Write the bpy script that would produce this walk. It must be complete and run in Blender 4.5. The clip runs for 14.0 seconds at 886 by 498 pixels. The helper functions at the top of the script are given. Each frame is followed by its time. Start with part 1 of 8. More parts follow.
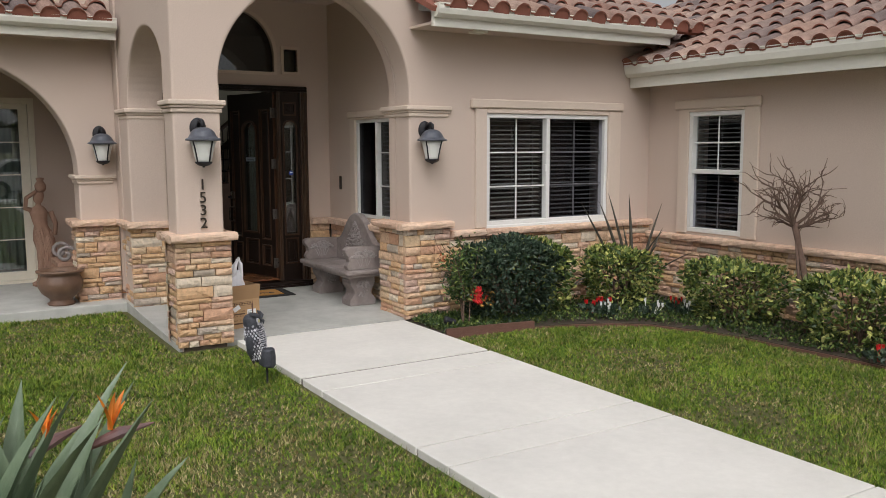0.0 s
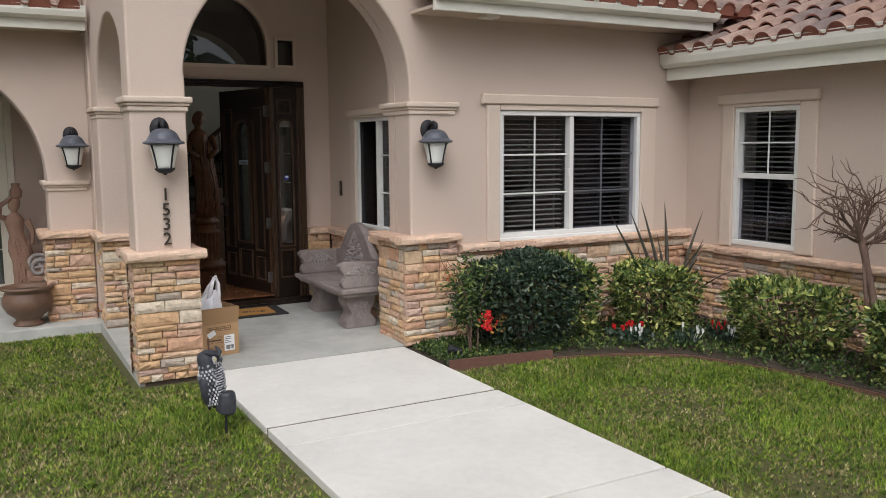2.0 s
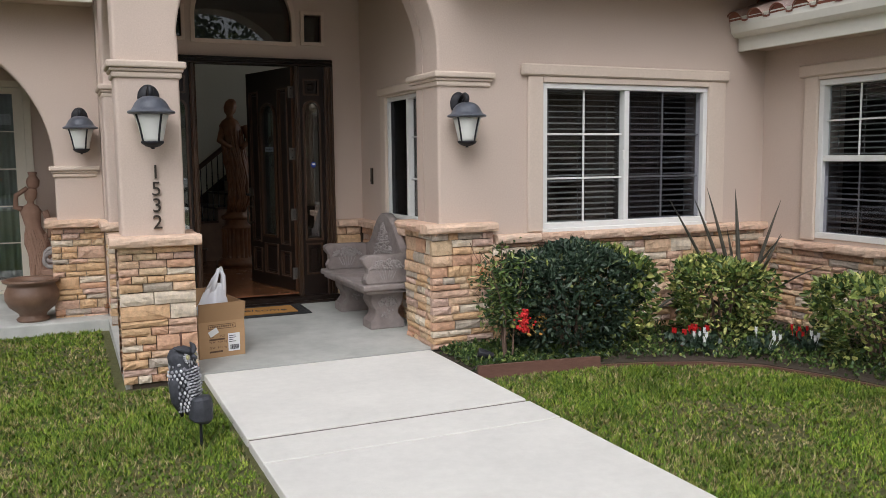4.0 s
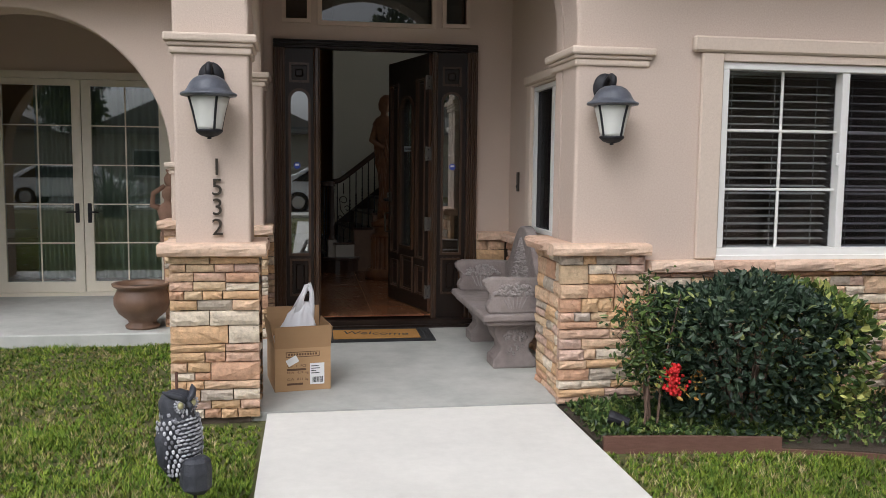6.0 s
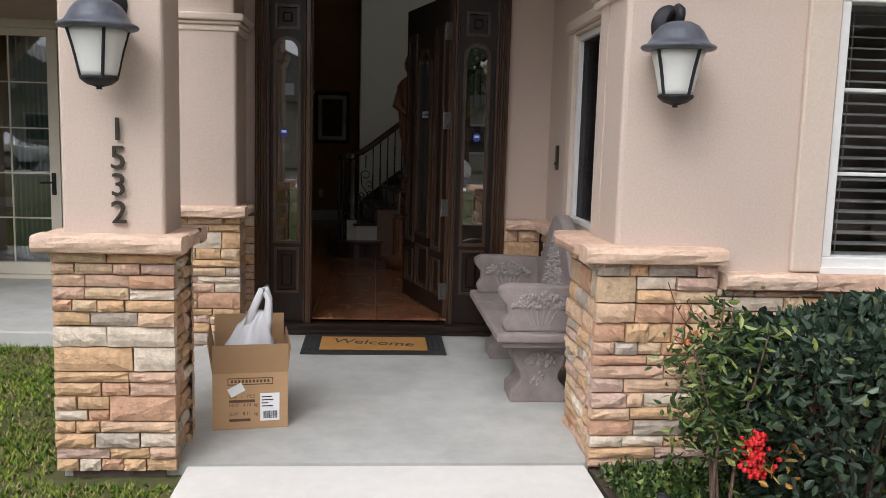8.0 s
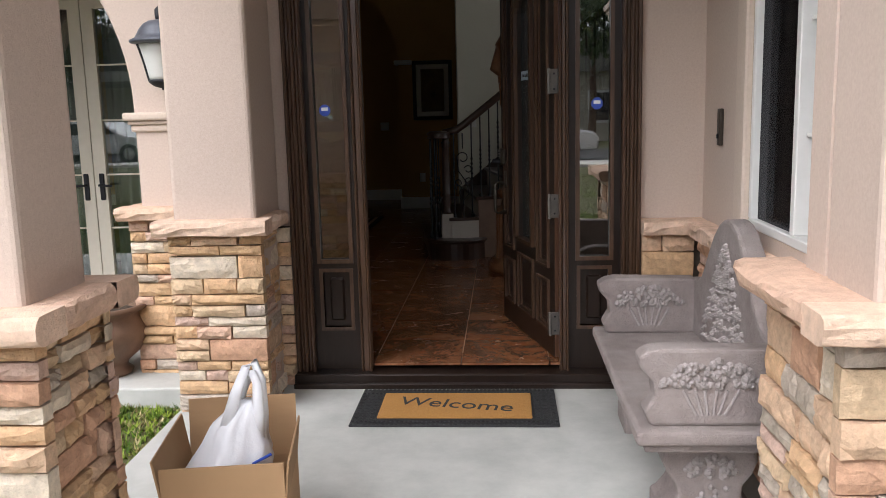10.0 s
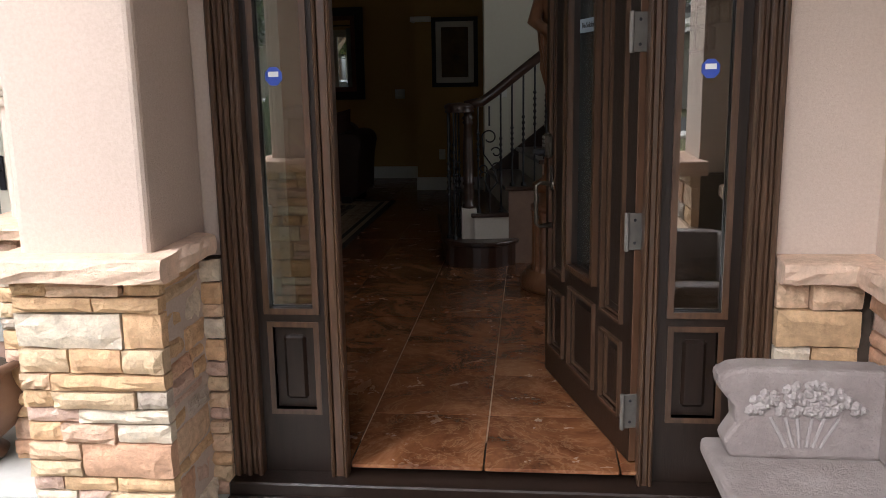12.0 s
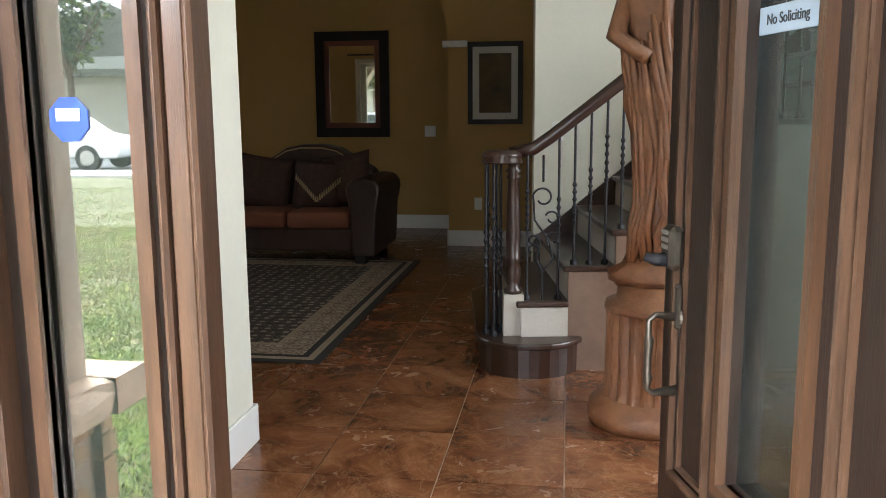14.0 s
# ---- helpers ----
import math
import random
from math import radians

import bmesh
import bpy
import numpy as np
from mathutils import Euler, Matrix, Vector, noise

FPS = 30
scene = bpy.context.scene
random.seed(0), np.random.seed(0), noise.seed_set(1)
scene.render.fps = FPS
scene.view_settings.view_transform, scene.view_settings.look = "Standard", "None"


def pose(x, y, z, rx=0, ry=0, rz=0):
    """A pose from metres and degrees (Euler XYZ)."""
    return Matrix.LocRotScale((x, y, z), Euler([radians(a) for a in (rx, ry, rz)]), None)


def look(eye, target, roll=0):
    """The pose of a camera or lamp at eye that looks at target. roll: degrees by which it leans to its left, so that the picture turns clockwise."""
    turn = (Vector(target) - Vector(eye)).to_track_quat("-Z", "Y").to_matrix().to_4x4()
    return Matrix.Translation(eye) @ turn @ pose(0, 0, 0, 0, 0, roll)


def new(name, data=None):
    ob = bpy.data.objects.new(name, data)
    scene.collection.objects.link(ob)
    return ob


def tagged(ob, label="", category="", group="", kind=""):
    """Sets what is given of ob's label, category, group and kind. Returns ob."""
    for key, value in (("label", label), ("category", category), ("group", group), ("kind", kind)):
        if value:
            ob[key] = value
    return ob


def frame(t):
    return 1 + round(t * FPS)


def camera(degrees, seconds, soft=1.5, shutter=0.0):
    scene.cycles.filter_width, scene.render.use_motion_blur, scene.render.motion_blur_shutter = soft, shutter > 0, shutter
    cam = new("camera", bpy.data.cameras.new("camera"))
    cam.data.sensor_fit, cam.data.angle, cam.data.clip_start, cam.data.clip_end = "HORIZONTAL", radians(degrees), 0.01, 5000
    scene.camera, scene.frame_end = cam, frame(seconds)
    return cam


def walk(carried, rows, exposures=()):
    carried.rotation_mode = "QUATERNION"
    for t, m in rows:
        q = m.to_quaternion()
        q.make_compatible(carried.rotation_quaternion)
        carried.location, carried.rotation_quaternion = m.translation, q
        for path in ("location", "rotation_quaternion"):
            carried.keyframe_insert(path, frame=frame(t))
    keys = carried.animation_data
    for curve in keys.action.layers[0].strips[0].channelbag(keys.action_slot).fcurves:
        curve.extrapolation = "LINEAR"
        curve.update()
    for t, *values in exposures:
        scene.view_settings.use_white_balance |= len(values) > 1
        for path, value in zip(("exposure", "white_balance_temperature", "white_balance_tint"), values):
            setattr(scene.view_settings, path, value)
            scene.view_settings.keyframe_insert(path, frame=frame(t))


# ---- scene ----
cam = camera(55.1, 14.0, 0.6)
PATH = [
    (0, (0.799, 1.125, 1.715), (1.836, 2.819, 1.478), -0.2),
    (0.5, (1.026, 1.32, 1.734), (2.068, 3.01, 1.493), -0.8),
    (1, (1.21, 1.511, 1.783), (2.226, 3.215, 1.535), -0.8),
    (1.5, (1.416, 1.706, 1.785), (2.402, 3.429, 1.544), -0.7),
    (2, (1.614, 1.907, 1.762), (2.572, 3.645, 1.518), -0.4),
    (4.3, (2.468, 2.682, 1.471), (3.212, 4.526, 1.263), -0.5),
    (4.5, (2.593, 2.789, 1.464), (3.282, 4.655, 1.262), -0.4),
    (5, (2.864, 3.046, 1.415), (3.404, 4.963, 1.238), -0.0),
    (5.5, (3.136, 3.331, 1.41), (3.537, 5.281, 1.229), 0.2),
    (6, (3.362, 3.626, 1.418), (3.678, 5.592, 1.226), 0.6),
    (6.5, (3.572, 3.938, 1.415), (3.834, 5.91, 1.208), 0.9),
    (7, (3.704, 4.235, 1.425), (3.936, 6.209, 1.197), 1.4),
    (7.5, (3.851, 4.594, 1.438), (4.036, 6.57, 1.185), 1.4),
    (8, (3.906, 4.966, 1.402), (4.066, 6.943, 1.146), 1.6),
    (8.5, (4.012, 5.409, 1.409), (4.113, 7.388, 1.136), 0.8),
    (9, (4.07, 5.809, 1.401), (4.109, 7.789, 1.118), 0.3),
    (9.2, (4.145, 6.0, 1.393), (4.131, 7.98, 1.109), -0.0),
    (11.3, (4.126, 7.662, 1.415), (3.924, 9.614, 1.03), -1.9),
    (11.5, (4.115, 7.826, 1.402), (3.907, 9.778, 1.021), -1.6),
    (12, (4.064, 8.209, 1.409), (3.862, 10.159, 1.012), -1.0),
    (12.5, (4.036, 8.585, 1.412), (3.825, 10.531, 1.004), -0.8),
    (13, (3.985, 8.986, 1.397), (3.756, 10.935, 1.011), -0.7),
    (13.5, (3.936, 9.347, 1.425), (3.675, 11.297, 1.067), -0.3),
    (14, (3.907, 9.791, 1.428), (3.622, 11.745, 1.106), -0.4),
]
EXPOSURES = [(0.0, 0.0, 6350, 12), (2.0, 0.04, 6200, 12), (5.0, 0.1, 6100, 12), (7.5, 0.3, 6100, 13), (9.0, 0.5, 6100, 14), (11.5, 1.34, 6050, 13), (12.5, 1.75, 6150, 15), (13.2, 2.9, 6000, 11), (14.0, 3.95, 5800, 7)]
walk(cam, [(t, look(eye, target, roll)) for t, eye, target, roll in PATH], EXPOSURES)

# ---- daylight: overcast sky and a very soft sun ----
world = bpy.data.worlds.new("overcast")
scene.world = world
world.use_nodes = True
wn, wl = world.node_tree.nodes, world.node_tree.links
sky = wn.new("ShaderNodeTexSky")
sky.sky_type, sky.sun_disc = "NISHITA", False
sky.sun_elevation, sky.sun_rotation, sky.dust_density, sky.air_density = radians(50), radians(211), 6.0, 1.0
grey = wn.new("ShaderNodeHueSaturation")
grey.inputs["Saturation"].default_value = 0.12
wl.new(sky.outputs["Color"], grey.inputs["Color"])
wl.new(grey.outputs["Color"], wn["Background"].inputs["Color"])
wn["Background"].inputs["Strength"].default_value = 0.13
sun = new("sun", bpy.data.lights.new("sun", "SUN"))
sun.data.energy, sun.data.angle, sun.data.color = 0.95, radians(60), (1.0, 0.97, 0.93)
sun.matrix_world = look((0, 0, 28), (12, 20, 0))


def window_light(name, place, target, w, h, watts):
    """Sky light coming in at a window's opening."""
    ob = new(name, bpy.data.lights.new(name, "AREA"))
    ob.data.shape, ob.data.size, ob.data.size_y, ob.data.energy, ob.data.color = "RECTANGLE", w, h, watts, (1.0, 0.98, 0.95)
    ob.matrix_world = look(place, target)


window_light("hall_window_light", (7.12, 12.9, 2.0), (4.0, 12.9, 1.6), 1.8, 1.8, 7.4)
# fill lamp at an added, unseen side window, to brighten the living room
window_light("living_fill_light", (-3.7, 15.5, 1.6), (0.0, 15.5, 1.2), 1.1, 1.1, 0.14)


# ---- materials ----
def ramp(nt, fac, stops):
    r = nt.nodes.new("ShaderNodeValToRGB")
    el = r.color_ramp.elements
    while len(el) < len(stops):
        el.new(0.5)
    for e, (p, c) in zip(el, stops):
        e.position, e.color = p, (*c, 1)
    nt.links.new(fac, r.inputs[0])
    return r.outputs[0]


def noise_tex(nt, scale, detail=4, rough=0.6, stretch=None, distort=0.0, in_place=False):
    """Noise in the object's own space, or in the place's metres."""
    tc = nt.nodes.new("ShaderNodeTexCoord")
    n = nt.nodes.new("ShaderNodeTexNoise")
    n.inputs["Scale"].default_value, n.inputs["Detail"].default_value = scale, detail
    n.inputs["Roughness"].default_value, n.inputs["Distortion"].default_value = rough, distort
    src = nt.nodes.new("ShaderNodeNewGeometry").outputs["Position"] if in_place else tc.outputs["Object"]
    if stretch:
        m = nt.nodes.new("ShaderNodeMapping")
        m.inputs["Scale"].default_value = stretch
        nt.links.new(src, m.inputs[0])
        src = m.outputs[0]
    nt.links.new(src, n.inputs["Vector"])
    return n.outputs["Fac"]


def mixc(nt, fac, a, b, mode="MIX"):
    m = nt.nodes.new("ShaderNodeMix")
    m.data_type, m.blend_type = "RGBA", mode
    for s, v in ((m.inputs[0], fac), (m.inputs[6], a), (m.inputs[7], b)):
        if isinstance(v, (int, float)):
            s.default_value = v
        elif isinstance(v, tuple):
            s.default_value = (*v, 1)
        else:
            nt.links.new(v, s)
    return m.outputs[2]


def mat(name, c1, c2, scale=8.0, rough=0.8, bump=0.0, bump_scale=60.0, metal=0.0, stretch=None, c3=None, spec=0.5, big=0.6, coat=0.0):
    """Two scales of colour variation, and fine relief."""
    m = bpy.data.materials.new(name)
    m.use_nodes = True
    nt = m.node_tree
    p = nt.nodes["Principled BSDF"]
    fine = ramp(nt, noise_tex(nt, scale, 6, 0.65, stretch), [(0.3, c1), (0.7, c2)])
    mid = tuple((a + b) / 2 for a, b in zip(c1, c2))
    large = ramp(nt, noise_tex(nt, big, 3, 0.5), [(0.35, tuple(v * 0.86 for v in mid)), (0.65, c3 or tuple(min(1, v * 1.1) for v in mid))])
    nt.links.new(mixc(nt, 0.4, fine, large), p.inputs["Base Color"])
    p.inputs["Roughness"].default_value, p.inputs["Metallic"].default_value = rough, metal
    p.inputs["Specular IOR Level"].default_value = spec
    p.inputs["Coat Weight"].default_value = coat
    if bump:
        b = nt.nodes.new("ShaderNodeBump")
        b.inputs["Strength"].default_value, b.inputs["Distance"].default_value = bump, 0.01
        nt.links.new(noise_tex(nt, bump_scale, 5, 0.7, stretch), b.inputs["Height"])
        nt.links.new(b.outputs[0], p.inputs["Normal"])
    return m


def by_random(name, stops, rough=0.85, bump=0.5, bump_scale=40.0, island=False, grain=25.0, dark=0.6, in_place=False, constant=False):
    """Colour told apart piece by piece."""
    m = bpy.data.materials.new(name)
    m.use_nodes = True
    nt = m.node_tree
    p = nt.nodes["Principled BSDF"]
    if island:
        rnd = nt.nodes.new("ShaderNodeNewGeometry").outputs["Random Per Island"]
    else:
        rnd = nt.nodes.new("ShaderNodeObjectInfo").outputs["Random"]
    col = ramp(nt, rnd, stops)
    if constant:
        col.node.color_ramp.interpolation = "CONSTANT"
    shade = ramp(nt, noise_tex(nt, grain, 6, 0.7, in_place=in_place), [(0.25, (dark,) * 3), (0.7, (1.12,) * 3)])
    nt.links.new(mixc(nt, 1.0, col, shade, "MULTIPLY"), p.inputs["Base Color"])
    p.inputs["Roughness"].default_value = rough
    p.inputs["Specular IOR Level"].default_value = 0.3
    if bump:
        b = nt.nodes.new("ShaderNodeBump")
        b.inputs["Strength"].default_value, b.inputs["Distance"].default_value = bump, 0.01
        nt.links.new(noise_tex(nt, bump_scale, 6, 0.7, in_place=in_place), b.inputs["Height"])
        nt.links.new(b.outputs[0], p.inputs["Normal"])
    return m


def glass(name, tint=(0.9, 0.95, 0.94), clear=0.94, rough=0.0, sheen=0.05, edge=0.8):
    """A thin pane: clear, with a mirror-like sheen that grows at grazing angles."""
    m = bpy.data.materials.new(name)
    m.use_nodes = True
    nt = m.node_tree
    nt.nodes.clear()
    out = nt.nodes.new("ShaderNodeOutputMaterial")
    tr, gl, mx, lw, pw, ma = (nt.nodes.new(n) for n in ("ShaderNodeBsdfTransparent", "ShaderNodeBsdfGlossy", "ShaderNodeMixShader", "ShaderNodeLayerWeight", "ShaderNodeMath", "ShaderNodeMath"))
    tr.inputs[0].default_value = tuple(c * clear for c in tint) + (1,)
    gl.inputs["Roughness"].default_value = rough
    pw.operation, ma.operation = "POWER", "MULTIPLY_ADD"
    lw.inputs["Blend"].default_value = 0.5
    pw.inputs[1].default_value = 5.0
    ma.inputs[1].default_value, ma.inputs[2].default_value = edge, sheen
    nt.links.new(lw.outputs["Facing"], pw.inputs[0])
    nt.links.new(pw.outputs[0], ma.inputs[0])
    nt.links.new(ma.outputs[0], mx.inputs[0])
    nt.links.new(tr.outputs[0], mx.inputs[1])
    nt.links.new(gl.outputs[0], mx.inputs[2])
    nt.links.new(mx.outputs[0], out.inputs[0])
    return m


def stone_tile(name):
    """Glazed brown tile: cloudy, veined, and different from tile to tile."""
    m = bpy.data.materials.new(name)
    m.use_nodes = True
    nt = m.node_tree
    p = nt.nodes["Principled BSDF"]
    tc, oi, ad = nt.nodes.new("ShaderNodeTexCoord"), nt.nodes.new("ShaderNodeObjectInfo"), nt.nodes.new("ShaderNodeVectorMath")
    ad.operation = "MULTIPLY_ADD"
    ad.inputs[1].default_value = (1, 1, 1)
    sc = nt.nodes.new("ShaderNodeVectorMath")
    sc.operation = "SCALE"
    sc.inputs[0].default_value = (37, 23, 11)
    nt.links.new(oi.outputs["Random"], sc.inputs["Scale"])
    nt.links.new(tc.outputs["Object"], ad.inputs[0])
    nt.links.new(sc.outputs[0], ad.inputs[2])
    def cloud(scale, detail, distort):
        n = nt.nodes.new("ShaderNodeTexNoise")
        n.inputs["Scale"].default_value, n.inputs["Detail"].default_value = scale, detail
        n.inputs["Roughness"].default_value, n.inputs["Distortion"].default_value = 0.68, distort
        nt.links.new(ad.outputs[0], n.inputs["Vector"])
        return n.outputs["Fac"]
    base = ramp(nt, cloud(2.6, 8, 1.2), [(0.28, (0.05, 0.017, 0.008)), (0.42, (0.125, 0.046, 0.02)), (0.56, (0.215, 0.085, 0.036)), (0.74, (0.33, 0.16, 0.078))])
    vein = ramp(nt, cloud(4.2, 7, 2.2), [(0.47, (0, 0, 0)), (0.50, (0.26, 0.26, 0.26)), (0.53, (0, 0, 0))])
    nt.links.new(mixc(nt, vein, base, (0.46, 0.27, 0.14)), p.inputs["Base Color"])
    rr = ramp(nt, cloud(6.0, 4, 0.5), [(0.3, (0.16,) * 3), (0.7, (0.30,) * 3)])
    nt.links.new(rr, p.inputs["Roughness"])
    b = nt.nodes.new("ShaderNodeBump")
    b.inputs["Strength"].default_value, b.inputs["Distance"].default_value = 0.25, 0.004
    nt.links.new(cloud(14, 5, 0.6), b.inputs["Height"])
    nt.links.new(b.outputs[0], p.inputs["Normal"])
    return m


M = {}
M["stucco"] = mat("stucco", (0.50, 0.40, 0.33), (0.61, 0.50, 0.42), 90, 0.92, 0.28, 150, big=0.5, spec=0.2)
M["trim"] = mat("trim_stucco", (0.56, 0.46, 0.375), (0.66, 0.55, 0.455), 70, 0.9, 0.28, 150, spec=0.2)
# backing behind dry-laid stones: shade between them is put into its dark colour
M["joint_shade"] = mat("joint_shade", (0.07, 0.052, 0.038), (0.12, 0.09, 0.066), 30, 0.95, 0.5, 60)
M["stone"] = by_random("ledge_stone", [(0.0, (0.62, 0.41, 0.23)), (0.13, (0.64, 0.47, 0.30)), (0.26, (0.63, 0.42, 0.30)), (0.38, (0.45, 0.38, 0.30)), (0.43, (0.68, 0.44, 0.25)),
    (0.57, (0.72, 0.61, 0.47)), (0.65, (0.60, 0.36, 0.23)), (0.74, (0.60, 0.42, 0.33)), (0.84, (0.68, 0.47, 0.31)), (0.95, (0.50, 0.42, 0.34))], 0.9, 1.0, 60, grain=26, dark=0.62, in_place=True, constant=True)
M["cap_stone"] = by_random("cap_stone", [(0.0, (0.70, 0.49, 0.35)), (0.5, (0.76, 0.56, 0.42)), (1.0, (0.64, 0.43, 0.31))], 0.9, 1.0, 40, grain=16, dark=0.68, in_place=True)
M["concrete"] = mat("walk_concrete", (0.63, 0.61, 0.555), (0.73, 0.705, 0.65), 14, 0.85, 0.35, 220, c3=(0.77, 0.745, 0.685), big=1.3)
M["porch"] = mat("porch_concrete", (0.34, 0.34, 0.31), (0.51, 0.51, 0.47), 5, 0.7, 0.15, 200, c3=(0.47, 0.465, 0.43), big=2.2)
M["joint"] = mat("joint_dirt", (0.10, 0.085, 0.07), (0.2, 0.17, 0.14), 30, 0.95, 0.5, 60)
M["soil"] = mat("soil", (0.035, 0.024, 0.016), (0.075, 0.055, 0.035), 40, 0.95, 0.9, 50)
M["turf"] = mat("turf_soil", (0.045, 0.050, 0.014), (0.115, 0.11, 0.032), 30, 0.95, 0.9, 90, c3=(0.12, 0.115, 0.04), big=0.8)
M["grass"] = by_random("grass_blades", [(0.0, (0.05, 0.11, 0.008)), (0.4, (0.125, 0.215, 0.015)), (0.75, (0.225, 0.315, 0.028)), (1.0, (0.36, 0.42, 0.06))], 0.6, 0, island=True, grain=1.2, dark=0.4)
M["straw"] = by_random("dry_blades", [(0.0, (0.16, 0.13, 0.045)), (0.5, (0.34, 0.28, 0.12)), (1.0, (0.56, 0.47, 0.26))], 0.8, 0, island=True, grain=1.3, dark=0.5)
M["fascia"] = mat("fascia_paint", (0.70, 0.68, 0.60), (0.76, 0.74, 0.66), 20, 0.5, 0.05, 60)
M["vinyl"] = mat("white_vinyl", (0.68, 0.67, 0.63), (0.74, 0.73, 0.70), 20, 0.4)
M["door_cream"] = mat("cream_paint", (0.68, 0.62, 0.5), (0.74, 0.68, 0.56), 20, 0.45)
M["blind"] = mat("dark_blind", (0.25, 0.24, 0.225), (0.31, 0.30, 0.285), 20, 0.6)
# dark colour stands in for the missing light in rooms behind windows
M["painted_dim_room"] = mat("painted_dim_wall", (0.12, 0.10, 0.085), (0.16, 0.135, 0.11), 4, 0.9)
M["tile"] = by_random("clay_tile", [(0.0, (0.24, 0.14, 0.108)), (0.25, (0.33, 0.22, 0.17)), (0.5, (0.26, 0.175, 0.145)), (0.75, (0.37, 0.265, 0.21)), (0.9, (0.19, 0.142, 0.128)), (1.0, (0.14, 0.113, 0.108))], 0.85, 0.7, 45, grain=7, dark=0.68)
M["tile_under"] = mat("red_clay", (0.20, 0.07, 0.048), (0.28, 0.105, 0.066), 20, 0.9)
M["iron"] = mat("black_iron", (0.010, 0.010, 0.012), (0.024, 0.024, 0.028), 20, 0.55, 0.2, 60, spec=0.3)
M["weathered"] = mat("weathered_black", (0.022, 0.025, 0.034), (0.17, 0.18, 0.21), 9, 0.38, 0.2, 60, c3=(0.06, 0.07, 0.09), big=6)
M["frosted"] = mat("frosted_glass", (0.62, 0.62, 0.58), (0.70, 0.70, 0.66), 12, 0.35, 0.1, 30)
M["number"] = mat("bronze_number", (0.035, 0.028, 0.022), (0.07, 0.055, 0.042), 30, 0.45, metal=0.5)
M["mahogany"] = mat("dark_mahogany", (0.0075, 0.0046, 0.0034), (0.024, 0.0135, 0.009), 7, 0.34, 0.12, 30, stretch=(6, 6, 0.6), big=1.5, coat=0.06, spec=0.32)
# lighter moulding wood: rubbed edges plus sky highlights put into the colour
M["moulding"] = mat("rubbed_highlit_mahogany", (0.027, 0.015, 0.009), (0.105, 0.056, 0.032), 9, 0.31, 0.12, 30, stretch=(6, 6, 0.6), big=2.0, coat=0.2, spec=0.4)
M["raw_edge"] = mat("bare_door_edge", (0.045, 0.020, 0.010), (0.125, 0.058, 0.028), 6, 0.45, 0.15, 30, stretch=(10, 10, 0.7), big=2.0)
M["leaf_pane"] = glass("leaf_pane", (0.62, 0.80, 0.80), 0.82, 0.22, 0.16)

M["worn_wood"] = mat("worn_mahogany", (0.022, 0.010, 0.005), (0.088, 0.041, 0.018), 6, 0.34, 0.2, 30, stretch=(12, 12, 0.7), big=2.0, coat=0.3)
M["old_bronze"] = mat("aged_bronze", (0.07, 0.058, 0.045), (0.14, 0.12, 0.095), 30, 0.35, metal=0.8)
M["hinge"] = mat("dull_hinge_bronze", (0.13, 0.12, 0.105), (0.24, 0.22, 0.195), 30, 0.48, 0.1, 60, metal=0.6)
M["steel"] = mat("brushed_steel", (0.42, 0.41, 0.38), (0.55, 0.53, 0.5), 40, 0.35, metal=0.9)
M["pane"] = glass("clear_pane", sheen=0.17)
M["pane_dark"] = glass("window_pane", (0.88, 0.90, 0.91), 0.95, sheen=0.035)
# dark tint stands in for an unlit hall behind the transom
M["dimmed_transom_pane"] = glass("dimmed_transom_pane", (0.40, 0.43, 0.44), 0.8, 0.0, 0.12)
M["door_pane"] = glass("door_pane", (0.68, 0.76, 0.74), 0.8, 0.012, 0.34)
M["bench"] = mat("cast_stone", (0.185, 0.15, 0.14), (0.29, 0.24, 0.22), 12, 0.85, 0.8, 70, c3=(0.36, 0.32, 0.30), big=3)
# carved relief, paler than the bench stone
M["relief"] = mat("pale_relief", (0.25, 0.215, 0.205), (0.39, 0.35, 0.33), 25, 0.9, 0.7, 50)
M["card"] = mat("cardboard", (0.40, 0.245, 0.125), (0.46, 0.29, 0.15), 6, 0.85, 0.1, 40, stretch=(1, 1, 6))
M["card_in"] = mat("cardboard_inside", (0.33, 0.20, 0.10), (0.38, 0.235, 0.12), 6, 0.9)
M["print"] = mat("brown_ink", (0.10, 0.055, 0.03), (0.13, 0.07, 0.04), 30, 0.9)
M["paper"] = mat("white_paper", (0.76, 0.76, 0.75), (0.82, 0.82, 0.81), 20, 0.7)
M["ink"] = mat("black_ink", (0.02, 0.02, 0.02), (0.035, 0.035, 0.035), 20, 0.7)
M["bag"] = mat("white_plastic", (0.74, 0.74, 0.76), (0.84, 0.84, 0.86), 10, 0.35, 0.3, 18)
M["blue"] = mat("blue_print", (0.02, 0.05, 0.32), (0.03, 0.08, 0.42), 10, 0.4)
M["rubber"] = mat("black_rubber", (0.014, 0.014, 0.014), (0.03, 0.03, 0.03), 60, 0.8, 0.5, 60)
M["coir"] = mat("coir", (0.42, 0.20, 0.045), (0.56, 0.29, 0.08), 120, 0.97, 0.9, 200, big=5)
M["owl"] = by_random("owl_feathers", [(0.0, (0.10, 0.10, 0.115)), (0.25, (0.38, 0.38, 0.41)), (1.0, (0.74, 0.74, 0.77))], 0.6, 0.4, 60, island=True, grain=45, dark=0.5)
M["owl_dark"] = mat("owl_black", (0.018, 0.02, 0.026), (0.06, 0.063, 0.075), 40, 0.6, 0.4, 80)
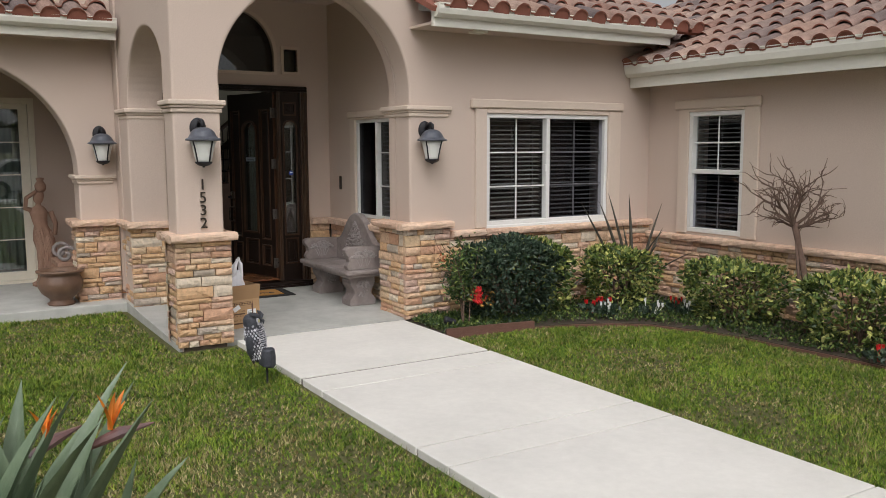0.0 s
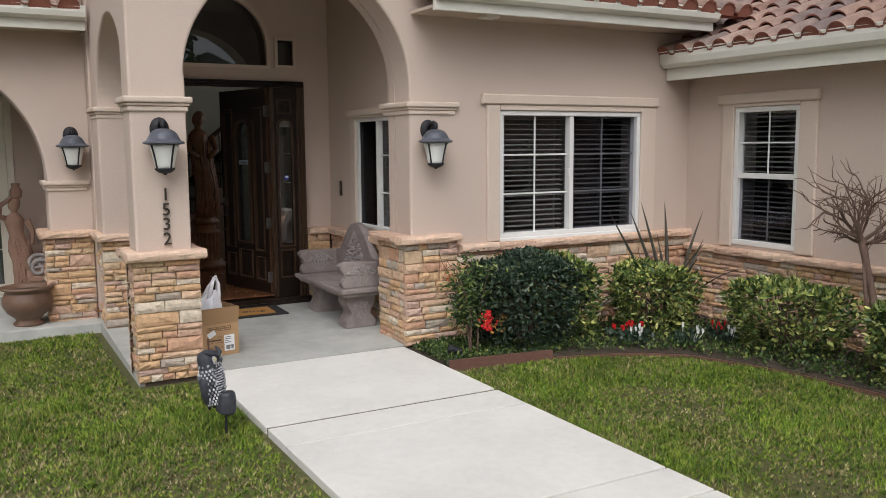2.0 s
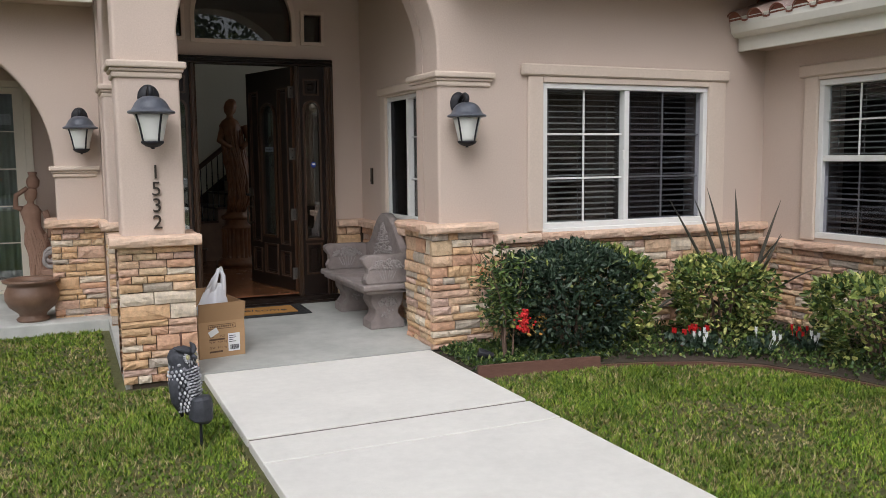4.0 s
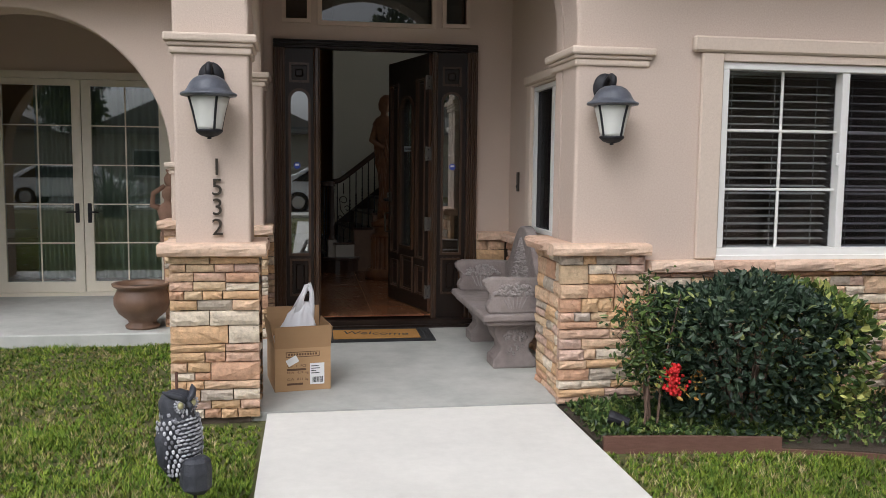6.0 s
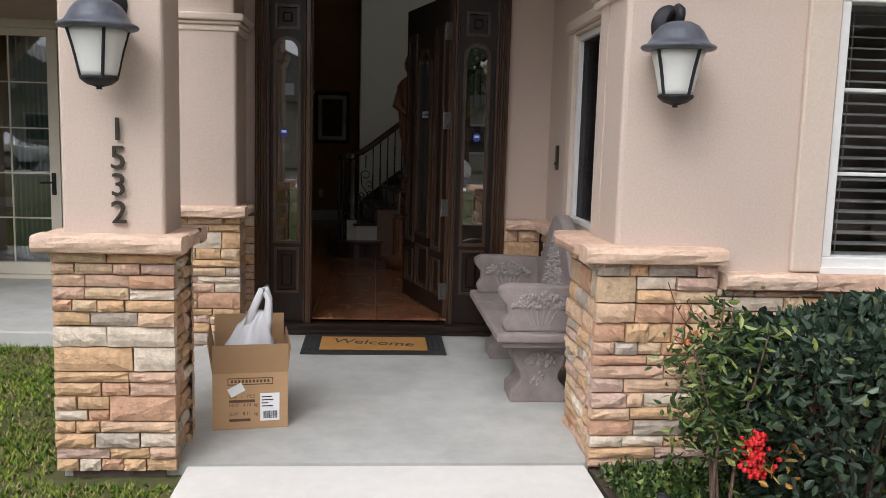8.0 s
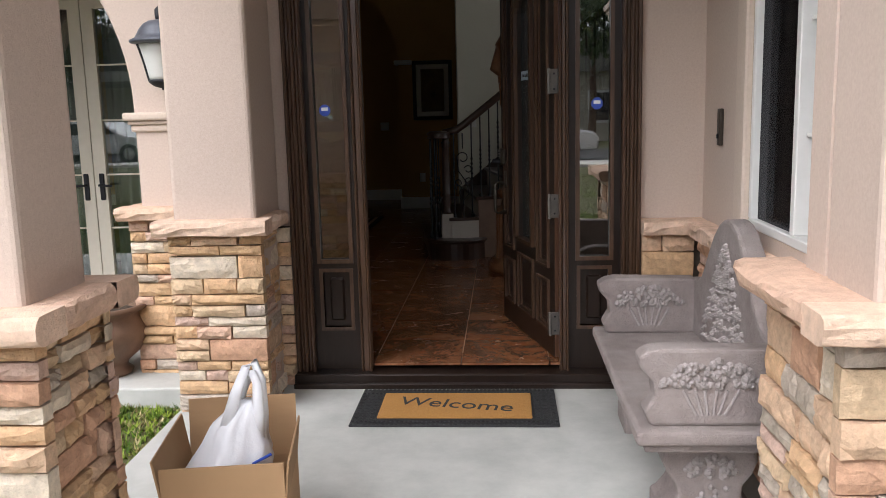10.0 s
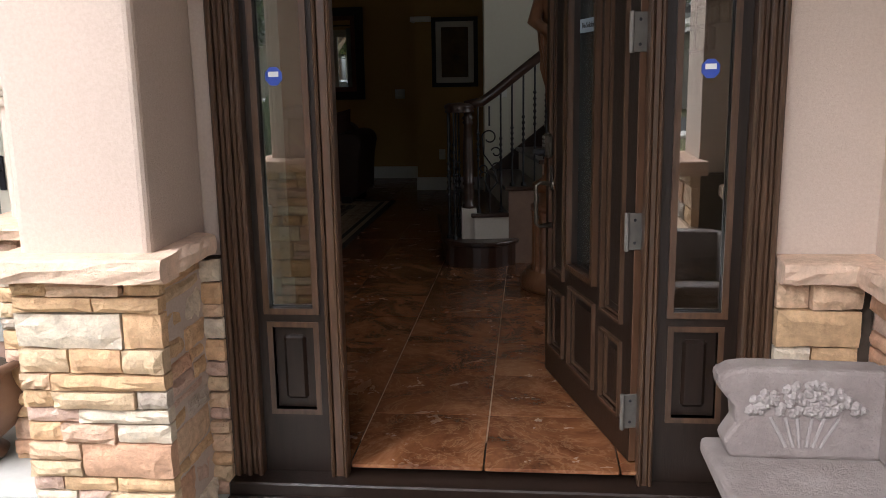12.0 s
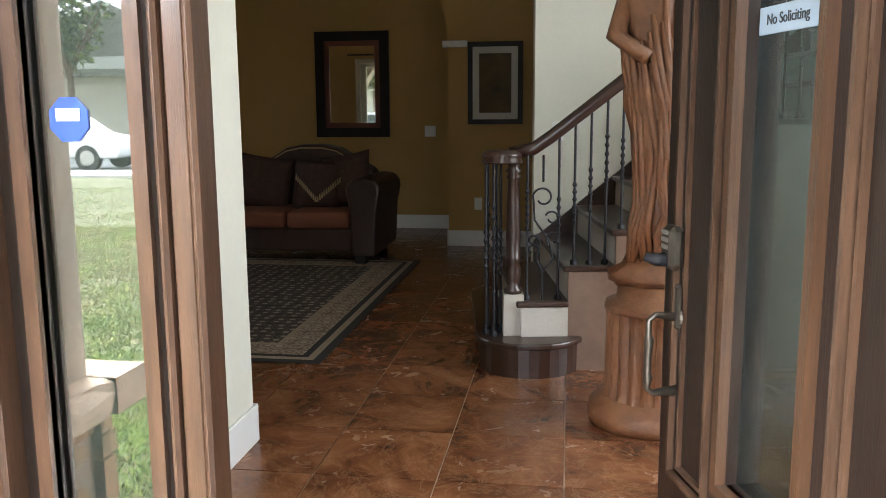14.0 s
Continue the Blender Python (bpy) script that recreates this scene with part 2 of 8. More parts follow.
M["terracotta"] = mat("brown_glaze", (0.10, 0.055, 0.035), (0.21, 0.125, 0.08), 8, 0.5, 0.3, 30, big=4)
M["statue"] = mat("clay_statue", (0.26, 0.15, 0.10), (0.36, 0.22, 0.155), 12, 0.85, 0.4, 40, big=5)
M["floor_tile"] = stone_tile("floor_tile")
M["grout"] = mat("grout", (0.34, 0.22, 0.14), (0.44, 0.30, 0.20), 30, 0.9)
M["ochre"] = mat("ochre_wall", (0.43, 0.265, 0.085), (0.47, 0.295, 0.10), 40, 0.85, 0.15, 90)
M["cream_wall"] = mat("cream_wall", (0.70, 0.69, 0.59), (0.75, 0.74, 0.65), 40, 0.85, 0.15, 90)
M["white"] = mat("white_paint", (0.76, 0.76, 0.74), (0.81, 0.81, 0.79), 20, 0.45)
M["plaster"] = mat("ceiling_plaster", (0.72, 0.69, 0.62), (0.78, 0.75, 0.68), 40, 0.9, 0.2, 90)
M["stain"] = mat("dark_stair_wood", (0.020, 0.009, 0.0055), (0.050, 0.022, 0.013), 7, 0.3, 0.08, 30, stretch=(1, 8, 8), coat=0.15)
M["carved"] = mat("carved_wood", (0.12, 0.042, 0.017), (0.34, 0.14, 0.055), 9, 0.33, 0.6, 30, c3=(0.20, 0.12, 0.075), big=6)
M["leather"] = mat("brown_leather", (0.026, 0.012, 0.009), (0.055, 0.025, 0.017), 10, 0.4, 0.3, 60)
M["rust_cloth"] = mat("rust_cloth", (0.20, 0.07, 0.035), (0.26, 0.095, 0.05), 60, 0.9, 0.3, 120)
M["dark_cloth"] = mat("dark_damask", (0.03, 0.016, 0.013), (0.10, 0.05, 0.035), 22, 0.8, 0.3, 90)
M["gold"] = mat("gold_trim", (0.35, 0.25, 0.12), (0.5, 0.38, 0.2), 60, 0.7, 0.4, 80)
M["curtain"] = mat("green_curtain", (0.20, 0.24, 0.20), (0.30, 0.34, 0.29), 12, 0.85, 0.2, 40)
M["frame_black"] = mat("black_frame", (0.008, 0.007, 0.006), (0.018, 0.015, 0.013), 20, 0.5, spec=0.3)
M["frame_red"] = mat("cherry_frame", (0.11, 0.03, 0.016), (0.16, 0.05, 0.026), 10, 0.35)
M["art"] = mat("abstract_art", (0.03, 0.024, 0.014), (0.21, 0.125, 0.045), 6, 0.8, c3=(0.10, 0.085, 0.05), big=4)
M["notice"] = mat("pale_notice", (0.26, 0.32, 0.38), (0.32, 0.38, 0.44), 20, 0.5)
M["mirror"] = mat("mirror_glass", (0.88, 0.88, 0.88), (0.9, 0.9, 0.9), 1, 0.02, metal=1.0)
M["rug"] = mat("woven_rug", (0.075, 0.06, 0.042), (0.20, 0.165, 0.12), 55, 0.97, 0.5, 120, big=14)
M["rug_band"] = mat("rug_border", (0.22, 0.15, 0.09), (0.42, 0.34, 0.24), 45, 0.97, 0.5, 120, big=20)
M["rug_dark"] = mat("rug_edge", (0.016, 0.014, 0.012), (0.03, 0.025, 0.02), 60, 0.97)
# pale risers, and white stair parts whose shade is put into this greyer tone
M["carpet_shaded_white"] = mat("stair_carpet_shaded_white", (0.46, 0.42, 0.36), (0.55, 0.50, 0.44), 80, 0.97, 0.4, 150)
M["shrub"] = by_random("shrub_leaf", [(0.0, (0.018, 0.038, 0.012)), (0.5, (0.05, 0.088, 0.022)), (0.8, (0.11, 0.165, 0.04)), (1.0, (0.28, 0.31, 0.09))], 0.38, 0, island=True, grain=3, dark=0.6)
M["shrub_lime"] = by_random("lime_leaf", [(0.0, (0.025, 0.05, 0.016)), (0.35, (0.09, 0.14, 0.035)), (0.7, (0.22, 0.27, 0.065)), (1.0, (0.58, 0.56, 0.18))], 0.36, 0, island=True, grain=3, dark=0.6)
M["shrub_dark"] = by_random("dark_leaf", [(0.0, (0.016, 0.030, 0.018)), (0.6, (0.038, 0.064, 0.038)), (0.93, (0.080, 0.118, 0.070)), (1.0, (0.20, 0.22, 0.075))], 0.42, 0, island=True, grain=3, dark=0.6)
M["flax"] = mat("flax_leaf", (0.06, 0.058, 0.045), (0.12, 0.11, 0.085), 10, 0.5, 0.2, 40, stretch=(4, 4, 0.6))
M["strelitzia"] = mat("strelitzia_leaf", (0.10, 0.15, 0.085), (0.20, 0.26, 0.16), 8, 0.4, 0.2, 30, stretch=(5, 5, 0.7))
M["orange"] = mat("orange_petal", (0.72, 0.19, 0.015), (0.86, 0.30, 0.03), 20, 0.5)
M["spathe"] = mat("spathe", (0.10, 0.11, 0.12), (0.30, 0.09, 0.06), 6, 0.5)
M["red"] = mat("red_petal", (0.52, 0.012, 0.012), (0.7, 0.03, 0.03), 30, 0.5)
M["white_petal"] = mat("white_petal", (0.76, 0.76, 0.74), (0.85, 0.85, 0.82), 30, 0.5)
M["bark"] = mat("bare_bark", (0.10, 0.06, 0.042), (0.19, 0.125, 0.09), 14, 0.95, 0.7, 40, stretch=(3, 3, 0.6))
M["twig"] = mat("dark_twig_bark", (0.085, 0.050, 0.037), (0.17, 0.11, 0.08), 18, 0.95, 0.7, 40, stretch=(3, 3, 0.8))
M["edging"] = mat("redwood_edging", (0.10, 0.045, 0.03), (0.17, 0.085, 0.06), 10, 0.9, 0.5, 40, stretch=(1, 6, 6))
M["asphalt"] = mat("asphalt", (0.04, 0.04, 0.04), (0.06, 0.06, 0.06), 60, 0.9, 0.4, 100)
M["siding"] = mat("pale_siding", (0.50, 0.46, 0.38), (0.56, 0.52, 0.44), 8, 0.85)
M["grey_roof"] = mat("grey_shingle", (0.22, 0.21, 0.20), (0.33, 0.31, 0.29), 6, 0.9, 0.5, 20)
M["car_paint"] = mat("white_car_paint", (0.74, 0.74, 0.74), (0.78, 0.78, 0.78), 2, 0.25, coat=0.6)
M["car_glass"] = mat("car_glass", (0.02, 0.025, 0.03), (0.03, 0.035, 0.04), 2, 0.08)
M["mesh_screen"] = glass("mesh_screen", (0.5, 0.5, 0.52), 0.8, 0.0, 0.0, 0.1)


# ---- mesh helpers ----
def mesh_from(name, bm, material, smooth=False):
    me = bpy.data.meshes.new(name)
    bm.normal_update()
    bm.to_mesh(me)
    bm.free()
    for m in (material if isinstance(material, (list, tuple)) else [material]):
        me.materials.append(m)
    if smooth:
        for p in me.polygons:
            p.use_smooth = True
    return me


def part(name, bm, material, parent=None, label="", smooth=False):
    ob = new(name, mesh_from(name, bm, material, smooth))
    if parent is not None:
        ob.parent = parent
    if label:
        ob["label"] = label
    return ob


def thing(name, x, y, z, label, category, group="", rz=0.0):
    ob = new(name)
    ob.empty_display_size = 0.1
    ob.matrix_world = pose(x, y, z, 0, 0, rz)
    return tagged(ob, label, category, group)


def setting(name, bm, material, label, category="", smooth=False):
    return tagged(part(name, bm, material, None, label, smooth), label, category or name.split("_")[0], kind="structure")


def box(bm, x0, x1, y0, y1, z0, z1, bevel=0.0, seg=2, mat_index=0):
    m = Matrix.LocRotScale(((x0 + x1) / 2, (y0 + y1) / 2, (z0 + z1) / 2), None, (abs(x1 - x0), abs(y1 - y0), abs(z1 - z0)))
    r = bmesh.ops.create_cube(bm, size=1, matrix=m)
    fs = {f for v in r["verts"] for f in v.link_faces}
    for f in fs:
        f.material_index = mat_index
    if bevel:
        es = {e for v in r["verts"] for e in v.link_edges}
        b = bmesh.ops.bevel(bm, geom=list(es), offset=bevel, segments=seg, affect="EDGES", profile=0.5)
        for f in b["faces"]:
            f.material_index = mat_index
    return r


def boxed(x0, x1, y0, y1, z0, z1, bevel=0.0, seg=2):
    bm = bmesh.new()
    box(bm, x0, x1, y0, y1, z0, z1, bevel, seg)
    return bm


def tube(bm, pts, r, n=8, taper=None, cap=True):
    """A round bar along points; r may be one number or one for each point."""
    rs = r if isinstance(r, (list, tuple)) else [r] * len(pts)
    pts = [Vector(p) for p in pts]
    rings, side = [], None
    for i, p in enumerate(pts):
        d = (pts[min(i + 1, len(pts) - 1)] - pts[max(i - 1, 0)]).normalized()
        if side is None:
            side = d.orthogonal().normalized()
        side = (side - d * side.dot(d))
        side = side.normalized() if side.length > 1e-6 else d.orthogonal().normalized()
        up = d.cross(side)
        rings.append([bm.verts.new(p + (side * math.cos(a) + up * math.sin(a)) * rs[i]) for a in (2 * math.pi * k / n for k in range(n))])
    for a, b in zip(rings, rings[1:]):
        for k in range(n):
            bm.faces.new((a[k], a[(k + 1) % n], b[(k + 1) % n], b[k]))
    if cap:
        bm.faces.new(list(reversed(rings[0])))
        bm.faces.new(rings[-1])


def lathe(bm, profile, n=24, centre=(0, 0, 0), sx=1.0, sy=1.0, wobble=None):
    """A turned shape from (radius, height) pairs."""
    cx, cy, cz = centre
    rings = []
    for r, z in profile:
        rings.append([bm.verts.new((cx + sx * r * (wobble(a, z) if wobble else 1) * math.cos(a), cy + sy * r * (wobble(a, z) if wobble else 1) * math.sin(a), cz + z)) for a in (2 * math.pi * k / n for k in range(n))])
    for a, b in zip(rings, rings[1:]):
        for k in range(n):
            bm.faces.new((a[k], a[(k + 1) % n], b[(k + 1) % n], b[k]))
    bm.faces.new(list(reversed(rings[0])))
    bm.faces.new(rings[-1])


def slab(outline, holes, d0, d1, axis="y"):
    """A plate with openings cut through: outline and holes in the wall's plane, from depth d0 to d1 along axis."""
    bm = bmesh.new()

    def at(u, w, d):
        return (u, d, w) if axis == "y" else (d, u, w) if axis == "x" else (u, w, d)

    for loop in [outline] + list(holes):
        vs = [bm.verts.new(at(u, w, d0)) for u, w in loop]
        for a, b in zip(vs, vs[1:] + vs[:1]):
            bm.edges.new((a, b))
    bmesh.ops.triangle_fill(bm, use_beauty=True, use_dissolve=False, edges=list(bm.edges))
    r = bmesh.ops.extrude_face_region(bm, geom=list(bm.faces))
    vec = Vector(at(0, 0, d1)) - Vector(at(0, 0, d0))
    bmesh.ops.translate(bm, vec=vec, verts=[v for v in r["geom"] if isinstance(v, bmesh.types.BMVert)])
    bmesh.ops.recalc_face_normals(bm, faces=list(bm.faces))
    return bm


def soften(ob, width=0.02, seg=3, angle=50):
    b = ob.modifiers.new("rounded_edges", "BEVEL")
    b.width, b.segments, b.limit_method, b.angle_limit = width, seg, "ANGLE", radians(angle)
    return ob


def rect(u0, u1, w0, w1):
    return [(u0, w0), (u1, w0), (u1, w1), (u0, w1)]


def arc(cx, cz, rx, rz, a0, a1, n=24):
    return [(cx + rx * math.cos(radians(a0 + (a1 - a0) * i / n)), cz + rz * math.sin(radians(a0 + (a1 - a0) * i / n))) for i in range(n + 1)]


def extrude_poly(bm, loop, d0, d1, axis="y"):
    """A solid from one outline, pushed from d0 to d1 along axis."""
    def at(u, w, d):
        return (u, d, w) if axis == "y" else (d, u, w) if axis == "x" else (u, w, d)
    a = [bm.verts.new(at(u, w, d0)) for u, w in loop]
    b = [bm.verts.new(at(u, w, d1)) for u, w in loop]
    fs = [bm.faces.new(a), bm.faces.new(list(reversed(b)))]
    for i in range(len(a)):
        j = (i + 1) % len(a)
        fs.append(bm.faces.new((a[j], a[i], b[i], b[j])))
    bmesh.ops.recalc_face_normals(bm, faces=fs)


# ---- the plan, in metres ----
WALL_Y = 8.50          # front wall, outer face
COL_L, COL_R = 2.64, 3.05   # the numbered column
JAMB_R = 4.93          # where the right side of the portico begins
WING_X = 8.18          # side wing, face
DOOR_Y = 10.80         # entrance wall, outer face
PORCH_R = 5.09         # right side wall of the porch
LOG_Y = 11.00          # loggia front wall
FD_Y = 12.80           # loggia back wall, with the french doors
FLOOR = 0.155          # indoor floor
TOP = 4.4
FLOOR_IN = FLOOR
HALL_L = 2.695         # hall's left wall, hall side
PIC_Y = 17.72
FAR_Y = 18.90
ARCH_X, ARCH_Z, ARCH_R = 3.985, 2.26, 0.945


def porch_z(y):
    return max(0.0, 0.026 * (y - 8.5))


# ---- ground ----
bm = bmesh.new()
vs = [bm.verts.new(p) for p in ((-400, -400, -0.05), (400, -400, -0.05), (400, 400, -0.05), (-400, 400, -0.05))]
bm.faces.new(vs)
setting("ground", bm, M["turf"], "dry brownish green turf soil of the front yard", "ground")

# front walk: concrete panels between sawn joints
WALK0, WALK1 = 3.13, 4.84
walkway = setting("pavement", boxed(WALK0 + 0.01, WALK1 - 0.01, -4, 8.48, -0.12, -0.012), M["joint"], "pale concrete front walk leading to the porch", "path")
JOINTS = ((8.49, 0.006), (6.975, 0.046), (6.59, 0.013), (5.235, 0.018), (4.885, 0.013), (3.51, 0.010), (3.16, 0.008), (1.78, 0.010), (1.43, 0.008), (0.05, 0.010), (-0.3, 0.008), (-2.0, 0.01), (-4.0, 0.006))
for (y1, g1), (y0, g0) in zip(JOINTS, JOINTS[1:]):
    part("concrete_panel", boxed(WALK0, WALK1, y0 + g0 / 2, y1 - g1 / 2, -0.11, 0.0, 0.006), M["concrete"], walkway)

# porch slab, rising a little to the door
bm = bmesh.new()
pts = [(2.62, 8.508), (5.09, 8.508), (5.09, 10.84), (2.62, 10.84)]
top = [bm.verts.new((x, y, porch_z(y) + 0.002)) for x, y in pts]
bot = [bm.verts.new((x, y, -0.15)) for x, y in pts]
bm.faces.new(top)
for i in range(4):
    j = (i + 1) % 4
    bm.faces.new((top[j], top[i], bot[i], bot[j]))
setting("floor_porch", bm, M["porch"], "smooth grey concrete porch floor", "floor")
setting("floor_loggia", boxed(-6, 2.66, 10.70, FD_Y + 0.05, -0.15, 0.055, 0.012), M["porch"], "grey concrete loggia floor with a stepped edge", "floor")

# ---- portico and front wall ----
arch_in = [(COL_R, -0.06), (COL_R, ARCH_Z)] + arc(ARCH_X, ARCH_Z, ARCH_R, ARCH_R, 180, 0, 40)[1:-1] + [(JAMB_R, ARCH_Z), (JAMB_R, -0.06)]
outline = [(COL_L, -0.06)] + arch_in + [(WING_X + 0.2, -0.06), (WING_X + 0.2, 3.05), (5.05, 3.05), (5.05, TOP), (COL_L, TOP)]
WIN = (5.84, 7.515, 0.895, 2.068)
w = setting("wall_front", slab(outline, [rect(*WIN)], WALL_Y, WALL_Y + 0.30), M["stucco"], "tan stucco front wall with a tall entry arch", "wall")
soften(w, 0.022)
# left flank of the porch, with its own arch
back = [(COL_L + 0.03, 2.06), (COL_R, 2.06)] + arch_in[1:-1] + [(JAMB_R, -0.06), (5.2, -0.06), (5.2, TOP), (COL_L + 0.03, TOP)]
w = setting("wall_portico_inner", slab(back, [], WALL_Y + 0.30, 8.928), M["stucco"], "tan stucco inner half of the entry arch", "wall")
SIDE_C, SIDE_R = 9.60, 0.80
side = [(8.74, -0.06), (8.807, -0.06), (8.807, 2.13)] + arc(SIDE_C, 2.16, SIDE_R, 0.70, 180, 0, 30) + [(10.40, 2.13), (10.40, -0.06), (10.86, -0.06), (10.86, TOP), (8.74, TOP)]
w = setting("wall_porch_left", slab(side, [], COL_L + 0.02, COL_R - 0.03, "x"), M["stucco"], "tan stucco side wall with a narrow arch", "wall")
soften(w, 0.022)
SWIN = (9.02, 10.02, 0.93, 2.03)
w = setting("wall_porch_right", slab(rect(8.93, 10.86, -0.06, TOP), [rect(*SWIN)], PORCH_R, PORCH_R + 0.2, "x"), M["stucco"], "tan stucco porch wall with a dark window", "wall")
# entrance wall
D0, D1, DTOP = 3.11, 4.775, 2.44
AX, AHW = 3.945, 0.455
trans = [(AX + AHW, 2.60), (AX + AHW, 2.78)] + arc(AX, 2.78, AHW, 0.50, 0, 180, 24)[1:-1] + [(AX - AHW, 2.78), (AX - AHW, 2.60)]
sqL, sqR = rect(3.20, 3.37, 2.61, 2.87), rect(4.52, 4.69, 2.61, 2.87)
outline = [(2.64, -0.06), (D0, -0.06), (D0, DTOP), (D1, DTOP), (D1, -0.06), (PORCH_R + 0.2, -0.06), (PORCH_R + 0.2, TOP), (2.64, TOP)]
setting("wall_entrance", slab(outline, [trans, sqL, sqR], DOOR_Y, DOOR_Y + 0.2), M["stucco"], "tan stucco entrance wall with arched transom", "wall")
setting("ceiling_porch", boxed(COL_L + 0.1, PORCH_R + 0.1, 8.6, 10.9, 3.42, 3.5), M["stucco"], "tan stucco porch ceiling", "ceiling")

setting("roof_portico", boxed(COL_L - 0.05, PORCH_R + 0.26, 8.45, 11.05, TOP, TOP + 0.12, 0.02), M["stucco"], "tan stucco cap on top of the portico", "roof")
# loggia
LCX, LR = 1.04, 1.20
outline = [(-6, -0.06), (LCX - LR - 0.001, -0.06), (LCX - LR, 1.45)] + arc(LCX, 1.45, LR, LR, 180, 0, 44)[1:] + [(LCX + LR + 0.001, -0.06), (2.643, -0.06), (2.643, 3.3), (-6, 3.3)]
w = setting("wall_loggia", slab(outline, [], LOG_Y, LOG_Y + 0.34), M["stucco"], "tan stucco loggia wall with a wide arch", "wall")
soften(w, 0.02)
FD0, FD1, FDT = 0.166, 2.03, 2.335
setting("wall_loggia_back", slab([(-6, -0.06), (FD0, -0.06), (FD0, FDT), (FD1, FDT), (FD1, -0.06), (2.57, -0.06), (2.57, 3.3), (-6, 3.3)], [], FD_Y, FD_Y + 0.15), M["stucco"], "tan stucco wall round the french doors", "wall")
setting("wall_loggia_side", boxed(2.572, HALL_L - 0.001, 11.338, 12.80, -0.06, 3.3), M["stucco"], "tan stucco side wall of the loggia", "wall")
setting("ceiling_loggia", boxed(-6, 2.64, 11.0, 12.95, 3.0, 3.1), M["stucco"], "tan stucco loggia ceiling", "ceiling")
setting("wall_loggia_end", boxed(-6.2, -6, 10.6, 13, -0.06, 3.3), M["stucco"], "tan stucco end wall of the loggia", "wall")

# side wing
VWIN = (7.115, 7.868, 0.765, 2.10)
w = setting("wall_wing", slab(rect(-9, WALL_Y + 0.3, -0.06, 2.75), [rect(*VWIN)], WING_X, WING_X + 0.3, "x"), M["stucco"], "tan stucco wall of the side wing", "wall")
setting("wall_wing_end", boxed(WING_X, 15, -9.2, -9.0, -0.06, 2.75), M["stucco"], "tan stucco end wall of the side wing", "wall")

# capitals: stepped plaster bands
def capital(name, x0, x1, y0, y1, z, h=0.11, label="moulded tan plaster capital"):
    bm = bmesh.new()
    for o, a, b in ((0.016, 0.0, 0.36), (0.028, 0.36, 0.58), (0.045, 0.58, 1.0)):
        box(bm, x0 - o, x1 + o, y0 - o, y1 + o, z + a * h, z + b * h + (0.0005 if b < 1 else 0), 0.012)
    return setting(name, bm, M["trim"], label, "capital")


capital("trim_capital_1", COL_L, COL_R, WALL_Y, 8.80, 2.02)
capital("trim_capital_2", JAMB_R, 5.36, WALL_Y, 9.0, 2.02)
capital("trim_capital_3", COL_L + 0.02, COL_R - 0.012, 10.40, 10.84, 2.02)
capital("trim_capital_4", LCX + LR, 2.58, LOG_Y, LOG_Y + 0.34, 1.335, 0.10)
capital("trim_capital_5", LCX - LR - 0.4, LCX - LR, LOG_Y, LOG_Y + 0.34, 1.335, 0.10)

# ---- indoors ----
w = setting("floor", slab([(HALL_L - 0.05, 10.99), (9, 10.99), (9, 20), (-4, 20), (-4, 12.96), (2.58, 12.96), (2.58, 12.8), (HALL_L - 0.05, 12.8)], [], FLOOR - 0.2, FLOOR - 0.006, "z"), M["grout"], "grouted bed under the indoor floor tiles", "floor")
FLOOR_OB = w
CEIL = 3.6
setting("wall_hall_left", boxed(2.572, HALL_L, 12.801, 12.816, FLOOR - 0.1, CEIL), M["cream_wall"], "cream painted wall end", "wall")
setting("wall_hall_face", boxed(HALL_L, HALL_L + 0.02, 11.002, 12.816, FLOOR - 0.1, CEIL), M["cream_wall"], "cream painted hall wall", "wall")
setting("wall_entrance_inner", slab([(HALL_L + 0.02, 0), (D0, 0), (D0, DTOP), (D1, DTOP), (D1, 0), (8.9, 0), (8.9, CEIL), (HALL_L + 0.02, CEIL)], [trans, sqL, sqR], 11.003, 11.03), M["cream_wall"], "cream painted wall inside the entrance", "wall")
HWIN = (11.9, 13.9, 1.0, 3.0)
setting("wall_hall_right", slab(rect(11.03, 20, 0, CEIL), [rect(*HWIN)], 7.2, 7.3, "x"), M["cream_wall"], "cream painted wall at the hall side", "wall")
setting("wall_living_front", slab([(-3.9, 0), (FD0, 0), (FD0, FDT), (FD1, FDT), (FD1, 0), (HALL_L - 0.14, 0), (HALL_L - 0.14, CEIL), (-3.9, CEIL)], [], 12.9515, 12.966), M["ochre"], "ochre painted wall round the french doors", "wall")
LWIN = (14.9, 16.1, 1.0, 2.2)
setting("wall_living_left", slab(rect(12.96, 19, 0, CEIL), [rect(*LWIN)], -3.9, -3.8, "x"), M["ochre"], "ochre painted living room wall with an added unseen window", "wall")
setting("wall_far", boxed(-3.9, 7.3, FAR_Y, FAR_Y + 0.1, 0, CEIL), M["ochre"], "ochre painted far wall", "wall")
# wall with the picture and a broad arch beside it
AR = 1.0
outline = [(2.81, FLOOR - 0.1), (3.62, FLOOR - 0.1), (3.62, CEIL), (-3.8, CEIL), (-3.8, FLOOR - 0.1), (-2.4, FLOOR - 0.1), (-2.4, 2.05)]
outline += arc(-1.4, 2.05, AR, AR, 180, 90, 10)[1:] + arc(1.81, 2.05, AR, AR, 90, 0, 14)
setting("wall_picture", slab(outline, [], PIC_Y, PIC_Y + 0.14), M["ochre"], "ochre painted wall with a broad arched opening", "wall")
